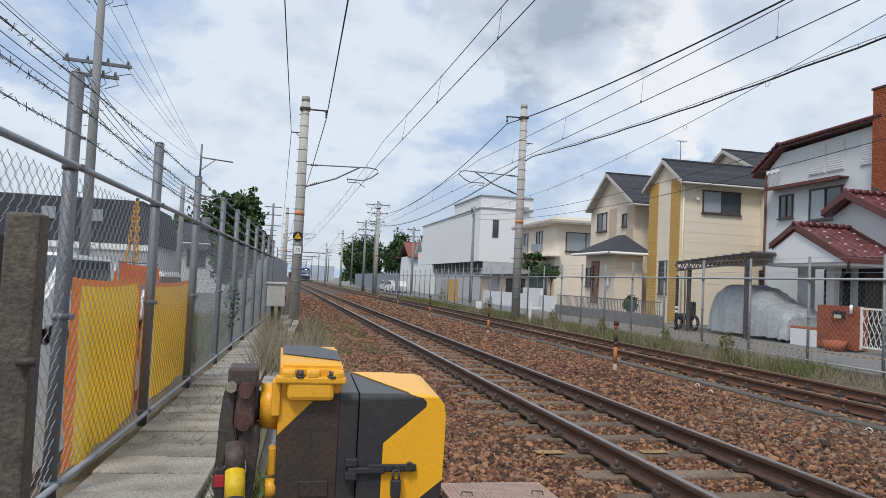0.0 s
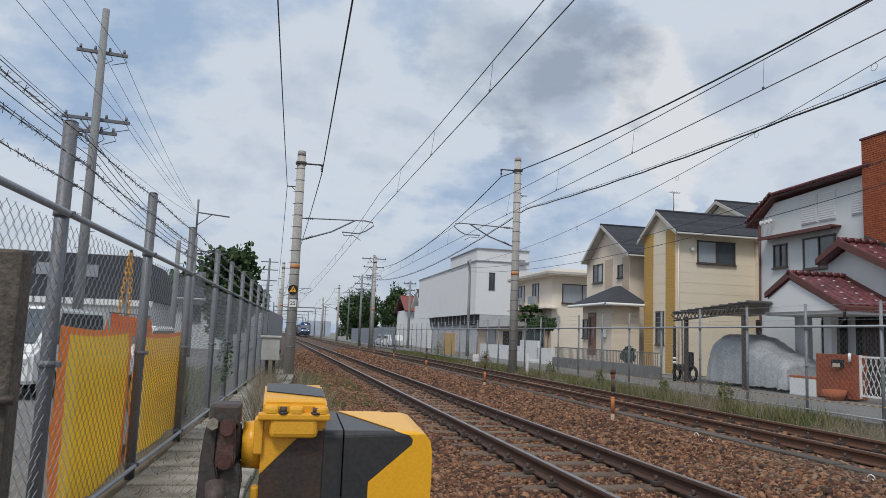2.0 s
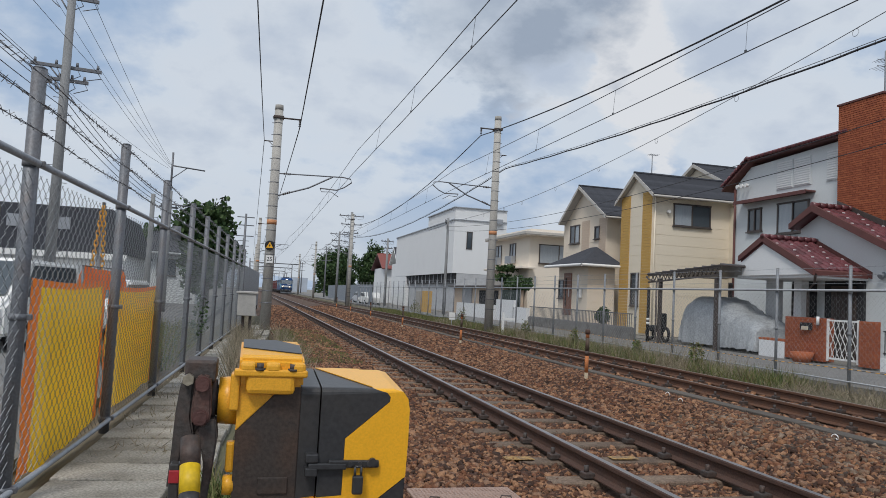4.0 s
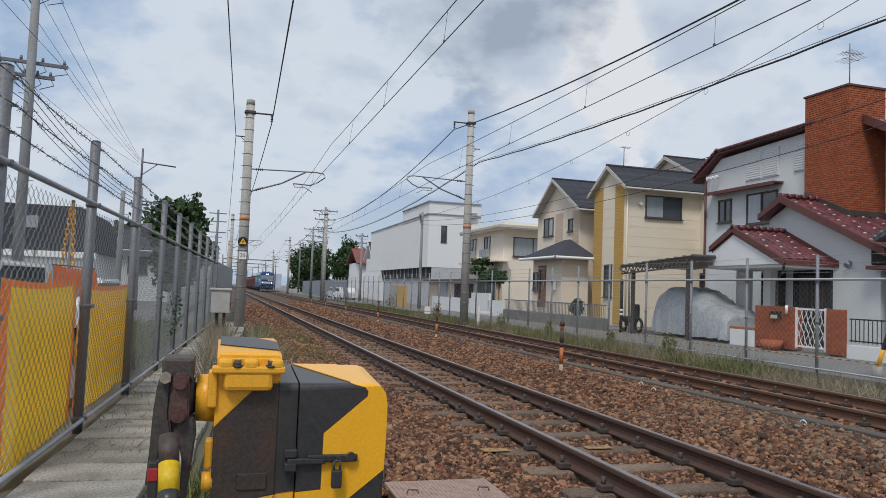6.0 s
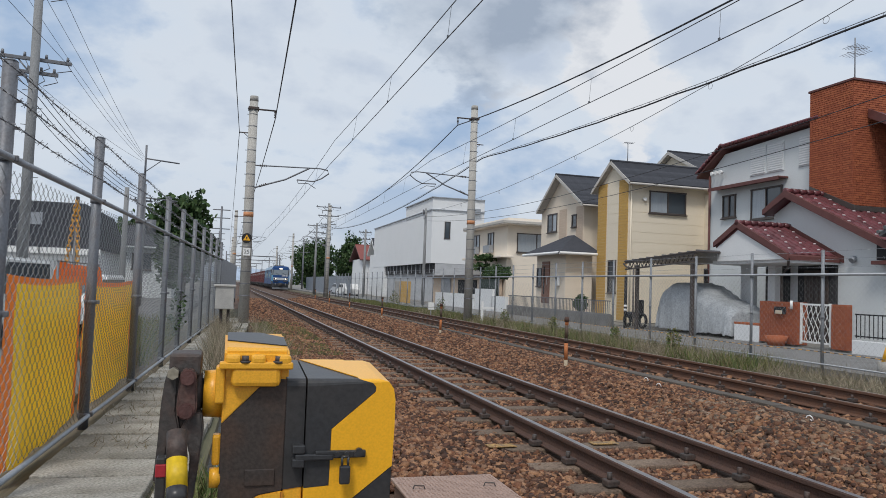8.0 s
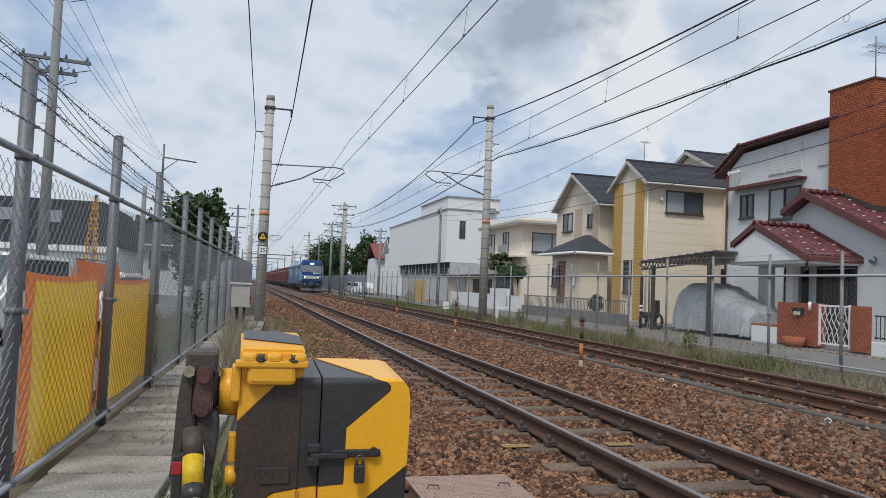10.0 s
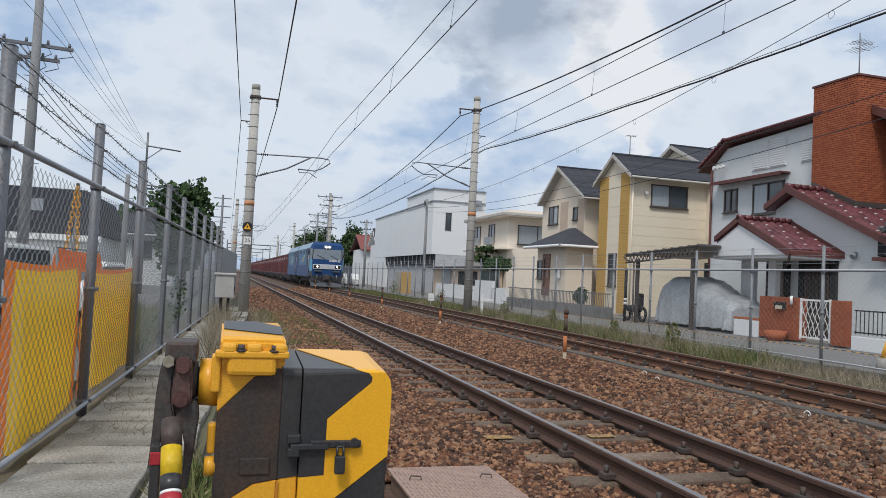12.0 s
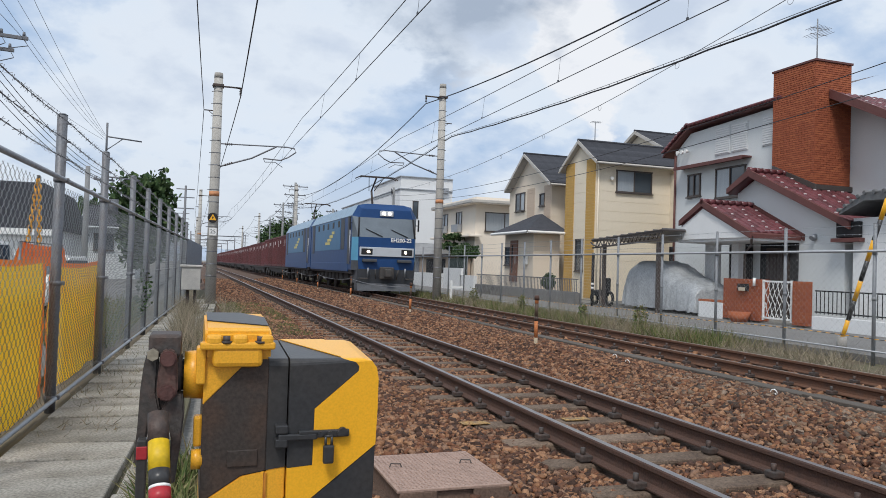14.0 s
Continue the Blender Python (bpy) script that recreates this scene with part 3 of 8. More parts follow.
def build_path():
    pa = thing("concrete_path", "cracked concrete slab path with dirt in the joints", "path", kind="structure")
    bm = bmesh.new()
    bm_box(bm, (0, 0, 0), (1.0, 1, 0.1))
    base = part("bedding", bm, m_soil, pa)
    base.matrix_basis = pose(-0.55, 17, -0.335, 0, 0, -2.3) @ Matrix.Diagonal((1.9, 46, 1, 1))
    rng = random.Random(8)
    bm = bmesh.new()
    bm_box(bm, (0, 0, 0), (0.86, 0.48, 0.08), 0.012)
    first = None
    for i in range(64):
        s = -5 + i * 0.5
        p = F0 + FD * s + Vector((0.53, 0, -0.035))
        m = pose(p.x, p.y, p.z + rng.uniform(-0.012, 0.012), rng.uniform(-1.2, 1.2), rng.uniform(-1, 1), -2.35 + rng.uniform(-1, 1))
        if first is None:
            o = first = part("slab", bm, m_slab, pa)
        else:
            o = first.copy(); scene.collection.objects.link(o)
        o.matrix_basis = m
    bm = bmesh.new()
    bm_box(bm, (0, 0, 0), (0.2, 0.58, 0.1), 0.012)
    first = None
    for i in range(50):
        p = F0 + FD * (-4 + i * 0.6) + Vector((1.1, 0, -0.05))
        if first is None:
            o = first = part("kerb_block", bm, m_slab, pa)
        else:
            o = first.copy(); scene.collection.objects.link(o)
        o.matrix_basis = pose(p.x + rng.uniform(-0.02, 0.02), p.y, p.z + rng.uniform(-0.015, 0.015), 0, rng.uniform(-2, 2), -2.35 + rng.uniform(-1.5, 1.5))


build_path()

# ---- crossing gate machine ----


def build_gate():
    g = thing("crossing_gate", "yellow and black striped level crossing gate machine with lowered arm", "crossing gate", loc=(0.352, 2.44, 0.958))
    K, KZ = 0.00094, 0.00086

    def slab(name, poly, y0, y1, mt, label="", bevel=0.003, top=None):
        """A painted area of the casing, (x, z) outline pushed in depth; top: height of the edge that is rolled over."""
        bm = bmesh.new()
        bm_prism(bm, poly, y0, y1, "y")
        if top is not None:
            for v in bm.verts:
                if v.co.y > y1 - 1e-4 and v.co.z > top - 0.03:
                    v.co.z += 0.027
            es = [e for e in bm.edges if all(v.co.z > top - 0.002 and abs(v.co.y - y0) < 1e-4 for v in e.verts)]
            bmesh.ops.bevel(bm, geom=es, offset=0.022, segments=4, affect="EDGES", profile=0.5)
        else:
            bmesh.ops.bevel(bm, geom=bm.edges[:], offset=bevel, segments=2, affect="EDGES")
        return part(name, bm, mt, g, label)

    # left cast housing: painted bands meet edge to edge
    D0, D1 = -0.03, 0.34
    zb = -1.05
    slab("housing", [(-0.275, -0.026), (-0.127, -0.026), (-0.275, -0.178)], D0, D1, m_ycast, "yellow enamelled upper corner of the housing")
    slab("housing", [(-0.275, -0.179), (-0.126, -0.026), (-0.067, -0.026), (-0.067, -0.403), (-0.146, -0.416), (-0.275, -0.499)], D0, D1, m_black, "faded black band of the housing")
    slab("housing", [(-0.275, -0.5), (-0.146, -0.417), (-0.067, -0.404), (-0.067, -0.55), (-0.275, -0.72)], D0, D1, m_ycast, "yellow band of the housing")
    slab("housing", [(-0.275, -0.721), (-0.067, -0.551), (-0.067, zb), (-0.275, zb)], D0, D1, m_black)
    slab("housing_edge", [(-0.066, -0.032), (-0.002, -0.032), (-0.002, -0.394), (-0.066, -0.402)], D0 + 0.004, D1, m_blackg, "", 0.0, -0.032)
    slab("housing_edge", [(-0.066, -0.403), (-0.002, -0.395), (-0.002, -0.50), (-0.066, -0.55)], D0 + 0.004, D1, m_ycast)
    slab("housing_edge", [(-0.066, -0.551), (-0.002, -0.501), (-0.002, zb), (-0.066, zb)], D0 + 0.004, D1, m_blackg)
    # right cover, rolled over at the top and rounded at its outer corner
    C0, C1 = -0.045, 0.33
    slab("cover", [(0.002, -0.03), (0.178, -0.03), (0.226, -0.042), (0.238, -0.056), (0.236, -0.072), (0.088, -0.198), (0.086, -0.388), (0.002, -0.394)], C0, C1, m_blackg, "black band of the sheet cover", 0.0, -0.03)
    slab("cover", [(0.179, -0.03), (0.254, -0.03), (0.284, -0.038), (0.302, -0.062), (0.309, -0.10), (0.309, -0.2), (0.305, -0.328), (0.088, -0.498), (0.002, -0.56), (0.002, -0.395), (0.087, -0.389), (0.089, -0.199), (0.237, -0.073), (0.239, -0.056), (0.227, -0.0415)], C0, C1, m_ytop, "glossy yellow sheet cover", 0.0, -0.03)
    slab("cover", [(0.002, -0.561), (0.088, -0.499), (0.304, -0.33), (0.292, zb), (0.002, zb)], C0, C1, m_blackg)
    bm = bmesh.new()
    bm_prism(bm, [(0.177, -0.018), (0.177, 0.328), (0.006, 0.328)], -0.029, -0.0265, "z")
    for v in bm.verts:
        v.co.z += 0.072 * (v.co.y + 0.045)
    part("top_paint", bm, m_ytop, g, "yellow paint on the cover's top")
    # hinge strip and rust run beside the seam
    bm = bmesh.new()
    bm_box(bm, (-0.068, D0 - 0.001, -0.478), (0.010, 0.004, 0.14))
    part("rust_run", bm, mat("rust_streak", (0.42, 0.14, 0.02), 0.6, 0.9, 30, 0.1, c2=(0.66, 0.31, 0.02), stretch=(1, 1, 0.3)), g, "rust streak down the seam")
    # cap with its lugs
    bm = bmesh.new()
    bm_prism(bm, [(-0.04, -0.03), (-0.04, 0.060), (-0.015, 0.072), (0.30, 0.100), (0.33, 0.075), (0.33, -0.03)], (322 - 615) * K, (548 - 615) * K, "x")
    bmesh.ops.bevel(bm, geom=bm.edges[:], offset=0.008, segments=2, affect="EDGES")
    part("cap", bm, m_ycast, g, "yellow cast cap of the housing")
    bm = bmesh.new()
    cl, cr = (341 - 615) * K, (542 - 615) * K
    quad = [(cl - 0.01, 0.12), (cr, 0.02), (cr, 0.19), (cr - 0.08, 0.29), (cl - 0.01, 0.29)]
    lo4 = [bm.verts.new((x, y, 0.0733 + (y + 0.015) * 0.0889)) for x, y in quad]
    hi4 = [bm.verts.new((v.co.x, v.co.y, v.co.z + 0.003)) for v in lo4]
    bm.faces.new(hi4)
    for q4 in range(5):
        bm.faces.new((lo4[q4], lo4[(q4 + 1) % 5], hi4[(q4 + 1) % 5], hi4[q4]))
    part("cap_stripe", bm, m_blackg, g, "grey-black stripe across the cap")
    bm = bmesh.new()
    bm_box(bm, ((433 - 615) * K, -0.05, 0.018), (0.238, 0.05, 0.024), 0.006)
    bm_box(bm, ((433 - 615) * K, -0.045, -0.018), (0.16, 0.05, 0.07), 0.016)
    for u in (352, 438, 526):
        bm_box(bm, ((u - 615) * K, -0.05, 0.036), (0.05, 0.05, 0.036), 0.012)
    part("lid", bm, m_ycast, g, "yellow cast lid with bolt lugs")
    for u in (393, 508):
        bm = bmesh.new()
        bm_tube(bm, ((u - 615) * K, -0.062, 0.028), ((u - 615) * K, -0.062, 0.050), 0.013, seg=6)
        bm_tube(bm, ((u - 615) * K, -0.062, 0.027), ((u - 615) * K, -0.062, 0.034), 0.018, seg=12)
        part("bolt", bm, m_iron, g)
    # round bearing boss and side flanges
    bm = bmesh.new()
    xb = -0.275
    bm_tube(bm, (xb - 0.062, 0.06, -0.090), (xb + 0.002, 0.06, -0.090), 0.078, 0.082, seg=28)
    bm_box(bm, (xb - 0.01, 0.0, -0.05), (0.03, 0.09, 0.12), 0.006)
    bm_tube(bm, (xb - 0.03, 0.0, -0.36), (xb + 0.005, 0.0, -0.36), 0.033, seg=18)
    bm_box(bm, (xb - 0.012, 0.02, -0.27), (0.028, 0.05, 0.1), 0.008)
    part("boss", bm, m_ycast, g)
    bm = bmesh.new()
    bm_tube(bm, (xb - 0.095, 0.06, -0.090), (xb - 0.069, 0.06, -0.090), 0.07, seg=24)
    bm_tube(bm, (xb - 0.14, 0.06, -0.090), (xb - 0.09, 0.06, -0.090), 0.034, seg=16)
    for k in range(6):
        a = k * math.tau / 6 + 0.3
        bm_tube(bm, (xb - 0.105, 0.06 + 0.052 * math.cos(a), -0.090 + 0.052 * math.sin(a)), (xb - 0.093, 0.06 + 0.052 * math.cos(a), -0.090 + 0.052 * math.sin(a)), 0.009, seg=6)
    part("shaft", bm, m_iron, g)
    # name plate, latch, padlock
    bm = bmesh.new()
    bm_box(bm, ((462 - 615) * K, D0 - 0.002, (120 - 535) * KZ), (0.098, 0.008, 0.055), 0.003)
    part("name_plate", bm, m_black, g)
    bm = bmesh.new()
    for v in (425, 478):
        bm_box(bm, ((593 - 615) * K, -0.04, (120 - v) * KZ), (0.042, 0.05, 0.03), 0.005)
    bm_box(bm, ((650 - 615) * K, -0.058, (120 - 456) * KZ), (0.13, 0.014, 0.022), 0.005)
    bm_box(bm, ((770 - 615) * K, -0.056, (120 - 447) * KZ), (0.125, 0.014, 0.026), 0.005)
    for u in (730, 765, 800):
        bm_tube(bm, ((u - 615) * K, -0.072, (120 - 446) * KZ), ((u - 615) * K, -0.06, (120 - 446) * KZ), 0.009, seg=8)
    bm_box(bm, ((690 - 615) * K, -0.056, (120 - 440) * KZ), (0.07, 0.018, 0.014), 0.004)
    bm_tube(bm, ((812 - 615) * K, -0.07, (120 - 440) * KZ), ((812 - 615) * K, -0.05, (120 - 440) * KZ), 0.014, seg=12)
    part("latch", bm, m_blackg, g, "blackened iron hasp")
    bm = bmesh.new()
    bm_box(bm, ((758 - 615) * K, -0.08, (120 - 522) * KZ), (0.036, 0.022, 0.062), 0.006)
    for s in (-1, 1):
        bm_tube(bm, ((758 + s * 11 - 615) * K, -0.08, (120 - 494) * KZ), ((758 + s * 11 - 615) * K, -0.08, (120 - 452) * KZ), 0.0045, seg=8)
    bm_tube(bm, ((745 - 615) * K, -0.08, (120 - 452) * KZ), ((771 - 615) * K, -0.08, (120 - 452) * KZ), 0.0045, seg=8)
    part("padlock", bm, m_blackg, g)
    # pedestal
    bm = bmesh.new()
    bm_box(bm, (0.02, 0.15, -1.22), (0.56, 0.42, 0.1), 0.01)
    part("base", bm, m_conc, g)
    # crank arms that hold the gate arm
    bm = bmesh.new()
    bm_box(bm, (-0.397, 0.04, 0.016), (0.10, 0.15, 0.072), 0.010)
    part("crank_block", bm, m_iron, g, "dark iron crank block")
    bm = bmesh.new()
    bm_prism(bm, [(-0.410, -0.150), (-0.386, -0.160), (-0.362, -0.150), (-0.353, -0.125), (-0.358, -0.03), (-0.362, 0.0), (-0.386, 0.010), (-0.408, 0.0), (-0.412, -0.03), (-0.417, -0.125)], -0.070, -0.025, "y")
    bmesh.ops.bevel(bm, geom=bm.edges[:], offset=0.006, segments=2, affect="EDGES")
    part("link_plate", bm, mat("rusty_iron", (0.085, 0.052, 0.045), 0.6, 0.6, 14, 0.2, c2=(0.15, 0.06, 0.045)), g, "rust-brown link plate with two bolts")
    bm = bmesh.new()
    bm_prism(bm, [(-0.448, 0.0), (-0.414, 0.0), (-0.417, -0.13), (-0.404, -0.19), (-0.436, -0.235), (-0.452, -0.36), (-0.478, -0.36), (-0.470, -0.24), (-0.466, -0.12), (-0.458, -0.04)], -0.045, 0.03, "y")
    bmesh.ops.bevel(bm, geom=bm.edges[:], offset=0.006, segments=2, affect="EDGES")
    bm_box(bm, (-0.40, 0.0, -0.165), (0.07, 0.04, 0.12), 0.01)
    part("crank", bm, m_iron, g, "curved dark iron crank arm")
    bm = bmesh.new()
    bm_prism(bm, [(-0.440, -0.215), (-0.404, -0.195), (-0.378, -0.14), (-0.338, -0.135), (-0.330, -0.2), (-0.342, -0.33), (-0.352, -0.42), (-0.372, -0.42), (-0.368, -0.28), (-0.378, -0.235), (-0.405, -0.215), (-0.435, -0.235)], -0.06, 0.04, "y")
    bmesh.ops.bevel(bm, geom=bm.edges[:], offset=0.005, segments=2, affect="EDGES")
    part("fork", bm, m_iron, g, "dark iron fork round the arm")
    for x, z in ((-0.385, -0.022), (-0.386, -0.128)):
        bm = bmesh.new()
        bm_tube(bm, (x, -0.092, z), (x, -0.066, z), 0.021, 0.019, seg=12)
        bm_tube(bm, (x, -0.074, z), (x, -0.067, z), 0.026, seg=16)
        part("bolt", bm, mat("rusty_bolt", (0.10, 0.045, 0.04), 0.6, 0.4, 20, 0.2), g)
    bm = bmesh.new()
    bm_tube(bm, (-0.431, -0.085, -0.008), (-0.431, -0.04, -0.008), 0.019, seg=6)
    part("bolt", bm, mat("dull_bolt_steel", (0.36, 0.32, 0.25), 0.4, 0.4, 20, 0.1, metal=0.6), g, "bright steel bolt")
    tube_part("pin", (-0.36, 0.06, -0.09), (-0.335, 0.06, -0.09), 0.052, m_iron, g, seg=20)
    # banded arm
    a0 = Vector((-0.409, -0.106, -0.168))
    dirv = Vector((0.075, -0.58, -0.81)).normalized()
    m_arm = mat("arm_yellow", (0.66, 0.44, 0.012), 0.5, 0.25, 10, 0.05, c2=(0.4, 0.25, 0.02))
    bands = [(0.0, 0.09, m_iron), (0.09, 0.18, m_arm), (0.18, 0.228, m_blackg), (0.228, 0.237, m_white), (0.237, 0.279, m_red), (0.279, 0.288, m_white), (0.288, 0.34, m_blackg), (0.34, 0.42, m_arm), (0.42, 0.6, m_blackg), (0.6, 0.8, m_ytop), (0.8, 1.0, m_blackg)]
    for i, (s, e, mt) in enumerate(bands):
        bm = bmesh.new()
        r = 0.031 if mt is not m_red else 0.0315
        bm_tube(bm, a0 + dirv * (s + 0.022), a0 + dirv * (e + 0.022), r, seg=24, caps=True)
        part("arm_band", bm, mt, g, {m_red: "red reflective band of the arm", m_arm: "yellow band of the arm"}.get(mt, ""))
    # counterweight plate edge beside the arm
    bm = bmesh.new()
    bm_box(bm, a0 + Vector((-0.042, 0.03, -0.23)), (0.03, 0.05, 0.26), 0.005)
    part("side_plate", bm, m_blackg, g)
    bm = bmesh.new()
    bm_box(bm, a0 + Vector((-0.042, 0.028, -0.14)), (0.032, 0.054, 0.04), 0.003)
    part("side_band", bm, m_red, g)


build_gate()


def build_pit_cover():
    c = thing("cable_pit", "rusty chequer-plate cable pit cover on a concrete kerb", "cable pit", loc=(1.62, 4.585, -0.1))
    bm = bmesh.new()
    bm_box(bm, (0, 0, -0.12), (0.70, 0.78, 0.2), 0.01)
    for sx in (-0.24, 0.24):
        bm_box(bm, (sx, -0.40, -0.10), (0.24, 0.03, 0.18), 0.008)
    part("pit_wall", bm, mat("brown_pit_steel", (0.16, 0.105, 0.08), 0.8, 0.5, 6, 0.2), c, "rust-brown steel pit frame")
    bm = bmesh.new()
    bm_box(bm, (0, 0, -0.005), (0.75, 0.83, 0.02), 0.005)
    mp = mat("pinkish_steel_plate", (0.34, 0.235, 0.19), 0.65, 0.35, 7, 0.1, c2=(0.22, 0.15, 0.12))
    part("plate", bm, mp, c)
    bm = bmesh.new()
    for i in range(26):
        for j in range(26):
            bm_box(bm, (-0.35 + i * 0.028, -0.385 + j * 0.0305, 0.006), (0.018, 0.005, 0.004), 0, math.pi / 4 if (i + j) % 2 else -math.pi / 4)
    tagged(part("tread", bm, mp, c), kind="stuff")
    for x in (-0.25, 0.25):
        bm = bmesh.new()
        bm_path(bm, [(x - 0.04, 0.1, 0.004), (x - 0.03, 0.1, 0.03), (x + 0.03, 0.08, 0.03), (x + 0.04, 0.08, 0.004)], 0.005, 6)
        part("handle", bm, m_iron, c)


build_pit_cover()

# ---- masts of the overhead line ----


def build_mast(x, y, z0, z1, side, label, sign=False, arm_z=5.3, reach=2.9, brk=0.42, zo=4.0, sig=1.5):
    """A banded concrete mast; side: to which side of it its track lies."""
    m = thing("overhead_mast", label, "mast", group="masts along the line", loc=(x, y, z0))
    H = z1 - z0
    bm = bmesh.new()
    bm_tube(bm, (0, 0, -0.3), (0, 0, H), 0.185, 0.145, seg=24)
    part("shaft", bm, m_mast, m)
    for k in range(int(H / 0.42)):
        z = 1.0 + k * 0.42
        if z < H - 0.2:
            r = 0.187 - 0.04 * z / H
            bm = bmesh.new()
            bm_tube(bm, (0, 0, z), (0, 0, z + 0.03), r, seg=20)
            bm_box(bm, (-side * (r + 0.03), 0, z + 0.015), (0.06, 0.02, 0.02))
            part("band", bm, m_galv_d, m)
    bm = bmesh.new()
    bm_tube(bm, (0, 0, H - 0.02), (0, 0, H + 0.16), 0.15, 0.14, seg=20)
    part("cap", bm, m_conc, m)
    bm = bmesh.new()
    bm_tube(bm, (0, 0, zo), (0, 0, zo + 0.16), 0.172, 0.171, seg=24)
    part("stripe", bm, mat("faded_orange_band", (0.55, 0.25, 0.12), 0.7, 0.4, 8, 0.05), m)
    # feeder bracket at the top
    bm = bmesh.new()
    zt = H - brk
    bm_tube(bm, (-side * 0.2, 0, zt), (side * 0.78, 0, zt), 0.03, seg=8)
    bm_box(bm, (0, 0, zt), (0.36, 0.36, 0.09), 0.01)
    part("bracket", bm, m_iron, m)
    bm = bmesh.new()
    for k in range(4):
        bm_tube(bm, (side * 0.74, 0, zt - 0.06 - k * 0.06), (side * 0.74, 0, zt - 0.03 - k * 0.06), 0.05, 0.03, seg=10)
    bm_tube(bm, (side * 0.74, 0, zt), (side * 0.74, 0, zt - 0.34), 0.014, seg=6)
    part("insulator", bm, m_iron, m)
    bm = bmesh.new()
    bm_tube(bm, (0, 0, H - sig), (-side * 0.45, 0, H - sig), 0.02, seg=6)
    bm_tube(bm, (-side * 0.3, 0, H - sig), (0, 0, H - sig - 0.25), 0.012, seg=6)
    part("bracket", bm, m_iron, m)
    # cantilever of tube with its steady arm
    bm = bmesh.new()
    r, zm = reach * side, arm_z - z0
    bm_path(bm, [(side * 0.15, 0, zm), (r * 0.9, 0, zm + 0.06), (r * 1.0, 0, zm + 0.02), (r * 1.02, 0, zm - 0.1), (r * 0.92, 0, zm - 0.3), (r * 0.82, 0, zm - 0.42), (r * 0.6, 0, zm - 0.4)], 0.022, 8)
    bm_path(bm, [(side * 0.15, 0, zm - 0.78), (r * 0.45, 0, zm - 0.42), (r * 0.76, 0, zm + 0.04)], 0.028, 8)
    bm_path(bm, [(r * 0.6, 0, zm - 0.4), (r * 0.62, 0, zm - 0.52), (r * 0.75, 0, zm - 0.5), (r * 0.85, 0, zm - 0.66)], 0.014, 6)
    part("cantilever", bm, m_galv_d, m)
    for c, d in (((side * 0.3, 0, zm), (side * 0.2, 0, 0.004)), ((side * 0.32, 0, zm - 0.72), (side * 0.2, 0, 0.08))):
        bm = bmesh.new()
        for k in range(4):
            f = k / 3
            p = Vector(c) + Vector(d) * f
            bm_tube(bm, p, p + Vector(d) * 0.15, 0.05, 0.035, seg=10)
        part("insulator", bm, m_iron, m)
    if sign:
        bm = bmesh.new()
        bm_tube(bm, (-0.02, -0.20, 2.990), (-0.02, -0.185, 2.990), 0.17, seg=28)
        s = part("warning_disc", bm, m_dark, m, "black disc with a yellow triangle")
        bm = bmesh.new()
        bm_prism(bm, [(-0.14, 2.910), (0.10, 2.910), (-0.02, 3.120)], -0.207, -0.2005, "y")
        part("triangle", bm, m_ytop, s)
        bm = bmesh.new()
        bm_prism(bm, [(-0.045, 2.930), (-0.03, 2.990), (-0.05, 3.000), (0.0, 3.070), (-0.01, 3.015), (0.012, 3.005)], -0.21, -0.2072, "y")
        part("bolt_mark", bm, m_dark, s)
        bm = bmesh.new()
        bm_box(bm, (0.0, -0.2, 2.520), (0.24, 0.012, 0.26), 0.003)
        p = part("number_plate", bm, m_white, m, "white mast number plate")
        cu = bpy.data.curves.new("numeral", "FONT")
        cu.body, cu.size, cu.align_x, cu.align_y, cu.extrude = "25", 0.19, "CENTER", "CENTER", 0.001
        t = new("numeral", cu)
        cu.materials.append(m_dark)
        t.parent = p
        t.matrix_basis = pose(0.0, -0.2085, 2.520, 90, 0, 0)
    return m


build_mast(0.66, 26.2, -0.3, 7.5, 1, "banded concrete overhead line mast with a warning disc", True, 5.25, 2.65, 0.28, 3.74, 1.14)
build_mast(9.95, 29.8, -0.2, 8.95, -1, "banded concrete overhead line mast beside the far track", False, 6.0, 2.7, 0.42, 4.18)
for y in (75, 123, 171):
    build_mast(0.6, y, -0.3, 7.9, 1, "banded concrete overhead line mast far down the line", False, 5.5, 2.9)
    build_mast(9.75 + (y - 75) * 0.008, y, -0.3, 9.0, -1, "banded concrete overhead line mast far down the line", False, 5.8, 2.6)


FEED = (0.18, -20.0, 7.3)
SIGN = (-0.91, -20.0, 6.6)


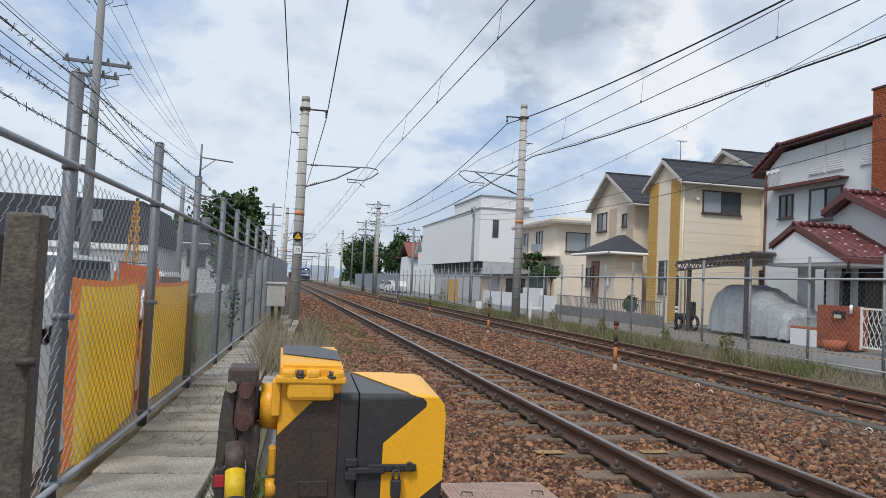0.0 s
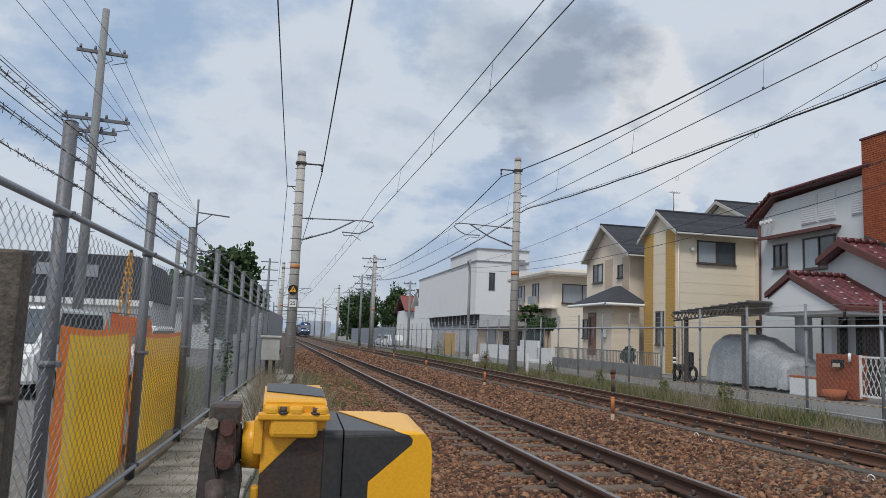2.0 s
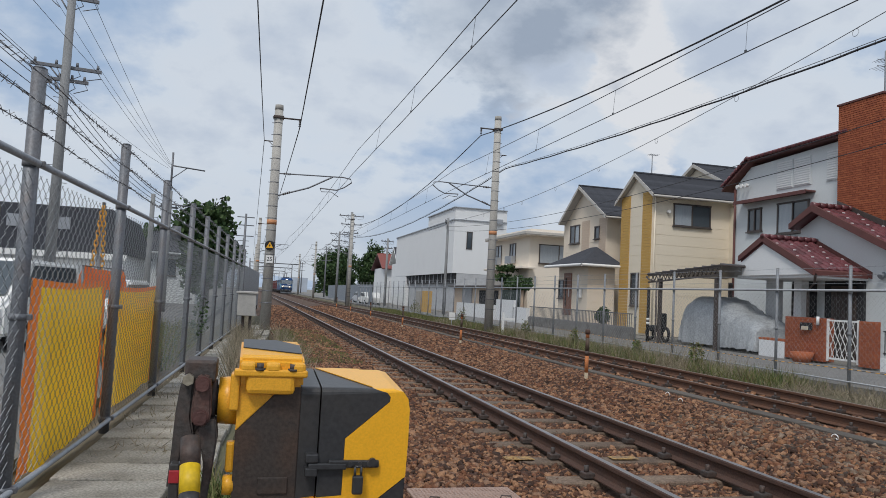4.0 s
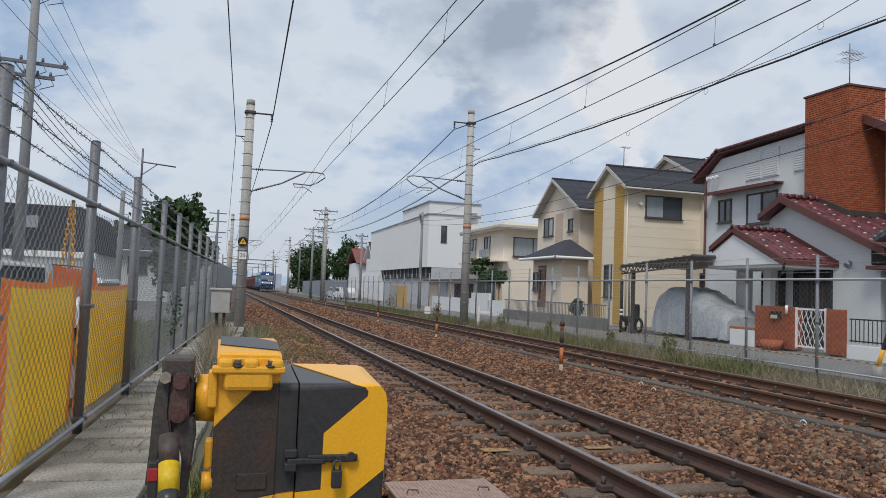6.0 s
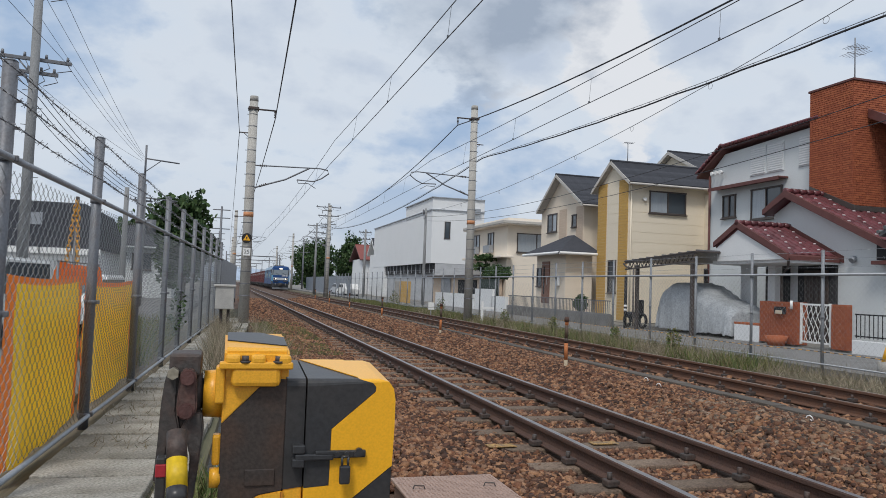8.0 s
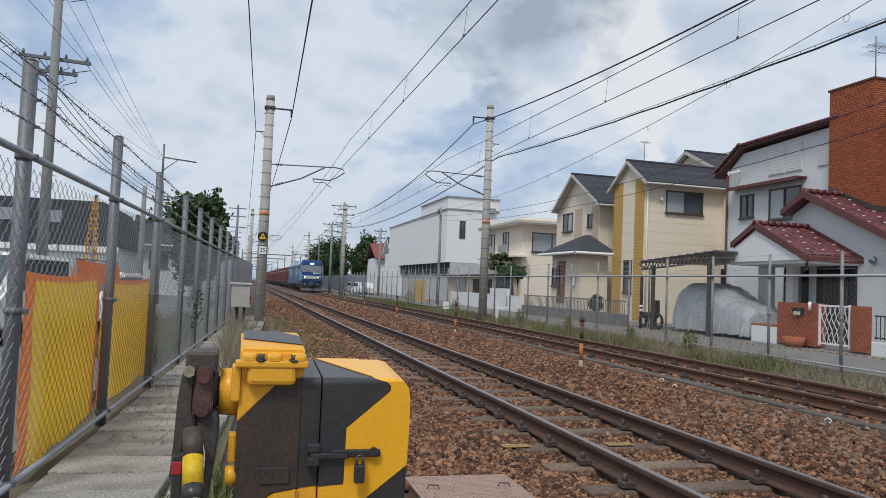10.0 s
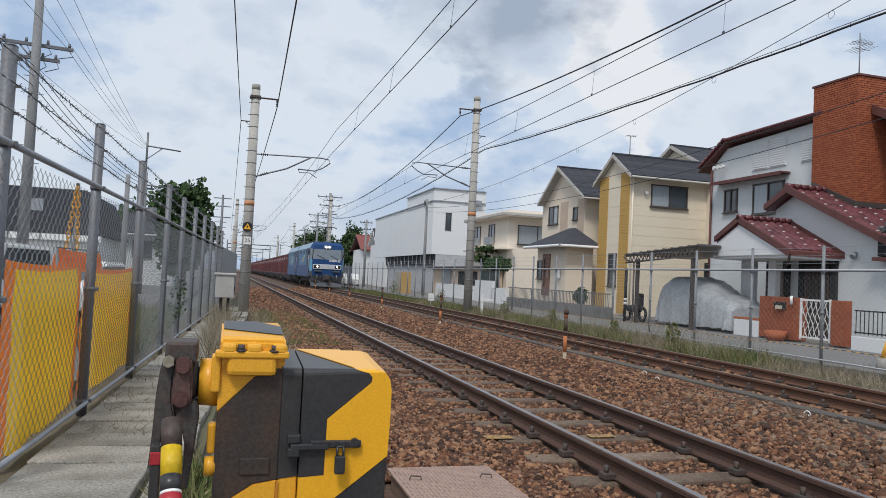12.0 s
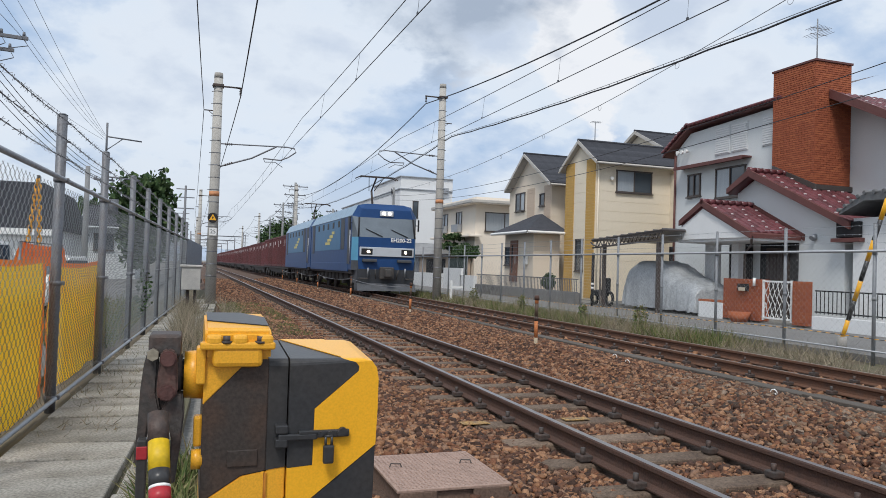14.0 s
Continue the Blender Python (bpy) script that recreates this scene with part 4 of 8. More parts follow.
def build_wires():
    def sag(p, q, s, n=24):
        p, q = Vector(p), Vector(q)
        return [p.lerp(q, i / n) - Vector((0, 0, 4 * s * (i / n) * (1 - i / n))) for i in range(n + 1)]

    def line(name, label, chain, r, mt, sag_m, droppers=None):
        t = thing(name, label, "wire", group="wires over the line")
        bm = bmesh.new()
        pts = []
        for a, b in zip(chain, chain[1:]):
            pts += sag(a, b, sag_m)
        bm_path(bm, pts, r, 6)
        part("wire", bm, mt, t)
        return t

    # near track: messenger and contact wire with droppers
    for x0, zc, zm, ys, grp in ((XL, 5.50, 6.36, (-22, 26.2, 75, 123, 171, 250, 420), "near"), (8.1, 5.72, 6.6, (-18, 29.8, 77, 125, 173, 250, 420), "far")):
        t = thing("overhead_contact_line", "contact wire hung from a messenger wire by droppers", "wire", group="wires over the line")
        bm = bmesh.new()
        bm_path(bm, [(x0 + (-0.12 if i % 2 else 0.12) + (x_right(y) - 8.1 if x0 > 6 else 0), y, zc) for i, y in enumerate(ys)], 0.0095, 6)
        part("contact_wire", bm, m_copper, t)
        bm = bmesh.new()
        pts = []
        for a, b in zip(ys, ys[1:]):
            pts += sag((x0 + (x_right(a) - 8.1 if x0 > 6 else 0), a, zm), (x0 + (x_right(b) - 8.1 if x0 > 6 else 0), b, zm), 0.35)
        bm_path(bm, pts, 0.0095, 6)
        part("messenger_wire", bm, m_copper, t)
        for a, b in zip(ys[:3], ys[1:4]):
            n = 10
            for k in range(1, n):
                f = k / n
                y = a + (b - a) * f
                i = ys.index(a)
                xa = x0 + (-0.12 if i % 2 else 0.12) * (1 - f) + (-0.12 if (i + 1) % 2 else 0.12) * f
                bm = bmesh.new()
                bm_tube(bm, (xa, y, zc), (x0, y, zm - 4 * 0.35 * f * (1 - f)), 0.004, seg=4)
                bm_box(bm, (xa, y, zc + 0.02), (0.02, 0.05, 0.05))
                part("dropper", bm, m_copper, t)
    line("feeder_wire", "thick black feeder cable at the mast tops", [(FEED[0], FEED[1], FEED[2]), (1.4, 26.2, 6.9), (1.35, 75, 7.1), (1.3, 123, 7.1), (1.3, 171, 7.1), (1.3, 260, 7)], 0.017, m_cable, 0.35)
    line("signal_wire", "twisted signal cable beside the masts", [(SIGN[0], SIGN[1], SIGN[2]), (0.22, 26.2, 6.36), (0.2, 75, 6.3), (0.2, 171, 6.3)], 0.011, m_cable, 0.35)
    line("feeder_wire", "thick black feeder cable at the mast tops", [(9.2, -18, 8.2), (9.2, 29.8, 8.2), (9.4, 77, 8.2), (9.4, 125, 8.2), (9.4, 173, 8.2), (9.4, 260, 8)], 0.02, m_cable, 1.25)
    # cable with closely set hangers
    t = thing("bundled_cable", "black cable lashed to a strand by many hangers", "wire", group="wires over the line")
    A, B, C = (10.4, -18, 6.95), (10.4, 29.8, 6.95), (10.5, 77, 7.0)
    pts = sag(A, B, 0.85, 60) + sag(B, C, 0.8, 40)
    bm = bmesh.new()
    bm_path(bm, pts, 0.008, 5)
    part("strand", bm, m_thin, t)
    bm = bmesh.new()
    bm_path(bm, [p - Vector((0, 0, 0.06 + 0.012 * math.sin(i * 1.9))) for i, p in enumerate(pts)], 0.02, 6)
    part("cable", bm, m_cable, t)
    bm = bmesh.new()
    for a, b in zip(pts, pts[1:]):
        for f in (0.0, 0.5):
            p = a.lerp(b, f)
            bm_tube(bm, p, p - Vector((0, 0, 0.085)), 0.006, seg=4)
    tagged(part("hanger", bm, m_cable, t), kind="stuff")
    # telephone strand above the lane with loops
    t = thing("telephone_line", "thin grey telephone strand with looped ties over the lane", "wire", group="wires over the lane")
    pts = sag((13.5, -8, 11.7), (13.5, 36, 6.42), 1.0, 40) + sag((13.5, 36, 6.42), (13.6, 51.3, 6.6), 0.1, 16)
    bm = bmesh.new()
    bm_path(bm, pts, 0.011, 5)
    for p in pts[4::4]:
        bm_path(bm, [p + Vector((0, 0.1 * math.cos(a), 0.09 * math.sin(a) - 0.09)) for a in [k * 0.7 for k in range(10)]], 0.007, 4)
    part("strand", bm, m_thin, t)
    for i, (z0, z1) in enumerate(((7.6, 6.3), (6.9, 6.0))):
        line("power_line", "thin dark house supply wire over the lane", [(13.5, -8, z0), (13.6, 51.3, z1)], 0.010, m_cable, 1.55)


build_wires()


def build_junction_box():
    j = thing("junction_box", "pale grey steel junction box on two legs", "junction box", loc=(0.02, 22.3, -0.2))
    bm = bmesh.new()
    bm_box(bm, (0, 0, 0.92), (0.52, 0.4, 0.66), 0.02)
    part("body", bm, mat("grey_enamel", (0.50, 0.48, 0.45), 0.6, 0.25, 6, 0.05), j)
    bm = bmesh.new()
    bm_box(bm, (0, 0, 1.27), (0.62, 0.48, 0.07), 0.02)
    part("lid", bm, mat("grey_enamel", (0.5, 0.48, 0.45)), j)
    for x in (-0.08, 0.12):
        tube_part("leg", (x, 0, -0.05), (x, 0, 0.6), 0.045, m_iron, j)
    bm = bmesh.new()
    bm_box(bm, (0.27, -0.05, 0.85), (0.05, 0.1, 0.12), 0.01)
    part("hinge", bm, m_iron, j)


build_junction_box()


m_dry_tan = mat("bleached_tan", (0.38, 0.31, 0.22), 0.8, 0.4, 9, 0.1)


def build_markers():
    ys = [11.3, 19.3, 27.8, 36.2, 44.6, 53]
    first = None
    for y in ys:
        x = 5.62 + 0.012 * (y - 11)
        if first is None:
            first = t = thing("marker_post", "weathered orange and black marker post in the ballast", "marker post", group="posts between the tracks")
            cols = [(0.0, 0.14, m_dry_tan), (0.14, 0.42, mat("faded_orange", (0.48, 0.17, 0.06), 0.7, 0.4, 8, 0.1)), (0.42, 0.50, m_black), (0.50, 0.72, mat("faded_brown_black", (0.10, 0.07, 0.05), 0.7, 0.4, 8, 0.1)), (0.72, 0.80, mat("faded_orange", (0.4, 0.2, 0.1)))]
            for a, b, mt in cols:
                tube_part("band", (0, 0, a - (0.2 if a == 0 else 0)), (0, 0, b), 0.032, mt, t)
            bm = bmesh.new()
            bm_tube(bm, (0, 0, 0.78), (0, 0, 0.86), 0.045, 0.04, seg=12)
            part("cap", bm, m_railrust, t)
            t.location = (x, y, -0.03)
        else:
            copy_thing(first, pose(x, y, -0.03 - 0.001 * y, 0, 1.5 * math.sin(y), 0))
    r = thing("guard_rope", "thin sagging rope between the marker posts", "rope")
    bm = bmesh.new()
    for a, b in zip(ys[1:], ys[2:]):
        bm_path(bm, [(5.62 + 0.012 * (a + (b - a) * f - 11), a + (b - a) * f, 0.72 - 0.45 * f * (1 - f)) for f in [k / 8 for k in range(9)]], 0.008, 4)
    part("rope", bm, m_thin, r)


build_markers()


def build_litter():
    for x, y, z in ((5.9, 8.95, -0.02), (6.02, 6.3, 0.0), (6.1, 9.6, -0.02)):
        c = thing("cable_loop", "small loop of white plastic cord on the ballast", "cord", group="cords on the ballast")
        bm = bmesh.new()
        bm_path(bm, [(x + 0.008 * k, y + 0.03 * math.cos(k * 0.8), z + 0.02 + 0.03 * math.sin(k * 0.8)) for k in range(8)], 0.006, 6)
        part("cord", bm, m_white, c)
    for x, y in ((3.55, 6.145), (2.52, 6.145)):
        p = thing("paint_mark", "worn yellow paint mark on a sleeper", "paint", group="paint marks")
        box_part("paint", (x, y + 0.02, -0.151), (0.26, 0.12, 0.006), mat("worn_yellow_paint", (0.36, 0.22, 0.08), 0.85, 1.0, 14, 0.3, c2=(0.17, 0.12, 0.085)), p)


build_litter()


def build_right_fence():
    fe = thing("wire_fence", "pale grey chain-link fence with barbed wire along the lane", "fence")
    X = 11.0
    post = None
    for i in range(38):
        y = 3.4 + i * 1.995
        if post is None:
            bm = bmesh.new()
            bm_tube(bm, (0, 0, -0.3), (0, 0, 2.28), 0.031, seg=10)
            bm_tube(bm, (0, 0, 2.28), (0, 0, 2.29), 0.033, 0.02, seg=10)
            for z in (1.0, 1.78):
                bm_tube(bm, (0, 0, z - 0.03), (0, 0, z + 0.03), 0.038, seg=10)
            post = o = part("post", bm, mat("dull_galvanised", (0.25, 0.265, 0.285), 0.6, 0.35, 8, 0.06, metal=0.3, c2=(0.16, 0.15, 0.145)), fe)
        else:
            o = post.copy(); scene.collection.objects.link(o)
        o.matrix_basis = pose(X, y, -0.05, 0, 0, 0)
    for z, r in ((1.76, 0.024), (0.06, 0.016)):
        tube_part("rail", (X - 0.04, 1.4, z), (X - 0.04, 77, z + 0.02), r, m_galv, fe)
    V, Fc = chainlink(None, 22.0, 1.66, 0.065, 0.0019, Vector((X - 0.02, 3.4, 0.08)), Vector((0, 1, 0)))
    tagged(raw_mesh("chainlink_mesh", V, Fc, m_wire_r, fe), kind="stuff")
    V, Fc = chainlink(None, 40.0, 1.66, 0.14, 0.0019, Vector((X - 0.02, 25.4, 0.08)), Vector((0, 1, 0)))
    tagged(raw_mesh("chainlink_mesh", V, Fc, m_wire_r, fe), kind="stuff")
    rng = random.Random(4)
    for z in (1.9, 2.05, 2.2):
        bm = bmesh.new()
        bm_path(bm, [(X - 0.05, 3.4 + i, z + 0.01 * math.sin(i * 2.1)) for i in range(70)], 0.003, 3)
        for i in range(300):
            p = Vector((X - 0.05, 3.4 + i * 0.16, z))
            d = Vector((rng.uniform(-1, 1), rng.uniform(-1, 1), rng.uniform(-1, 1))).normalized() * 0.022
            bm_tube(bm, p - d, p + d, 0.002, seg=3, caps=False)
        part("barbed_wire", bm, m_galv, fe)
    # striped warning rope low on the fence
    r = thing("striped_rope", "yellow and black striped rope along the fence", "rope")
    bm = bmesh.new()
    n = 160
    for i in range(n):
        y = 9.0 + i * 0.1
        bm_tube(bm, (X - 0.08, y, 0.28 - 0.02 * math.sin(y)), (X - 0.08, y + 0.1, 0.28 - 0.02 * math.sin(y + 0.1)), 0.006, seg=6, mi=i % 2, caps=False)
    part("rope", bm, [m_ycast, m_blackg], r)


build_right_fence()

# ---- houses ----


def window(parent, face, a0, a1, z0, z1, plane, panes=2, glass=None, sill=True):
    """A sliding window on a wall: face 'x' looks to -x, 'y' to -y; a: its span along the wall."""
    w = new("window")
    w.parent = parent
    def b(c_a, c_z, s_a, s_z, d, t):
        c = (plane - d, c_a, c_z) if face == "x" else (c_a, plane - d, c_z)
        s = (t, s_a, s_z) if face == "x" else (s_a, t, s_z)
        return c, s
    am, zm = (a0 + a1) / 2, (z0 + z1) / 2
    bm = bmesh.new()
    for c_a, c_z, s_a, s_z in ((am, z0, a1 - a0 + 0.1, 0.06), (am, z1, a1 - a0 + 0.1, 0.06), (a0, zm, 0.06, z1 - z0), (a1, zm, 0.06, z1 - z0)) + (((am, zm, 0.05, z1 - z0),) if panes == 2 else ()):
        bm_box(bm, *b(c_a, c_z, s_a, s_z, 0.02, 0.07), 0.006)
    part("frame", bm, m_frame, w)
    for k in range(panes):
        p0 = a0 + (a1 - a0) * k / panes + 0.03
        p1 = a0 + (a1 - a0) * (k + 1) / panes - 0.03
        bm = bmesh.new()
        bm_box(bm, *b((p0 + p1) / 2, zm, p1 - p0, z1 - z0 - 0.06, 0.006 + 0.008 * k, 0.012))
        gl = glass or m_glass
        part("pane", bm, gl[k % len(gl)] if isinstance(gl, (list, tuple)) else gl, w)
    if sill:
        bm = bmesh.new()
        bm_box(bm, *b(am, z0 - 0.05, a1 - a0 + 0.16, 0.04, 0.05, 0.12), 0.008)
        part("sill", bm, m_frame, w)
    return w


def gable_roof(parent, x0, x1, ya, za, yr, zr, yb, zb, thick, mt, fascia, courses=14, front=True):
    """Roof with its ridge along x at (yr, zr); eaves at (ya, za) on the near and (yb, zb) on the far side. Laid in stepped courses."""
    for (ye, ze) in ((ya, za), (yb, zb)):
        bm = bmesh.new()
        dy, dz = ye - yr, ze - zr
        L = math.hypot(dy, dz)
        ang = math.atan2(dz, dy)
        n = max(3, int(L / 0.22))
        for k in range(n):
            f = (k + 0.5) / n
            c = Vector(((x0 + x1) / 2, yr + dy * f, zr + dz * f))
            s = 1 if dy > 0 else -1
            rot = Matrix.Rotation(ang if s > 0 else ang, 3, "X") @ Matrix.Rotation(radians(1.6), 3, "X")
            if k == 0:
                bm_box(bm, (0, 0, 0), (x1 - x0, L / n * 1.08, 0.03))
                o = one = part("slate_course", bm, mt, parent)
            else:
                o = one.copy(); scene.collection.objects.link(o)
            o.matrix_basis = Matrix.Translation(c) @ rot.to_4x4()
        bm = bmesh.new()
        off = -thick
        bm_prism(bm, [(yr, zr - 0.03), (ye, ze - 0.03), (ye, ze - 0.03 - thick), (yr, zr - 0.03 - thick)], x0 + 0.01, x1, "x")
        part("roof_deck", bm, fascia, parent)
        if front:
            bm = bmesh.new()
            bm_prism(bm, [(yr, zr + 0.02), (ye, ze + 0.02), (ye, ze - 0.15), (yr, zr - 0.15)], x0 - 0.03, x0 + 0.0, "x")
            part("barge_board", bm, fascia, parent)
        bm = bmesh.new()
        bm_path(bm, [(x0 - 0.02, ye + (0.04 if dy > 0 else -0.04), ze - 0.09), (x1, ye + (0.04 if dy > 0 else -0.04), ze - 0.09)], 0.05, 8)
        part("gutter", bm, fascia, parent)
    bm = bmesh.new()
    bm_tube(bm, (x0 - 0.03, yr, zr + 0.03), (x1, yr, zr + 0.03), 0.06, seg=8)
    part("ridge_cap", bm, mt, parent)


def siding(parent, name, x0, x1, y0, y1, z0, z1, mt, step=0.3, label=""):
    """A wall block faced with horizontal boards on the sides that look to -x and -y; the joints between them stay open."""
    bm = bmesh.new()
    bm_box(bm, ((x0 + x1) / 2, (y0 + y1) / 2, (z0 + z1) / 2), (x1 - x0, y1 - y0, z1 - z0))
    core = part(name, bm, mt, parent, label)
    if step > 1:
        return core
    n = max(1, round((z1 - z0) / step))
    h = (z1 - z0) / n
    for face, a0, a1 in (("x", y0, y1), ("y", x0, x1)):
        bm = bmesh.new()
        if face == "x":
            bm_box(bm, (x0 - 0.004, (a0 + a1) / 2, h / 2), (0.012, a1 - a0, h - 0.014))
        else:
            bm_box(bm, ((a0 + a1) / 2, y0 - 0.004, h / 2), (a1 - a0, 0.012, h - 0.014))
        first = part("siding_board", bm, mt, core)
        for k in range(n):
            o = first if k == 0 else first.copy()
            if k:
                scene.collection.objects.link(o)
            o.matrix_basis = pose(0, 0, z0 + k * h)
    return core


def tiled_slope(parent, x0, x1, y_top, z_top, y_bot, z_bot, stops=True):
    """Glazed tiles laid one by one on a slope that falls towards -y."""
    dy, dz = y_bot - y_top, z_bot - z_top
    L = math.hypot(dy, dz)
    ang = math.atan2(-dz, -dy)
    bm = bmesh.new()
    tw, tl = 0.27, 0.25
    vs = []
    seg = 6
    for e in (0, 1):
        row = []
        for i in range(seg + 1):
            u = i / seg
            row.append(bm.verts.new((u * tw, -e * tl * 1.12, 0.03 * math.sin(u * math.pi) * 1.3 - 0.012 * e + 0.035 * (1 - e) * 0)))
        vs.append(row)
    low = [bm.verts.new(v.co - Vector((0, 0, 0.025))) for v in vs[1]]
    for i in range(seg):
        bm.faces.new((vs[0][i], vs[0][i + 1], vs[1][i + 1], vs[1][i])).smooth = True
        bm.faces.new((vs[1][i], vs[1][i + 1], low[i + 1], low[i]))
    first = None
    nr, nc = int(L / tl), int((x1 - x0) / tw)
    stp = None
    for r in range(nr):
        for c in range(nc):
            if first is None:
                o = first = part("tile", bm, m_redtile, parent)
            else:
                o = first.copy(); scene.collection.objects.link(o)
            f = r * tl / L
            R = Matrix.Rotation(ang, 4, "X") @ Matrix.Rotation(radians(4), 4, "X")
            o.matrix_basis = Matrix.Translation((x0 + c * tw, y_top + dy * f, z_top + dz * f + 0.03)) @ R
            if stops and r % 2 == 1 and (c + r // 2) % 2 == 0:
                if stp is None:
                    b2 = bmesh.new()
                    bm_box(b2, (tw / 2, -tl * 0.9, 0.062), (0.085, 0.05, 0.04), 0.012)
                    q = stp = part("snow_stop", b2, mat("pale_glaze", (0.62, 0.54, 0.54), 0.25, 0.3, 8, 0.0), parent, "pale glazed snow stop")
                else:
                    q = stp.copy(); scene.collection.objects.link(q)
                q.matrix_basis = o.matrix_basis
    bm = bmesh.new()
    bm_prism(bm, [(y_top, z_top), (y_bot, z_bot), (y_bot, z_bot - 0.14), (y_top, z_top - 0.14)], x0, x1, "x")
    part("roof_deck", bm, m_brown, parent)


def brick_block(parent, x0, x1, y0, y1, z0, z1, name="brickwork", h=0.11, l=0.30, singles=True):
    """Brick facing on the two sides that look to -x and -y; bricks proud of their mortar."""
    bm = bmesh.new()
    bm_box(bm, ((x0 + x1) / 2, (y0 + y1) / 2, (z0 + z1) / 2), (x1 - x0, y1 - y0, z1 - z0))
    core = part(name, bm, m_mortar, parent)
    n = int((z1 - z0) / h)
    hh = (z1 - z0) / n
    joined = bmesh.new()
    for k in range(n):
        z = z0 + hh * (k + 0.5)
        for face, a0, a1 in (("x", y0, y1), ("y", x0, x1)):
            m = max(1, round((a1 - a0) / l))
            w = (a1 - a0) / m
            for i in range(m + 1):
                s0 = a0 + (i - (0.5 if k % 2 else 0)) * w
                c0, c1 = max(s0, a0), min(s0 + w, a1)
                if c1 - c0 < 0.05:
                    continue
                c = (c0 + c1) / 2
                if face == "x":
                    bm_box(joined, (x0 - 0.004, c, z), (0.02, c1 - c0 - 0.016, hh - 0.016))
                else:
                    bm_box(joined, (c, y0 - 0.004, z), (c1 - c0 - 0.016, 0.02, hh - 0.016))
    tagged(part("brick", joined, m_brick, parent), kind="stuff")
    return core


def build_house_beige():
    h = thing("house", "two-storey beige house with ochre siding strips and slate roof", "house")
    siding(h, "wall", 17.0, 27, 28.9, 31.7, 0, 6.25, m_beige, 0.45, "beige siding wall")
    siding(h, "wall", 20.9, 28, 27.6, 34.5, 0, 5.9, m_beige, 0.45)
    bm = bmesh.new()
    bm_prism(bm, [(28.9, 6.2), (31.7, 6.2), (30.25, 7.2)], 17.0, 27, "x")
    part("gable", bm, m_beige, h)
    for a, b in ((28.93, 29.72), (30.85, 31.68)):
        bm = bmesh.new()
        for k in range(46):
            bm_box(bm, (16.985, (a + b) / 2, 0.15 + k * 0.137), (0.04, b - a, 0.13), 0.004)
        part("siding_strip", bm, m_ochre, h, "ochre lapped siding strip")
    gable_roof(h, 16.78, 27, 28.5, 6.2, 30.22, 7.34, 32.0, 6.15, 0.08, m_slate, m_fascia)
    gable_roof(h, 21.6, 30, 27.2, 5.9, 33.0, 8.66, 36.4, 7.0, 0.08, m_slate, m_fascia)
    bm = bmesh.new()
    bm_prism(bm, [(28.6, 6.2), (36.0, 6.2), (36.0, 7.0), (33.0, 8.5)], 21.9, 29.8, "x")
    part("rear_gable", bm, m_beige, h)
    window(h, "y", 18.05, 19.87, 4.93, 5.89, 28.9, 2, [m_curtain, m_glass])
    window(h, "x", 29.9, 30.55, 1.3, 2.75, 17.0, 1)
    bm = bmesh.new()
    bm_tube(bm, (17.75, 28.86, 5.5), (17.75, 28.75, 5.5), 0.09, 0.07, seg=14)
    part("vent_cap", bm, m_white, h)
    tube_part("downpipe", (17.08, 28.82, 0.1), (17.08, 28.82, 6.1), 0.035, m_beige, h)
    tube_part("downpipe", (20.85, 27.3, 0.1), (20.85, 27.3, 5.5), 0.045, m_brown, h)
    bm = bmesh.new()
    bm_tube(bm, (17.65, 30.22, 7.25), (17.65, 30.22, 8.3), 0.02, seg=6)
    for k in range(5):
        bm_tube(bm, (17.5 + k * 0.1, 30.02, 8.28), (17.5 + k * 0.1, 30.42, 8.28), 0.008, seg=4)
    bm_tube(bm, (17.45, 30.22, 8.29), (17.95, 30.22, 8.26), 0.01, seg=4)
    part("aerial", bm, m_thin, h)


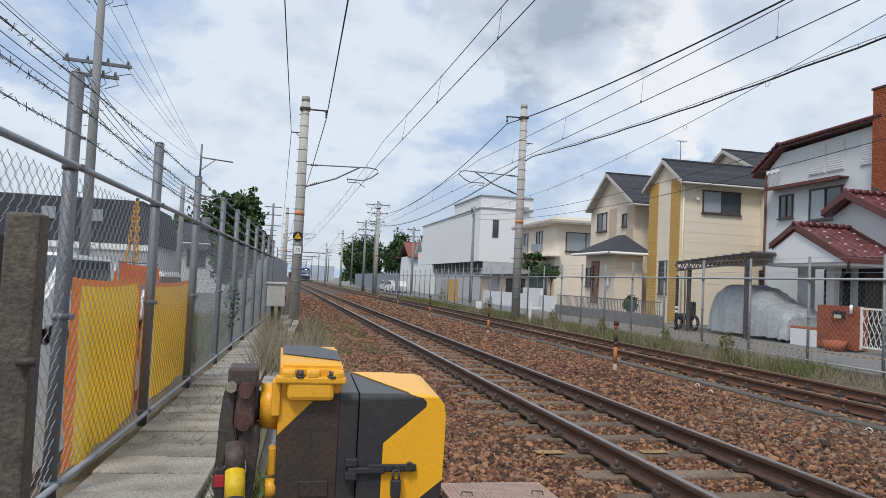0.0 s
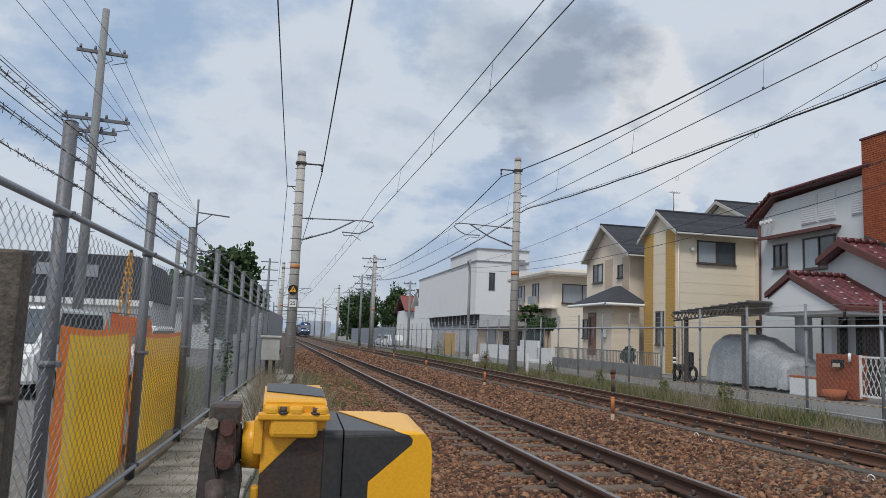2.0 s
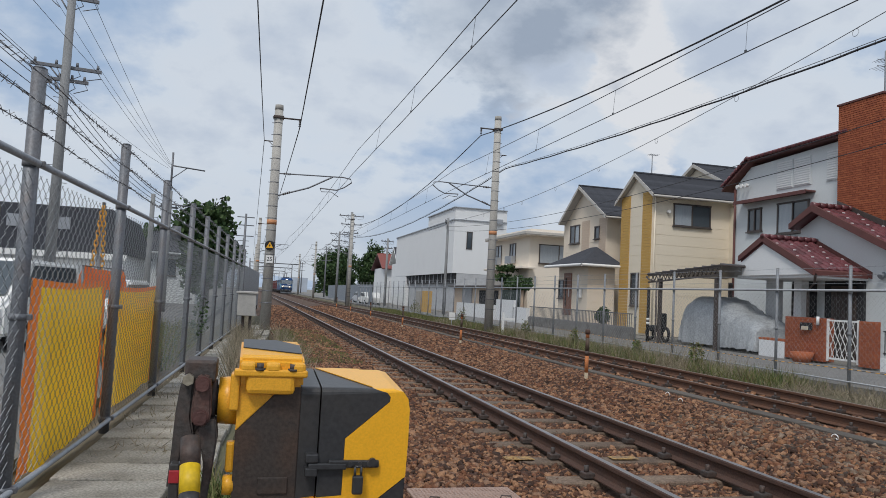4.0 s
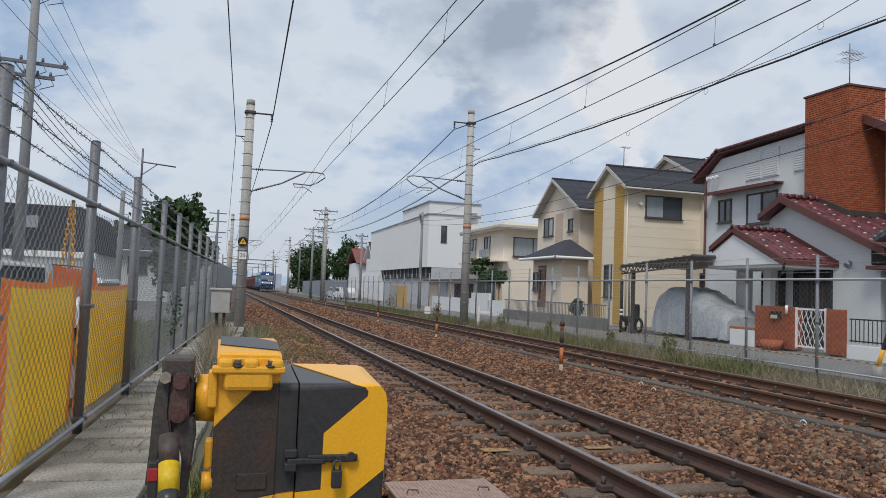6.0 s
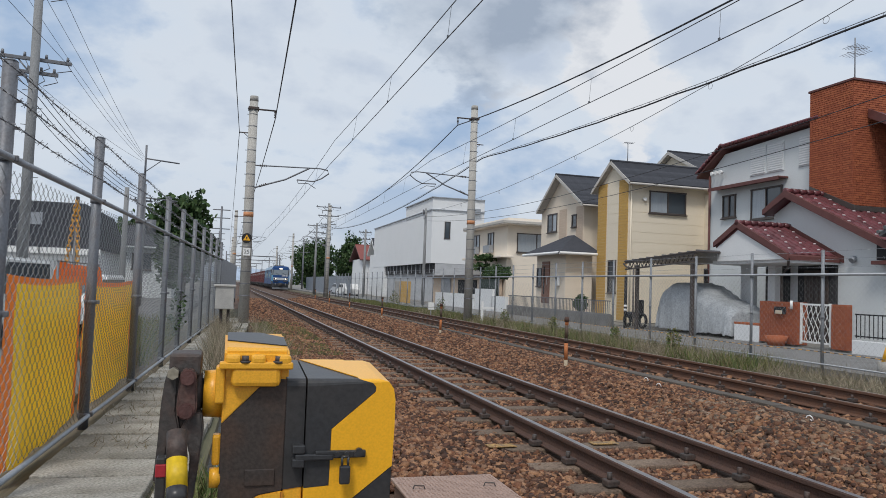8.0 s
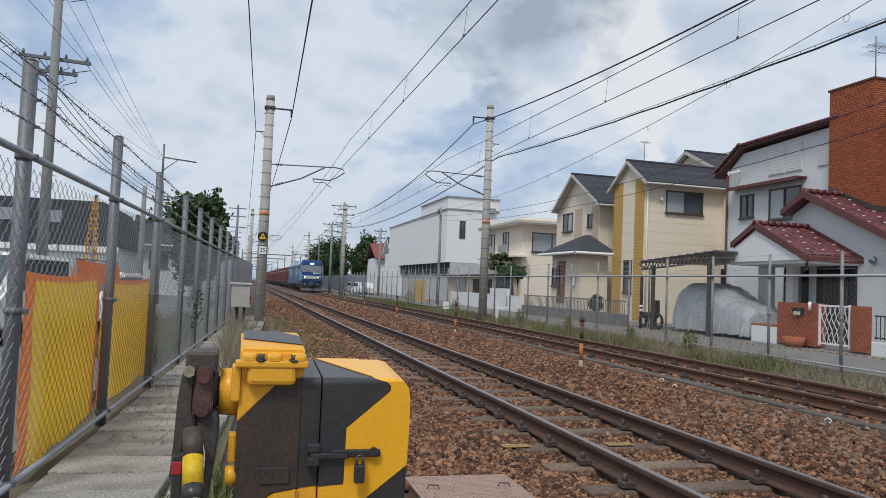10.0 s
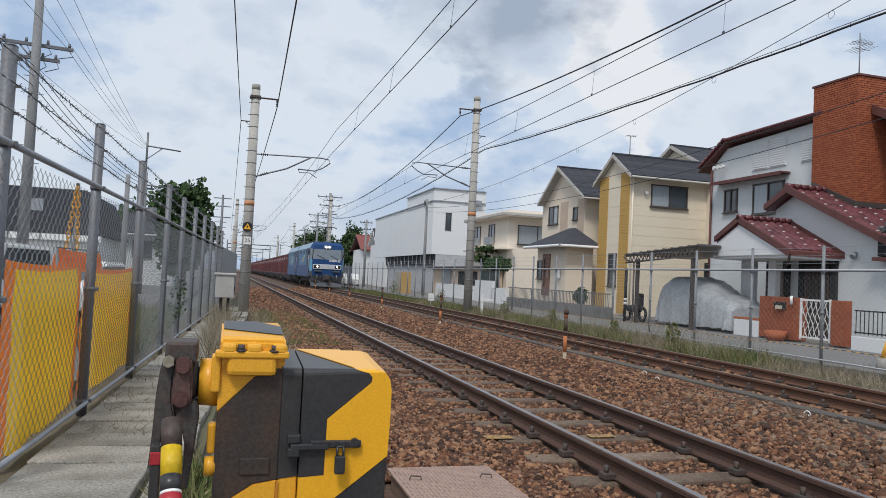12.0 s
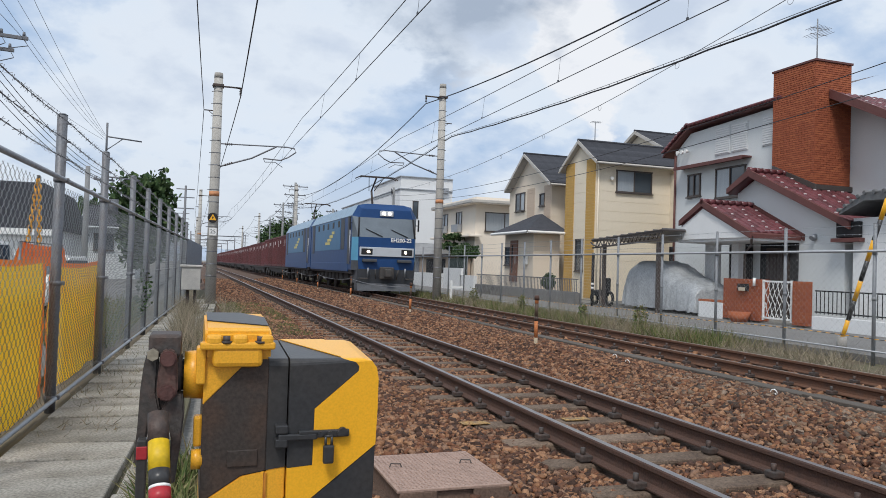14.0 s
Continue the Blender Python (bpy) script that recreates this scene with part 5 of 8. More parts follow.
def build_house_peach():
    h = thing("house", "two-storey peach house with slate roof and small porch", "house")
    siding(h, "wall", 17.0, 27, 33.2, 38.35, 0, 5.75, m_peach, 0.45, "peach siding wall")
    bm = bmesh.new()
    bm_prism(bm, [(33.2, 5.7), (38.35, 5.7), (35.85, 7.3)], 17.0, 27, "x")
    part("gable", bm, m_peach, h)
    for a, b in ((35.1, 36.0), (33.25, 34.0)):
        bm = bmesh.new()
        for k in range(40):
            bm_box(bm, (16.988, (a + b) / 2, 0.2 + k * 0.137), (0.03, b - a, 0.13), 0.004)
        part("siding_strip", bm, m_peach2, h)
    gable_roof(h, 16.6, 27, 32.6, 5.62, 35.75, 7.45, 38.2, 5.72, 0.08, m_slate, m_fascia)
    window(h, "x", 36.3, 37.45, 4.5, 5.45, 17.0, 2, [m_curtain, m_glass])
    window(h, "x", 33.95, 34.45, 4.6, 5.2, 17.0, 1)
    # porch with a hipped roof
    siding(h, "porch_wall", 15.6, 17, 32.2, 35.6, 0, 3.1, m_peach, 0.45)
    bm = bmesh.new()
    c = [(15.0, 31.65, 3.15), (15.0, 36.1, 3.15), (17.2, 36.1, 3.15), (17.2, 31.65, 3.15)]
    vs = [bm.verts.new(p) for p in c]
    r1, r2 = bm.verts.new((16.6, 33.4, 4.1)), bm.verts.new((16.6, 34.1, 4.1))
    bm.faces.new((vs[0], vs[1], r2, r1)); bm.faces.new((vs[3], vs[0], r1)); bm.faces.new((vs[1], vs[2], r2)); bm.faces.new(vs[::-1]); bm.faces.new((vs[2], vs[3], r1, r2))
    part("porch_roof", bm, m_slate, h)
    bm = bmesh.new()
    for a, b in ((c[0], c[1]), (c[3], c[0])):
        bm_path(bm, [Vector(a) - Vector((0, 0, 0.07)), Vector(b) - Vector((0, 0, 0.07))], 0.07, 8)
    part("gutter", bm, m_white, h)
    d = box_part("door", (15.575, 34.4, 1.7), (0.06, 0.9, 2.1), mat("brown_door", (0.20, 0.085, 0.05), 0.5, 0.3, 6, 0.1), h, 0.01)
    box_part("door_glass", (15.535, 34.55, 1.8), (0.02, 0.12, 1.4), m_dark, d)
    tube_part("door_handle", (15.5, 34.1, 1.55), (15.5, 34.1, 1.95), 0.015, m_silver, d)
    window(h, "x", 34.95, 35.5, 1.5, 2.4, 15.6, 1)
    box_part("meter_box", (15.52, 32.9, 1.75), (0.12, 0.35, 0.45), m_white, h, 0.02)


def build_house_white():
    h = thing("house", "white house with glazed red tile roofs and an orange brick chimney", "house")
    # main block: wall with its stepped gable outline
    EYE = Vector((0.07, -0.15, 1.26))
    deeper = Matrix.Translation(EYE) @ Matrix.Scale(1.06, 4) @ Matrix.Translation(-EYE)
    h.matrix_basis = deeper
    porch = new("porch"); porch.parent = h; porch.matrix_basis = deeper.inverted()
    bm = bmesh.new()
    bm_prism(bm, [(18.0, -0.1), (24.8, -0.1), (24.8, 6.1), (23.9, 6.75), (19.2, 6.95), (18.0, 6.9)], 18.2, 26, "x")
    part("wall", bm, m_greywall, h, "grey-white rendered wall")
    bm = bmesh.new()
    bm_prism(bm, [(11.5, -0.1), (17.99, -0.1), (17.99, 6.9), (17.4, 6.75), (11.5, 3.7)], 19.28, 26, "x")
    part("wall", bm, m_greywall, h)
    tiled_slope(h, 18.42, 21.1, 17.44, 6.98, 12.6, 4.45)
    bm = bmesh.new()
    bm_prism(bm, [(17.44, 7.1), (12.5, 4.53), (12.5, 4.3), (17.44, 6.82)], 18.34, 18.42, "x")
    part("barge_board", bm, m_brown, h)
    # upper roof
    bm = bmesh.new()
    bm_prism(bm, [(18.9, 7.08), (23.72, 6.98), (25.3, 6.05), (25.3, 5.97), (23.68, 6.90), (18.9, 7.01)], 17.92, 18.6, "x")
    part("eave", bm, m_brown, h, "brown boarded eaves")
    tile = None
    for k in range(21):
        for a, (x, z) in enumerate(((17.96, 7.1), (18.24, 7.2))):
            if tile is None:
                bm = bmesh.new()
                bm_box(bm, (0, 0, 0), (0.34, 0.20, 0.11), 0.035)
                o = tile = part("eave_tile", bm, m_redtile, h, "glazed red roof tile")
            else:
                o = tile.copy(); scene.collection.objects.link(o)
            o.matrix_basis = Matrix.Translation((x, 18.95 + k * 0.23, z + 0.05 - 0.02 * k / 4)) @ Matrix.Rotation(radians(-20), 4, "Y")
    for k in range(8):
        o = tile.copy(); scene.collection.objects.link(o)
        o.matrix_basis = Matrix.Translation((18.0, 23.8 + k * 0.2, 7.03 - k * 0.118)) @ Matrix.Rotation(radians(-30), 4, "X")
    bm = bmesh.new()
    v = [bm.verts.new(p) for p in ((18.0, 18.9, 7.12), (18.0, 23.72, 7.0), (22, 23.0, 8.2), (22, 18.9, 8.3))]
    bm.faces.new(v)
    v2 = [bm.verts.new(p) for p in ((18.0, 23.72, 7.0), (18.0, 25.3, 6.07), (26, 25.3, 6.07), (22, 23.0, 8.2))]
    bm.faces.new(v2)
    part("main_roof", bm, m_redtile, h)
    window(h, "x", 23.25, 23.94, 4.3, 5.12, 18.2, 2)
    window(h, "x", 20.84, 22.34, 4.11, 5.17, 18.2, 2, [m_glass, m_curtain])
    for a, b in ((20.75, 21.57), (21.62, 22.43), (19.35, 20.05)):
        lv = box_part("louvre", (18.185, (a + b) / 2, 6.2), (0.04, b - a, 1.02), m_greywall, h, 0.006)
        for k in range(12):
            box_part("slat", (18.155, (a + b) / 2, 5.76 + k * 0.08), (0.03, b - a - 0.08, 0.045), m_whitewall, lv)
    aw = box_part("awning", (18.0, 22.45, 5.42), (0.45, 3.8, 0.06), m_brown, h, 0.01)
    box_part("awning_edge", (17.78, 22.45, 5.37), (0.04, 3.8, 0.1), m_brown, aw)
    tube_part("downpipe", (18.15, 24.75, 0), (18.15, 24.75, 6.0), 0.045, m_brown, h)
    for k in range(3):
        bm = bmesh.new()
        bm_tube(bm, (18.1, 24.4 - k * 0.25, 6.05), (17.95, 24.4 - k * 0.25, 6.05), 0.05, 0.08, seg=10)
        part("flood_lamp", bm, m_white, h)
    # wing with the large gable
    bm = bmesh.new()
    bm_prism(bm, [(15.3, -0.1), (19.3, -0.1), (19.5, 3.95), (18.62, 4.38), (15.3, 2.8)], 16.75, 18.4, "x")
    part("wing_wall", bm, m_greywall, h)
    tiled_slope(h, 16.45, 19.4, 18.62, 4.5, 14.95, 2.76)
    bm = bmesh.new()
    bm_prism(bm, [(18.62, 4.62), (19.6, 4.1), (19.6, 3.93), (18.62, 4.40), (14.85, 2.60), (14.85, 2.80)], 16.37, 16.45, "x")
    part("barge_board", bm, m_brown, h)
    bm = bmesh.new()
    bm_prism(bm, [(18.62, 4.54), (19.6, 4.02), (19.6, 3.92), (18.62, 4.44)], 16.45, 18.3, "x")
    part("roof_slope", bm, m_redtile, h)
    ridge = None
    for k in range(7):
        if ridge is None:
            bm = bmesh.new()
            bm_tube(bm, (0, 0, 0), (0.27, 0, 0), 0.095, 0.08, seg=10)
            o = ridge = part("ridge_tile", bm, m_redtile, h)
        else:
            o = ridge.copy(); scene.collection.objects.link(o)
        o.matrix_basis = pose(16.38 + k * 0.26, 18.62, 4.60)
    # chimney
    ch = new("chimney"); ch.parent = h; tagged(ch, "orange brick chimney with a dark capping")
    brick_block(ch, 17.85, 19.27, 17.5, 19.22, 3.4, 7.93, h=0.068, l=0.23)
    box_part("capping", (18.56, 18.36, 7.97), (1.50, 1.82, 0.07), m_brown, ch, 0.01)
    bm = bmesh.new()
    bm_box(bm, (18.55, 17.44, 4.05), (1.5, 0.1, 0.17), 0.02)
    bm_prism(bm, [(17.4, 3.97), (19.15, 4.74), (19.15, 4.9), (17.4, 4.14)], 17.78, 17.85, "x")
    part("flashing", bm, m_frame, ch)
    bm = bmesh.new()
    bm_tube(bm, (18.5, 18.1, 7.9), (18.5, 18.1, 9.5), 0.02, seg=6)
    for k in range(7):
        bm_tube(bm, (18.3 + k * 0.1, 17.8 + 0.02 * k, 9.2), (18.3 + k * 0.1, 18.4 - 0.02 * k, 9.2), 0.007, seg=4)
    bm_tube(bm, (18.2, 18.1, 9.2), (19.0, 18.1, 9.2), 0.01, seg=4)
    for k in range(5):
        bm_tube(bm, (18.3 + k * 0.12, 17.7, 9.0), (18.3 + k * 0.12, 18.5, 9.0), 0.006, seg=4)
    bm_tube(bm, (18.2, 18.1, 9.0), (18.9, 18.1, 9.0), 0.01, seg=4)
    part("aerial", bm, m_thin, ch)
    # entrance porch
    tiled_slope(porch, 15.75, 17.7, 19.95, 3.58, 17.8, 2.56)
    bm = bmesh.new()
    bm_prism(bm, [(19.95, 3.58), (21.05, 3.03), (21.05, 2.90), (19.95, 3.45)], 15.75, 17.7, "x")
    part("porch_slope", bm, m_redtile, porch)
    for x0, x1 in ((15.68, 15.75), (17.7, 17.78)):
        bm = bmesh.new()
        bm_prism(bm, [(19.95, 3.72), (21.12, 3.10), (21.12, 2.93), (19.95, 3.52), (17.7, 2.42), (17.7, 2.62)], x0, x1, "x")
        part("barge_board", bm, m_brown, porch)
    bm = bmesh.new()
    bm_prism(bm, [(19.95, 3.52), (21.0, 2.98), (21.0, 2.45), (17.9, 2.45), (17.9, 2.56)], 15.76, 15.86, "x")
    part("porch_gable", bm, m_whitewall, porch)
    for k in range(8):
        o = ridge.copy(); scene.collection.objects.link(o)
        o.parent = porch
        o.matrix_basis = pose(15.68 + k * 0.26, 19.95, 3.68)
    box_part("porch_beam", (16.8, 19.6, 2.42), (1.9, 3.5, 0.12), m_whitewall, porch)
    for y, w in ((21.2, 0.5), (19.95, 0.34)):
        box_part("column", (17.2, y, 1.17), (0.28, w, 2.5), m_whitewall, porch, 0.01)
    for y0, y1 in ((18.75, 19.7), (16.9, 18.35)):
        box_part("doorway", (16.72, (y0 + y1) / 2, 1.15), (0.1, y1 - y0, 2.3), m_dark, h)
    dr = box_part("front_door", (16.65, 17.6, 1.1), (0.06, 0.9, 2.1), mat("dark_timber_door", (0.05, 0.035, 0.03), 0.5), h, 0.01)
    for k in range(6):
        box_part("door_bar", (16.61, 17.25 + k * 0.14, 1.1), (0.03, 0.03, 1.9), m_frame, dr)
    bm = bmesh.new()
    bm_path(bm, [(15.8, 17.75, 2.45), (15.95, 17.95, 2.2), (15.95, 18.2, 2.0), (15.95, 18.2, 0.1)], 0.04, 8)
    part("downpipe", bm, m_frame, porch)
    # bay shade and wall lamp
    box_part("shutter_box", (16.75, 15.0, 2.6), (0.5, 0.75, 0.42), m_dark, h, 0.02)
    box_part("shutter_sill", (16.7, 15.0, 2.32), (0.6, 0.9, 0.1), m_brown, h)
    bm = bmesh.new()
    bm_tube(bm, (16.75, 16.3, 2.5), (16.62, 16.3, 2.4), 0.06, 0.09, seg=12)
    part("wall_lamp", bm, m_galv, h)
    # grey-tiled annexe
    a = new("annexe"); a.parent = h
    siding(a, "wall", 16.6, 19, 10.4, 14.9, 0, 2.9, m_whitewall, 2.9)
    bm = bmesh.new()
    bm_prism(bm, [(15.0, 2.98), (15.0, 3.08), (14.25, 3.48), (10.0, 3.4), (10.0, 3.22), (14.25, 3.3)], 16.2, 19, "x")
    part("roof", bm, mat("grey_roof_tile", (0.13, 0.135, 0.14), 0.5, 0.5, 6, 0.2, c2=(0.06, 0.062, 0.066)), a, "dark grey tiled roof")
    bm = bmesh.new()
    for k in range(18):
        y, z = (15.0 - k * 0.2, 3.10 + k * 0.105) if k < 4 else (14.2 - (k - 4) * 0.28, 3.50)
        bm_tube(bm, (16.15, y, z), (16.5, y, z + 0.02), 0.05, seg=10)
    part("verge", bm, mat("grey_roof_tile", (0.13, 0.135, 0.14)), a)


def build_front_wall():
    X = 15.5
    w = thing("garden_wall", "low white garden wall with a brick planter edge", "wall")
    box_part("wall", (X, 19.02, 0.2), (0.25, 1.12, 0.5), m_whitewall, w, 0.01)
    box_part("coping", (X + 0.05, 19.02, 0.48), (0.35, 1.16, 0.07), m_brick, w, 0.01)
    b = thing("brick_gate_wall", "orange brick gate wall with letter box and lamp", "wall")
    brick_block(b, X - 0.1, X + 0.25, 16.95, 18.45, 0.0, 1.2, h=0.07, l=0.21)
    box_part("letter_box", (X - 0.15, 17.55, 0.95), (0.1, 0.4, 0.2), m_dark, b, 0.01)
    box_part("plate", (X - 0.205, 17.55, 0.9), (0.012, 0.26, 0.1), mat("cream_plate", (0.6, 0.52, 0.4)), b)
    bm = bmesh.new()
    bm_tube(bm, (X - 0.16, 17.1, 1.0), (X - 0.16, 17.1, 1.24), 0.04, seg=12)
    part("gate_lamp", bm, m_white, b)
    p = thing("brick_pillar", "orange brick gate pillar", "pillar")
    brick_block(p, X - 0.1, X + 0.1, 15.25, 15.72, 0.0, 1.18, h=0.07, l=0.21)
    g = thing("lattice_gate", "white wrought metal gate with curved lattice", "gate")
    for y in (16.9, 15.85):
        box_part("stile", (X, y, 0.62), (0.05, 0.05, 1.15), m_white, g)
    for z in (0.12, 1.15):
        box_part("rail", (X, 16.38, z), (0.04, 1.05, 0.05), m_white, g)
    for k in range(-5, 6):
        for lean in (-1, 1):
            y0 = 16.38 + k * 0.17
            run = [(y0 + lean * 0.45 * (t / 12 - 0.5) + 0.02 * math.sin(t), 0.14 + 0.99 * t / 12) for t in range(13)]
            run = [(y, z) for y, z in run if 15.88 < y < 16.88]
            if len(run) > 2:
                bm = bmesh.new()
                bm_path(bm, [(X + 0.008 * lean, y, z) for y, z in run], 0.010, 5)
                part("bar", bm, m_white, g)
    f = thing("iron_railing", "black iron railing on a white kerb wall", "railing")
    box_part("kerb", (X, 12.6, 0.12), (0.22, 4.9, 0.35), m_whitewall, f, 0.01)
    for z in (0.4, 0.95):
        box_part("rail", (X, 12.6, z), (0.03, 4.9, 0.035), m_dark, f)
    bar = None
    for k in range(38):
        if bar is None:
            bm = bmesh.new(); bm_box(bm, (0, 0, 0.65), (0.016, 0.016, 0.6))
            bar = o = part("bar", bm, m_dark, f)
        else:
            o = bar.copy(); scene.collection.objects.link(o)
        o.matrix_basis = pose(X, 10.2 + k * 0.13, 0)
    pl = thing("flower_pot", "terracotta planter box of green shrubs by the gate", "planter")
    bm = bmesh.new()
    bm_tube(bm, (0, 0, 0), (0, 0, 0.28), 0.22, 0.32, seg=18)
    part("pot", bm, m_brick, pl)
    pl.location = (15.1, 17.4, -0.05)
    gs = thing("striped_gate_arm", "yellow and black striped crossing gate arm raised beyond the road", "crossing gate")
    base = Vector((11.9, 10.86, 0.12))
    d = Vector((0.00, -0.335, 0.942)).normalized()
    for k in range(10):
        tube_part("band", base + d * (0.4 * k), base + d * (0.4 * k + 0.4), 0.042, m_ytop if k % 2 == 0 else m_blackg, gs, seg=14)
    tube_part("base", (base.x, base.y, -0.1), base + Vector((0, 0, 0.05)), 0.09, m_conc, gs)


def build_carport():
    c = thing("carport", "dark steel carport with a lattice beam", "carport")
    tilt = Matrix.Translation((0, 25.4, 2.45)) @ Matrix.Rotation(-0.05, 4, "X")
    sheet = box_part("roof", (16.4, -2.3, 0.06), (3.2, 4.6, 0.05), m_frame, c, 0.01)
    sheet.matrix_basis = tilt
    rib = None
    for k in range(10):
        if rib is None:
            o = rib = box_part("rib", (16.4, 0, 0.10), (3.1, 0.05, 0.05), m_galv_d, c)
        else:
            o = rib.copy(); scene.collection.objects.link(o)
        o.matrix_basis = tilt @ pose(0, -4.55 + k * 0.5, 0)
    for z in (-0.25, 0.0):
        box_part("beam", (14.85, -2.3, z), (0.06, 4.5, 0.06), m_frame, c).matrix_basis = tilt
    bm = bmesh.new()
    for k in range(17):
        y = -4.5 + k * 0.25
        bm_tube(bm, (14.85, y, -0.23), (14.85, y + 0.125, -0.02), 0.018, seg=5)
        bm_tube(bm, (14.85, y + 0.125, -0.02), (14.85, y + 0.25, -0.23), 0.018, seg=5)
    part("lattice", bm, m_frame, c).matrix_basis = tilt
    for y in (21.1, 24.55):
        for x in (14.9, 17.9):
            box_part("post", (x, y, 1.15), (0.12, 0.12, 2.4), m_frame, c, 0.01)
    bm = bmesh.new()
    bm_path(bm, [(14.8, 25.4, 2.42), (14.8, 25.2, 2.3), (14.8, 24.66, 2.22), (14.8, 24.63, 0.05)], 0.035, 8)
    part("downpipe", bm, m_frame, c)
    car = thing("covered_car", "car under a creased silver tarpaulin", "car")
    bm = bmesh.new()
    prof = [(0, 0.06), (0.03, 0.9), (0.15, 1.5), (0.6, 1.72), (1.9, 1.70), (2.5, 1.5), (3.05, 1.2), (3.9, 1.0), (4.2, 0.8), (4.28, 0.06)]
    nx = 34
    V, Fc = [], []
    m = 80
    for i in range(m + 1):
        t = i / m * (len(prof) - 1)
        k = min(int(t), len(prof) - 2)
        f = t - k
        py, pz = prof[k][0] * (1 - f) + prof[k + 1][0] * f, prof[k][1] * (1 - f) + prof[k + 1][1] * f
        for j in range(nx + 1):
            u = j / nx * 2 - 1
            e = 1 - abs(u) ** 5
            zz = pz * (0.55 + 0.45 * e) if abs(u) < 0.97 else 0.05
            xx = u * (0.84 + 0.05 * (1 - pz / 1.5))
            w = 0.05 * noise.noise((py * 4, u * 3 + pz * 1.5, 3)) + 0.035 * noise.noise((py * 11 + pz * 3, u * 4 + pz, 9))
            V.append((16.2 + xx + w, 24.0 - py, 0.02 + max(zz + w, 0.0)))
    for i in range(m):
        for j in range(nx):
            q = i * (nx + 1) + j
            Fc.append((q, q + 1, q + nx + 2, q + nx + 1))
    bm.free()
    ob = raw_mesh("tarpaulin", V, Fc, mat("silver_tarpaulin", (0.36, 0.38, 0.40), 0.34, 0.5, 4, 0.5, c2=(0.22, 0.235, 0.25), fine=18, spec=0.6), car, True)
    bm = bmesh.new()
    bm_box(bm, (16.2, 22.0, 0.35), (1.4, 3.6, 0.4), 0.1)
    part("body", bm, m_dark, car)
    bk = thing("motor_scooter", "dark scooter parked by the wall", "scooter")
    for y in (24.6, 25.7):
        bm = bmesh.new()
        bm_path(bm, [(15.2, y + 0.24 * math.cos(a), 0.26 + 0.24 * math.sin(a)) for a in [k * math.tau / 20 for k in range(21)]], 0.06, 8)
        part("wheel", bm, m_dark, bk)
    bm = bmesh.new()
    bm_box(bm, (15.2, 25.2, 0.45), (0.3, 0.8, 0.25), 0.08)
    bm_box(bm, (15.2, 24.8, 0.75), (0.28, 0.15, 0.6), 0.05)
    part("body", bm, m_dark, bk)
    lamp = thing("mirror_post", "short dark post with white bands", "post")
    tube_part("post", (14.8, 25.2, -0.05), (14.8, 25.2, 2.0), 0.06, m_dark, lamp)
    for z in (0.6, 0.75):
        tube_part("band", (14.8, 25.2, z), (14.8, 25.2, z + 0.09), 0.064, m_white, lamp)


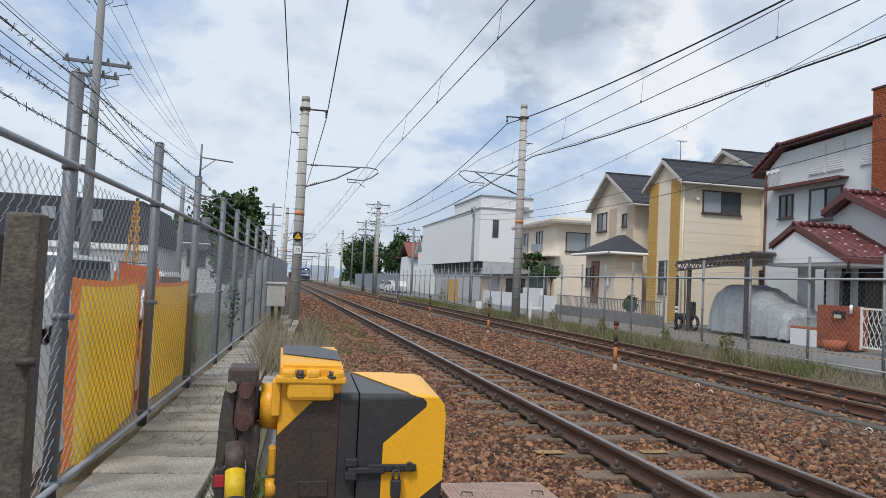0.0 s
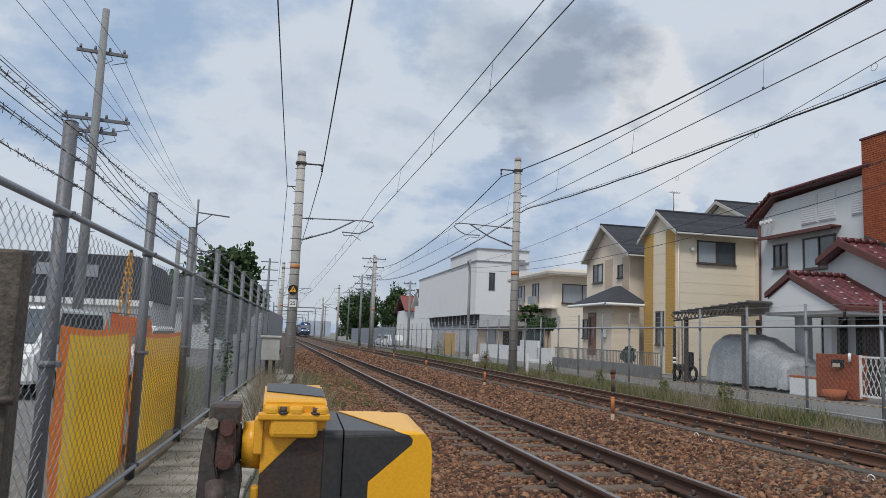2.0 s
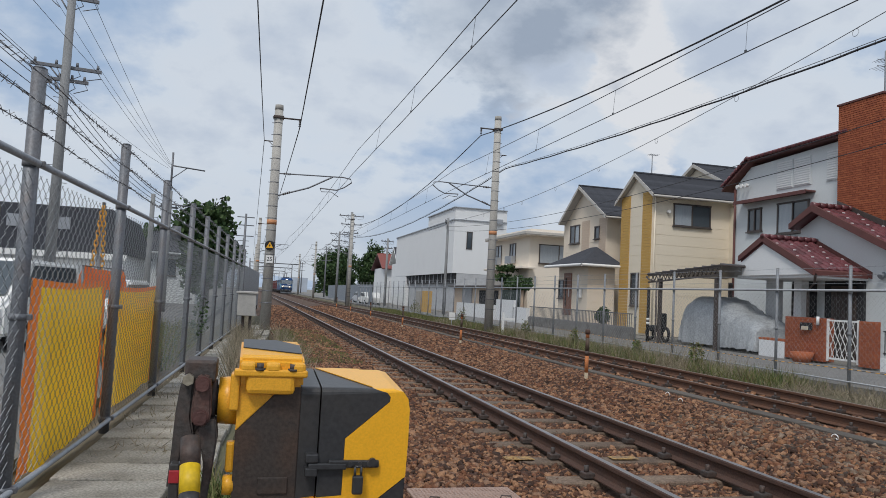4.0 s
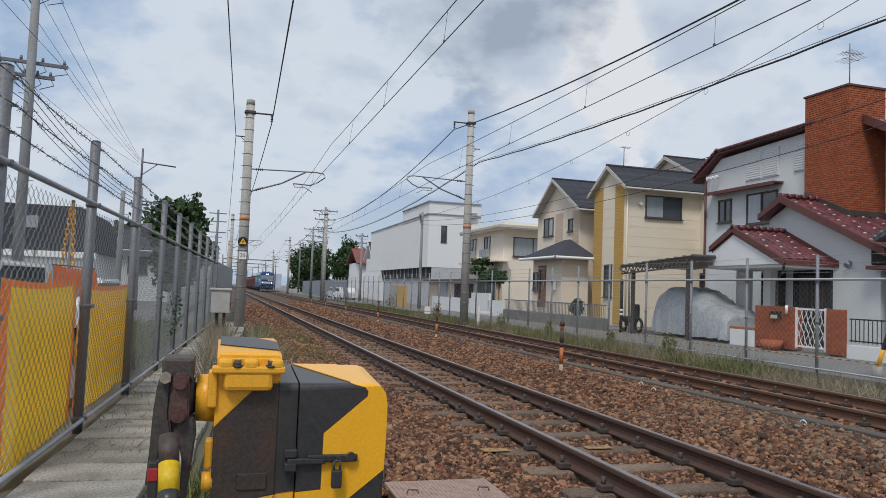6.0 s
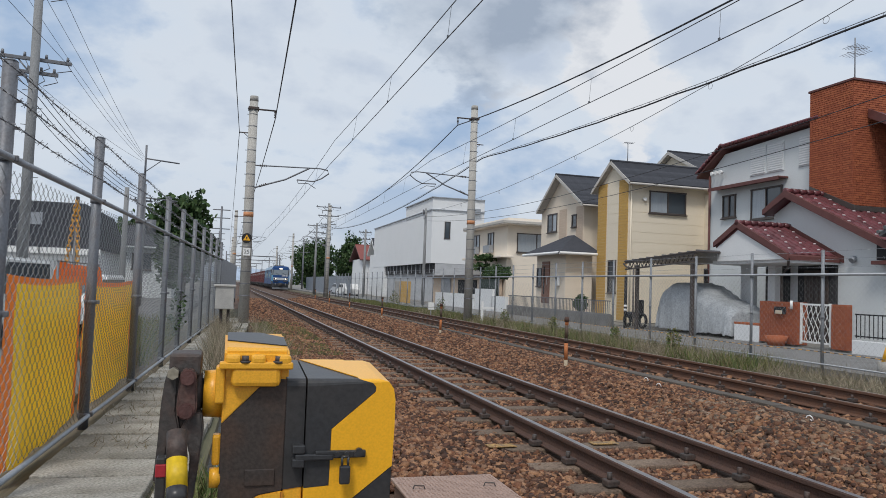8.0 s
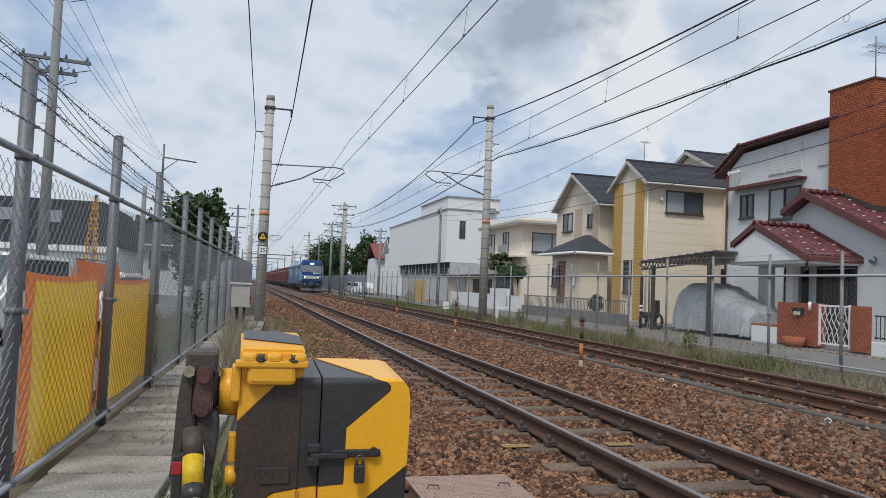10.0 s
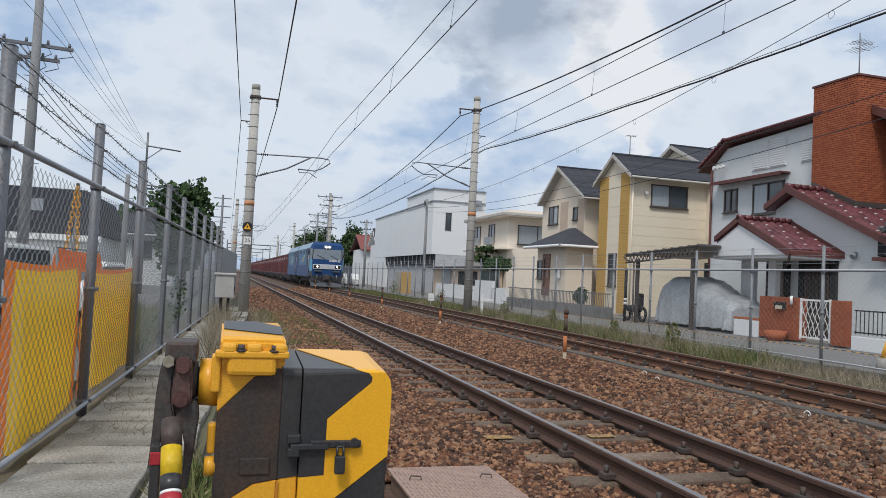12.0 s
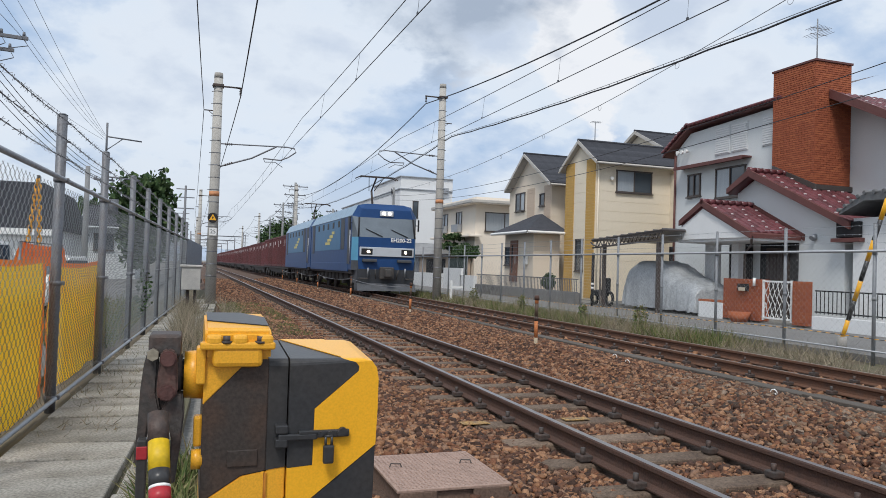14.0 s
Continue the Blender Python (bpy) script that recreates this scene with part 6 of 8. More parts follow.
def build_lane_edge():
    """Low walls and railings in front of the farther houses."""
    f = thing("steel_railing", "grey low steel railing on a concrete kerb", "railing")
    box_part("kerb", (14.6, 31.5, 0.17), (0.2, 11, 0.48), mat("grey_block_wall", (0.19, 0.185, 0.18), 0.9, 0.6, 3, 0.3, c2=(0.10, 0.095, 0.09)), f, 0.01)
    for z in (0.42, 0.95):
        box_part("rail", (14.6, 31.5, z), (0.04, 11, 0.04), m_galv_d, f)
    bar = None
    for k in range(74):
        if bar is None:
            bm = bmesh.new(); bm_box(bm, (0, 0, 0.66), (0.02, 0.02, 0.6))
            bar = o = part("bar", bm, m_galv_d, f)
        else:
            o = bar.copy(); scene.collection.objects.link(o)
        o.matrix_basis = pose(14.6, 26.1 + k * 0.147, 0)
    b = thing("clipped_bush", "small clipped round green bush", "bush")
    tube_part("stem", (15.1, 29.6, -0.1), (15.1, 29.6, 0.7), 0.04, m_bark, b)
    leaf_ball(b, (15.1, 29.6, 0.78), (0.30, 0.36, 0.36), 900, 0.05, 11)
    w = thing("garden_wall", "white stepped garden wall of the cream house", "wall")
    box_part("wall", (15.2, 42.5, 0.6), (0.2, 3.2, 1.3), m_whitewall, w)
    box_part("wall", (15.2, 39.9, 0.4), (0.2, 2.2, 0.9), m_whitewall, w)
    box_part("wall", (15.2, 48.8, 0.4), (0.2, 9, 0.95), m_whitewall, w)
    sd = thing("garden_shed", "low beige shed with a thin dark roof and grey shutter", "shed")
    siding(sd, "wall", 15.7, 17.1, 44.6, 56.5, 0, 2.0, m_peach2, 1.2)
    box_part("roof", (16.3, 50.5, 2.08), (2.0, 12.4, 0.1), m_frame, sd, 0.01)
    sh = box_part("shutter", (15.66, 52.5, 1.0), (0.05, 2.4, 1.9), m_galv, sd)
    for k in range(9):
        box_part("slat", (15.625, 52.5, 0.2 + k * 0.2), (0.03, 2.36, 0.15), m_galv, sh)
    box_part("dark_opening", (15.68, 47.5, 1.05), (0.06, 4.0, 1.5), m_dark, sd)
    hd = thing("hedge", "dark clipped hedge behind the wall", "hedge")
    tube_part("stem", (15.9, 42.4, -0.1), (15.9, 42.4, 2.2), 0.06, m_bark, hd)
    leaf_ball(hd, (15.9, 42.4, 2.25), (0.5, 2.2, 0.42), 3600, 0.055, 12)
    gp = thing("green_screen", "dark green mesh screen on a frame behind the garden wall", "screen")
    box_part("mesh", (15.45, 42.4, 1.35), (0.03, 3.2, 1.0), mat("dark_green_mesh", (0.03, 0.045, 0.04), 0.8, 0.4, 9, 0.2), gp)
    for y in (40.8, 42.4, 44.0):
        tube_part("post", (15.45, y, -0.1), (15.45, y, 1.95), 0.03, m_galv_d, gp, seg=8)
    g = thing("yellow_hoarding", "yellow panel hoarding at the lane edge", "hoarding")
    for k in range(3):
        box_part("panel", (13.4, 55.2 + k * 1.8, 0.75), (0.08, 1.7, 1.7), [m_ochre, m_ochre, m_conc][k], g, 0.01)
    s = thing("marker_board", "small white marker board beside the far track", "marker")
    box_part("board", (9.35, 33.5, 0.35), (0.28, 0.03, 0.34), m_white, s)
    tube_part("leg", (9.35, 33.53, -0.25), (9.35, 33.53, 0.3), 0.02, m_galv, s)
    k = thing("white_sign_post", "white wooden trackside post with a crosspiece", "marker")
    box_part("post", (10.35, 29.1, 0.25), (0.09, 0.09, 0.95), m_white, k)
    box_part("crosspiece", (10.6, 29.05, 0.45), (0.5, 0.04, 0.1), m_white, k)


def leaf_ball(parent, c, r, n, size, seed, name="crown", mt=None):
    """A crown of many small leaf clumps with gaps and an uneven outline."""
    rng = np.random.default_rng(seed)
    d = rng.normal(size=(n, 3))
    d /= np.linalg.norm(d, axis=1)[:, None]
    k = np.array([1 + 0.55 * noise.noise(Vector(v) * 2.1 + Vector((seed, 0, 0))) + 0.2 * noise.noise(Vector(v) * 6) for v in d])
    P = d * (rng.uniform(0.35, 1, n) ** 0.45 * k)[:, None] * np.array(r) + np.array(c)
    s = rng.uniform(0.5, 1.3, n) * size
    R = rand_rot(rng, n) * s[:, None, None]
    v0 = [(-0.5, -1, 0), (0.5, -0.9, 0.15), (0.7, 0.2, 0.1), (0.05, 1.1, -0.15), (-0.7, 0.25, 0.1)]
    ob = swarm(name, v0, [(0, 1, 2, 3, 4)], (P, R), mt or m_leaf, parent)
    tagged(ob, kind="stuff")
    return ob


def build_tree(x, y, h, r, seed, n=5000, size=0.22, label="dense dark green broadleaf tree", low=False):
    t = thing("tree", label, "tree", loc=(x, y, -0.4))
    bm = bmesh.new()
    bm_tube(bm, (0, 0, 0), (0.1, 0, h * 0.5), 0.28, 0.16, seg=10)
    rng = random.Random(seed)
    for k in range(7):
        a = rng.uniform(0, math.tau)
        bm_tube(bm, (0.05, 0, h * rng.uniform(0.28, 0.5)), (math.cos(a) * r * 0.7, math.sin(a) * r * 0.7, h * rng.uniform(0.55, 0.85)), 0.1, 0.03, seg=7)
    part("trunk", bm, m_bark, t)
    leaf_ball(t, (0, 0, h * (0.5 if low else 0.62)), (r, r, h * (0.5 if low else 0.42)), n, size, seed)
    return t


def build_white_building():
    b = thing("white_building", "white flat-roofed building with an open garage", "building")
    siding(b, "wall", 16.6, 21.3, 60.5, 86.3, 3.28, 7.85, m_whitewall, 4.0, "white rendered upper storey")
    siding(b, "stair_tower", 16.62, 21.3, 60.52, 70.4, 7.8, 8.9, m_whitewall, 4.0)
    siding(b, "ground_floor", 17.0, 21.3, 60.52, 80, -0.1, 3.28, mat("grey_shutter", (0.45, 0.46, 0.48), 0.8, 0.3, 2, 0.1), 4.0)
    siding(b, "ground_floor", 16.62, 21.3, 80, 86.28, -0.1, 3.28, m_whitewall, 4.0)
    # dark strip stands in for the shade at the top of the open garage
    box_part("door_beam", (16.9, 70.3, 2.85), (0.2, 19.4, 0.86), m_dark, b)
    for k in range(12):
        box_part("mullion", (16.76, 61.4 + k * 1.6, 2.85), (0.06, 0.07, 0.8), m_galv, b)
    for z in (7.86, 8.92):
        box_part("parapet_cap", (18.9, 73.4 if z < 8 else 65.4, z), (4.8, 26.0 if z < 8 else 10.0, 0.08), m_galv, b)
    box_part("high_window", (16.6, 66.8, 7.72), (0.06, 6.6, 0.22), m_glass, b)
    tube_part("downpipe", (19.8, 60.42, 0), (19.8, 60.42, 7.7), 0.05, m_galv, b)
    window(b, "y", 17.75, 18.2, 5.4, 6.85, 60.5, 1, None, False)
    box_part("vent", (20.5, 60.35, 7.9), (0.7, 0.3, 0.45), m_galv, b, 0.02)
    c = thing("cream_house", "cream two-storey house with flat eaves", "house")
    m_cream = mat("cream_render", (0.80, 0.72, 0.62), 0.85, 0.15, 1.5, 0.08, c2=(0.70, 0.62, 0.52))
    siding(c, "wall", 17.2, 25, 44.2, 51.2, 0, 5.45, m_cream, 4.9)
    box_part("roof", (20.8, 47.6, 5.55), (8.4, 8.4, 0.2), m_fascia, c, 0.03)
    box_part("soffit", (20.8, 47.6, 5.43), (8.3, 8.3, 0.05), m_cream, c)
    box_part("parapet", (21, 47.6, 5.75), (7.6, 7.0, 0.25), m_cream, c)
    for a, b in ((49.6, 50.9), (46.7, 47.8)):
        w = window(c, "x", a, b, 3.9, 5.05, 17.2, 2, [m_curtain, m_glass], False)
        box_part("balcony_rail", (17.0, (a + b) / 2, 3.95), (0.3, b - a + 0.2, 0.5), m_galv, w)
    window(c, "y", 17.9, 20.6, 3.7, 4.9, 44.2, 2, [m_curtain, m_curtain])
    box_part("lower_eave", (17.0, 47.6, 3.35), (0.9, 8.0, 0.14), m_cream, c, 0.02)
    pn = thing("pine_tree", "small trained garden pine", "tree")
    tube_part("trunk", (16.1, 45.5, 0), (16.3, 45.6, 3.2), 0.09, m_bark, pn, r2=0.05)
    for i, (dx, dz, rr) in enumerate(((0, 3.3, 0.7), (-0.3, 2.7, 0.55), (0.4, 2.4, 0.6))):
        leaf_ball(pn, (16.25 + dx, 45.6, dz), (rr, rr, 0.22), 350, 0.1, 20 + i)
    s = thing("far_house", "small pale house with a red roof", "house")
    siding(s, "wall", 17, 24, 96, 104, 0, 4.6, m_whitewall, 4.6)
    gable_roof(s, 16.6, 24, 95.5, 4.5, 100, 6.6, 104.5, 4.5, 0.1, mat("dull_red_roof", (0.22, 0.07, 0.06)), m_brown, 6)
    s = thing("far_house", "pale narrow house with a steep grey gable", "house")
    siding(s, "wall", 17.5, 23, 89, 93.5, 0, 5.0, m_whitewall, 5.0)
    gable_roof(s, 17.2, 23, 88.6, 5.0, 91.2, 7.0, 94, 5.0, 0.1, m_slate, m_white, 6)


def build_car(x, y, rz, label, col, van=False):
    c = thing("car", label, "car", loc=(x, y, -0.19), rz=rz)
    L, W, H = (3.4, 1.48, 1.75) if van else (4.2, 1.7, 1.45)
    if van:
        prof = [(-L / 2, 0.3), (-L / 2, 1.0), (-L / 2 + 0.15, H - 0.05), (L / 2 - 0.9, H), (L / 2 - 0.25, 1.0), (L / 2, 0.85), (L / 2, 0.3)]
    else:
        prof = [(-L / 2, 0.3), (-L / 2, 0.9), (-L / 2 + 0.5, 1.0), (-L / 2 + 0.9, H), (L / 2 - 1.7, H), (L / 2 - 1.0, 0.95), (L / 2 - 0.1, 0.8), (L / 2, 0.3)]
    bm = bmesh.new()
    bm_prism(bm, prof, -W / 2, W / 2, "x")
    bmesh.ops.bevel(bm, geom=bm.edges[:], offset=0.06, segments=3, affect="EDGES")
    part("body", bm, col, c)
    for s in (-1, 1):
        bm = bmesh.new()
        a, b = (-L / 2 + 0.3, L / 2 - 0.95) if van else (-L / 2 + 0.85, L / 2 - 1.35)
        bm_prism(bm, [(a, 1.02), (b + 0.25, 1.02), (b - 0.1, H - 0.12), (a + 0.12, H - 0.12)], s * (W / 2 - 0.02), s * (W / 2 + 0.006), "x")
        part("side_glass", bm, m_glass, c)
        for yy in (-L / 2 + 0.7, L / 2 - 0.75):
            bm = bmesh.new()
            bm_tube(bm, (s * (W / 2 - 0.2), yy, 0.3), (s * (W / 2 + 0.01), yy, 0.3), 0.3, seg=20)
            w = part("wheel", bm, m_dark, c)
            tube_part("rim", (s * (W / 2), yy, 0.3), (s * (W / 2 + 0.015), yy, 0.3), 0.19, m_silver, w, seg=14)
    for s in (-1, 1):
        box_part("headlight", (s * (W / 2 - 0.2), L / 2 - 0.02, 0.72), (0.25, 0.08, 0.14), m_silver, c, 0.03)
    bm = bmesh.new()
    bm_prism(bm, [(L / 2 - 0.28, 1.06), (L / 2 - 0.24, 1.06), (L / 2 - 0.84, H - 0.06), (L / 2 - 0.88, H - 0.06)] if van else [(L / 2 - 1.02, 1.0), (L / 2 - 0.97, 1.0), (L / 2 - 1.66, H - 0.03), (L / 2 - 1.7, H - 0.03)], -W / 2 + 0.12, W / 2 - 0.12, "x")
    part("windscreen", bm, m_glass, c)
    return c


def utility_pole(x, y, h, label, arms, rot=0.0, trans=False, r=0.17):
    p = thing("utility_pole", label, "utility pole", loc=(x, y, -0.3), rz=rot)
    bm = bmesh.new()
    bm_tube(bm, (0, 0, -0.2), (0, 0, h), r, r * 0.62, seg=16)
    part("shaft", bm, mat("pole_concrete", (0.24, 0.245, 0.25), 0.85, 0.4, 3, 0.2, c2=(0.15, 0.15, 0.15), stretch=(1, 1, 0.35)), p)
    for z, w in arms:
        bm = bmesh.new()
        bm_box(bm, (0, 0.12, z), (w, 0.08, 0.09), 0.008)
        bm_tube(bm, (-w * 0.25, 0.12, z), (0, 0.12, z - 0.5), 0.02, seg=6)
        part("crossarm", bm, m_galv_d, p)
        for k in range(4):
            xx = -w / 2 + 0.1 + k * (w - 0.2) / 3
            tube_part("insulator", (xx, 0.12, z + 0.045), (xx, 0.12, z + 0.16), 0.04, m_galv_d, p, r2=0.03, seg=8)
            bm = bmesh.new()
            bm_path(bm, [(xx, 0.12, z), (xx + 0.1, 0.05, z - 0.2), (xx * 0.5, 0, z - 0.35)], 0.012, 4)
            part("lead", bm, m_galv_d, p)
    for k in range(int(h / 0.9)):
        z = 2.2 + k * 0.45
        if z < h - 0.3:
            tube_part("step_bolt", (0.24 * (-1) ** k, 0, z), (0, 0, z), 0.01, m_galv_d, p, seg=5)
    if trans:
        bm = bmesh.new()
        bm_tube(bm, (0.42, 0, h - 2.4), (0.42, 0, h - 1.7), 0.22, seg=16)
        bm_box(bm, (0.2, 0, h - 2.0), (0.3, 0.1, 0.1))
        part("transformer", bm, m_galv_d, p)
    return p

build_house_beige()
build_house_peach()
build_house_white()
build_front_wall()
build_carport()
build_lane_edge()
build_white_building()


# ---- left side behind the fence ----
def build_left_yard():
    utility_pole(-5.0, 21.0, 10.2, "tall concrete utility pole with two crossarms", [(9.0, 1.3), (7.1, 1.7), (6.75, 1.1)], 8, False, 0.15)
    p2 = utility_pole(-4.0, 38, 6.0, "concrete utility pole with transformer and side arms", [(5.2, 0.9)], 20, True)
    bm = bmesh.new()
    bm_tube(bm, (0, 0, 5.9), (0, 0, 7.9), 0.05, seg=8)
    bm_tube(bm, (0, 0, 7.25), (1.6, 0, 7.2), 0.035, seg=6)
    bm_tube(bm, (0, 0, 6.6), (0.7, 0, 7.2), 0.022, seg=6)
    bm_tube(bm, (0.1, 0, 5.35), (1.6, 0, 5.3), 0.035, seg=6)
    part("side_arm", bm, m_galv_d, p2)
    utility_pole(-3.75, 30, 4.9, "slim concrete utility pole behind the fence", [], 0, False, 0.13)
    b = thing("dark_house", "long house with a dark slate mansard wall and white eaves", "house")
    siding(b, "wall", -24, -6.2, 40.3, 50, -0.2, 2.5, m_whitewall, 3.2)
    bm = bmesh.new()
    bm_prism(bm, [(-24, 2.5), (-6.0, 2.5), (-6.9, 4.75), (-24, 4.75)], 40.0, 50, "y")
    part("roof", bm, m_slate, b, "dark slate mansard")
    for x in (-9.1, -11.3, -14):
        box_part("skylight", (x, 39.98, 3.9), (0.65, 0.06, 0.6), m_galv, b)
    for k in range(13):
        box_part("fascia_rib", (-23.5 + k * 1.4, 39.9, 2.35), (1.3, 0.12, 0.3), m_white, b)
    b2 = thing("grey_house", "small grey weathered house behind the fence", "house")
    siding(b2, "wall", -6.8, -3.6, 54, 60, -0.2, 3.4, m_greywall, 4.6)
    gable_roof(b2, -7.1, -3.4, 53.4, 3.3, 57, 4.8, 60.5, 3.3, 0.1, m_slate, m_greywall, 6)
    window(b2, "y", -6.2, -5.0, 1.7, 2.8, 54, 2)
    b3 = thing("shed", "low grey shed with a shallow roof beside the car park", "shed")
    siding(b3, "wall", -16, -10, 13.5, 17.0, -0.2, 2.3, m_greywall, 2.5)
    box_part("roof", (-12.9, 15.2, 2.45), (6.6, 4.2, 0.18), m_galv_d, b3)
    build_car(-4.6, 16.5, 170, "white small van parked behind the fence", m_white, True)
    build_car(-3.6, 20.5, 172, "white estate car parked behind the fence", m_white)
    build_car(-7.6, 24.5, 160, "blue-grey car parked behind the fence", m_loco_l)
    # yellow chain-like ladder leaning behind the fence
    y = thing("yellow_chain", "thick yellow plastic chain hanging behind the fence", "chain")
    first = None
    for s, (a, c) in enumerate((((-2.05, 11.4, 2.3), (-2.16, 11.4, 1.15)), ((-2.03, 11.4, 2.3), (-1.98, 11.4, 1.15)))):
        n = 16
        for k in range(n):
            f = (k + 0.5) / n
            p = Vector(a).lerp(Vector(c), f)
            bm = bmesh.new()
            bm_path(bm, [(0.026 * math.cos(t) if k % 2 else 0, 0 if k % 2 else 0.026 * math.cos(t), 0.05 * math.sin(t)) for t in [i * math.tau / 10 for i in range(11)]], 0.010, 5)
            o = part("link", bm, m_ycast, y)
            o.matrix_basis = Matrix.Translation(p)
    tube_part("hook", (-2.04, 11.4, 2.28), (-2.04, 11.4, 2.36), 0.02, m_iron, y)
    tube_part("stake", (-2.04, 11.44, -0.4), (-2.04, 11.44, 2.36), 0.025, m_galv_d, y)
    # concrete gate post at the fence's near end
    g = thing("concrete_post", "weathered brown concrete gate post with dark panel", "post")
    bm = bmesh.new()
    bm_box(bm, (-0.80, 2.6, 0.6), (0.11, 0.12, 1.8), 0.012)
    part("post", bm, mat("brown_concrete", (0.12, 0.103, 0.085), 0.9, 0.6, 7, 0.4, c2=(0.06, 0.05, 0.043)), g)
    bm = bmesh.new()
    bm_box(bm, (-1.1, 2.64, 0.45), (0.5, 0.05, 1.95), 0.008)
    part("panel", bm, m_dark, g)
    bm = bmesh.new()
    bm_tube(bm, (-0.78, 2.52, 1.0), (-0.72, 2.52, 1.0), 0.016, seg=8)
    part("hook", bm, m_iron, g)
    # wires of the poles
    def wire(pts, r):
        bm = bmesh.new()
        bm_path(bm, pts, r, 4)
        o = part("power_line", bm, m_cable)
        tagged(o, "thin dark power line between the utility poles", "wire", "lines of the utility poles")
    T = [k / 12 for k in range(13)]
    for x, z in ((-5.5, 8.9), (-5.0, 8.9), (-4.5, 8.9), (-5.7, 7.0), (-4.3, 7.0)):
        wire([(x + (-4.0 - x) * f * 0.9, 21 + 17 * f, z - 0.2 + (7.0 - z) * f * 0.9 - 0.8 * f * (1 - f)) for f in T], 0.007)
        wire([(x - 2.2 * f, 21 - 30 * f, z - 0.2 + 1.6 * f - 1.0 * f * (1 - f)) for f in T], 0.008)
    for k in range(4):
        wire([(-5.0 + 1.0 * f, 21 + 17 * f, 6.2 - 0.25 * k - (1.0 - 0.1 * k) * f - 1.6 * f * (1 - f)) for f in T], 0.013)
        wire([(-5.0 - 0.6 * f, 21 - 24 * f, 6.2 - 0.25 * k + 0.3 * f - 1.2 * f * (1 - f)) for f in T], 0.011)


build_left_yard()
utility_pole(13.6, 51.3, 7.2, "slim concrete lane pole with one crossarm", [(6.9, 1.5)], 70, False, 0.13)
utility_pole(13.5, 75.0, 7.2, "concrete lane pole with crossarms", [(6.9, 1.4), (6.2, 1.2)], 10, False, 0.15)
utility_pole(13.5, -8.0, 11.0, "tall concrete lane pole by the crossing", [(10.4, 1.4), (7.0, 1.2)], 0, False, 0.17)
build_tree(-2.55, 46, 6.4, 1.75, 31, 7000, 0.15)
build_tree(-7.2, 64, 6.0, 2.6, 32, 3500, 0.22)
build_tree(21.2, 190, 11.6, 5.4, 33, 9000, 0.30, low=True)
build_tree(33.5, 206, 14.2, 5.0, 34, 8000, 0.34, low=True)
build_tree(41, 216, 12.6, 5.0, 35, 6000, 0.38, low=True)
utility_pole(9.95, 77.5, 9.9, "concrete pole with three long crossarms beside the far track", [(9.5, 2.6), (8.6, 2.2), (7.7, 1.6)], 0, False, 0.2)
utility_pole(9.95, 88.0, 8.6, "slim concrete pole with crossarms beside the far track", [(8.3, 2.2), (7.5, 1.8), (6.8, 1.4)], 0, False, 0.16)
utility_pole(14.2, 112.0, 10.4, "concrete lane pole with many short crossarms", [(9.9, 1.8), (9.0, 1.8), (8.1, 1.4), (7.2, 1.4)], 0, True, 0.17)

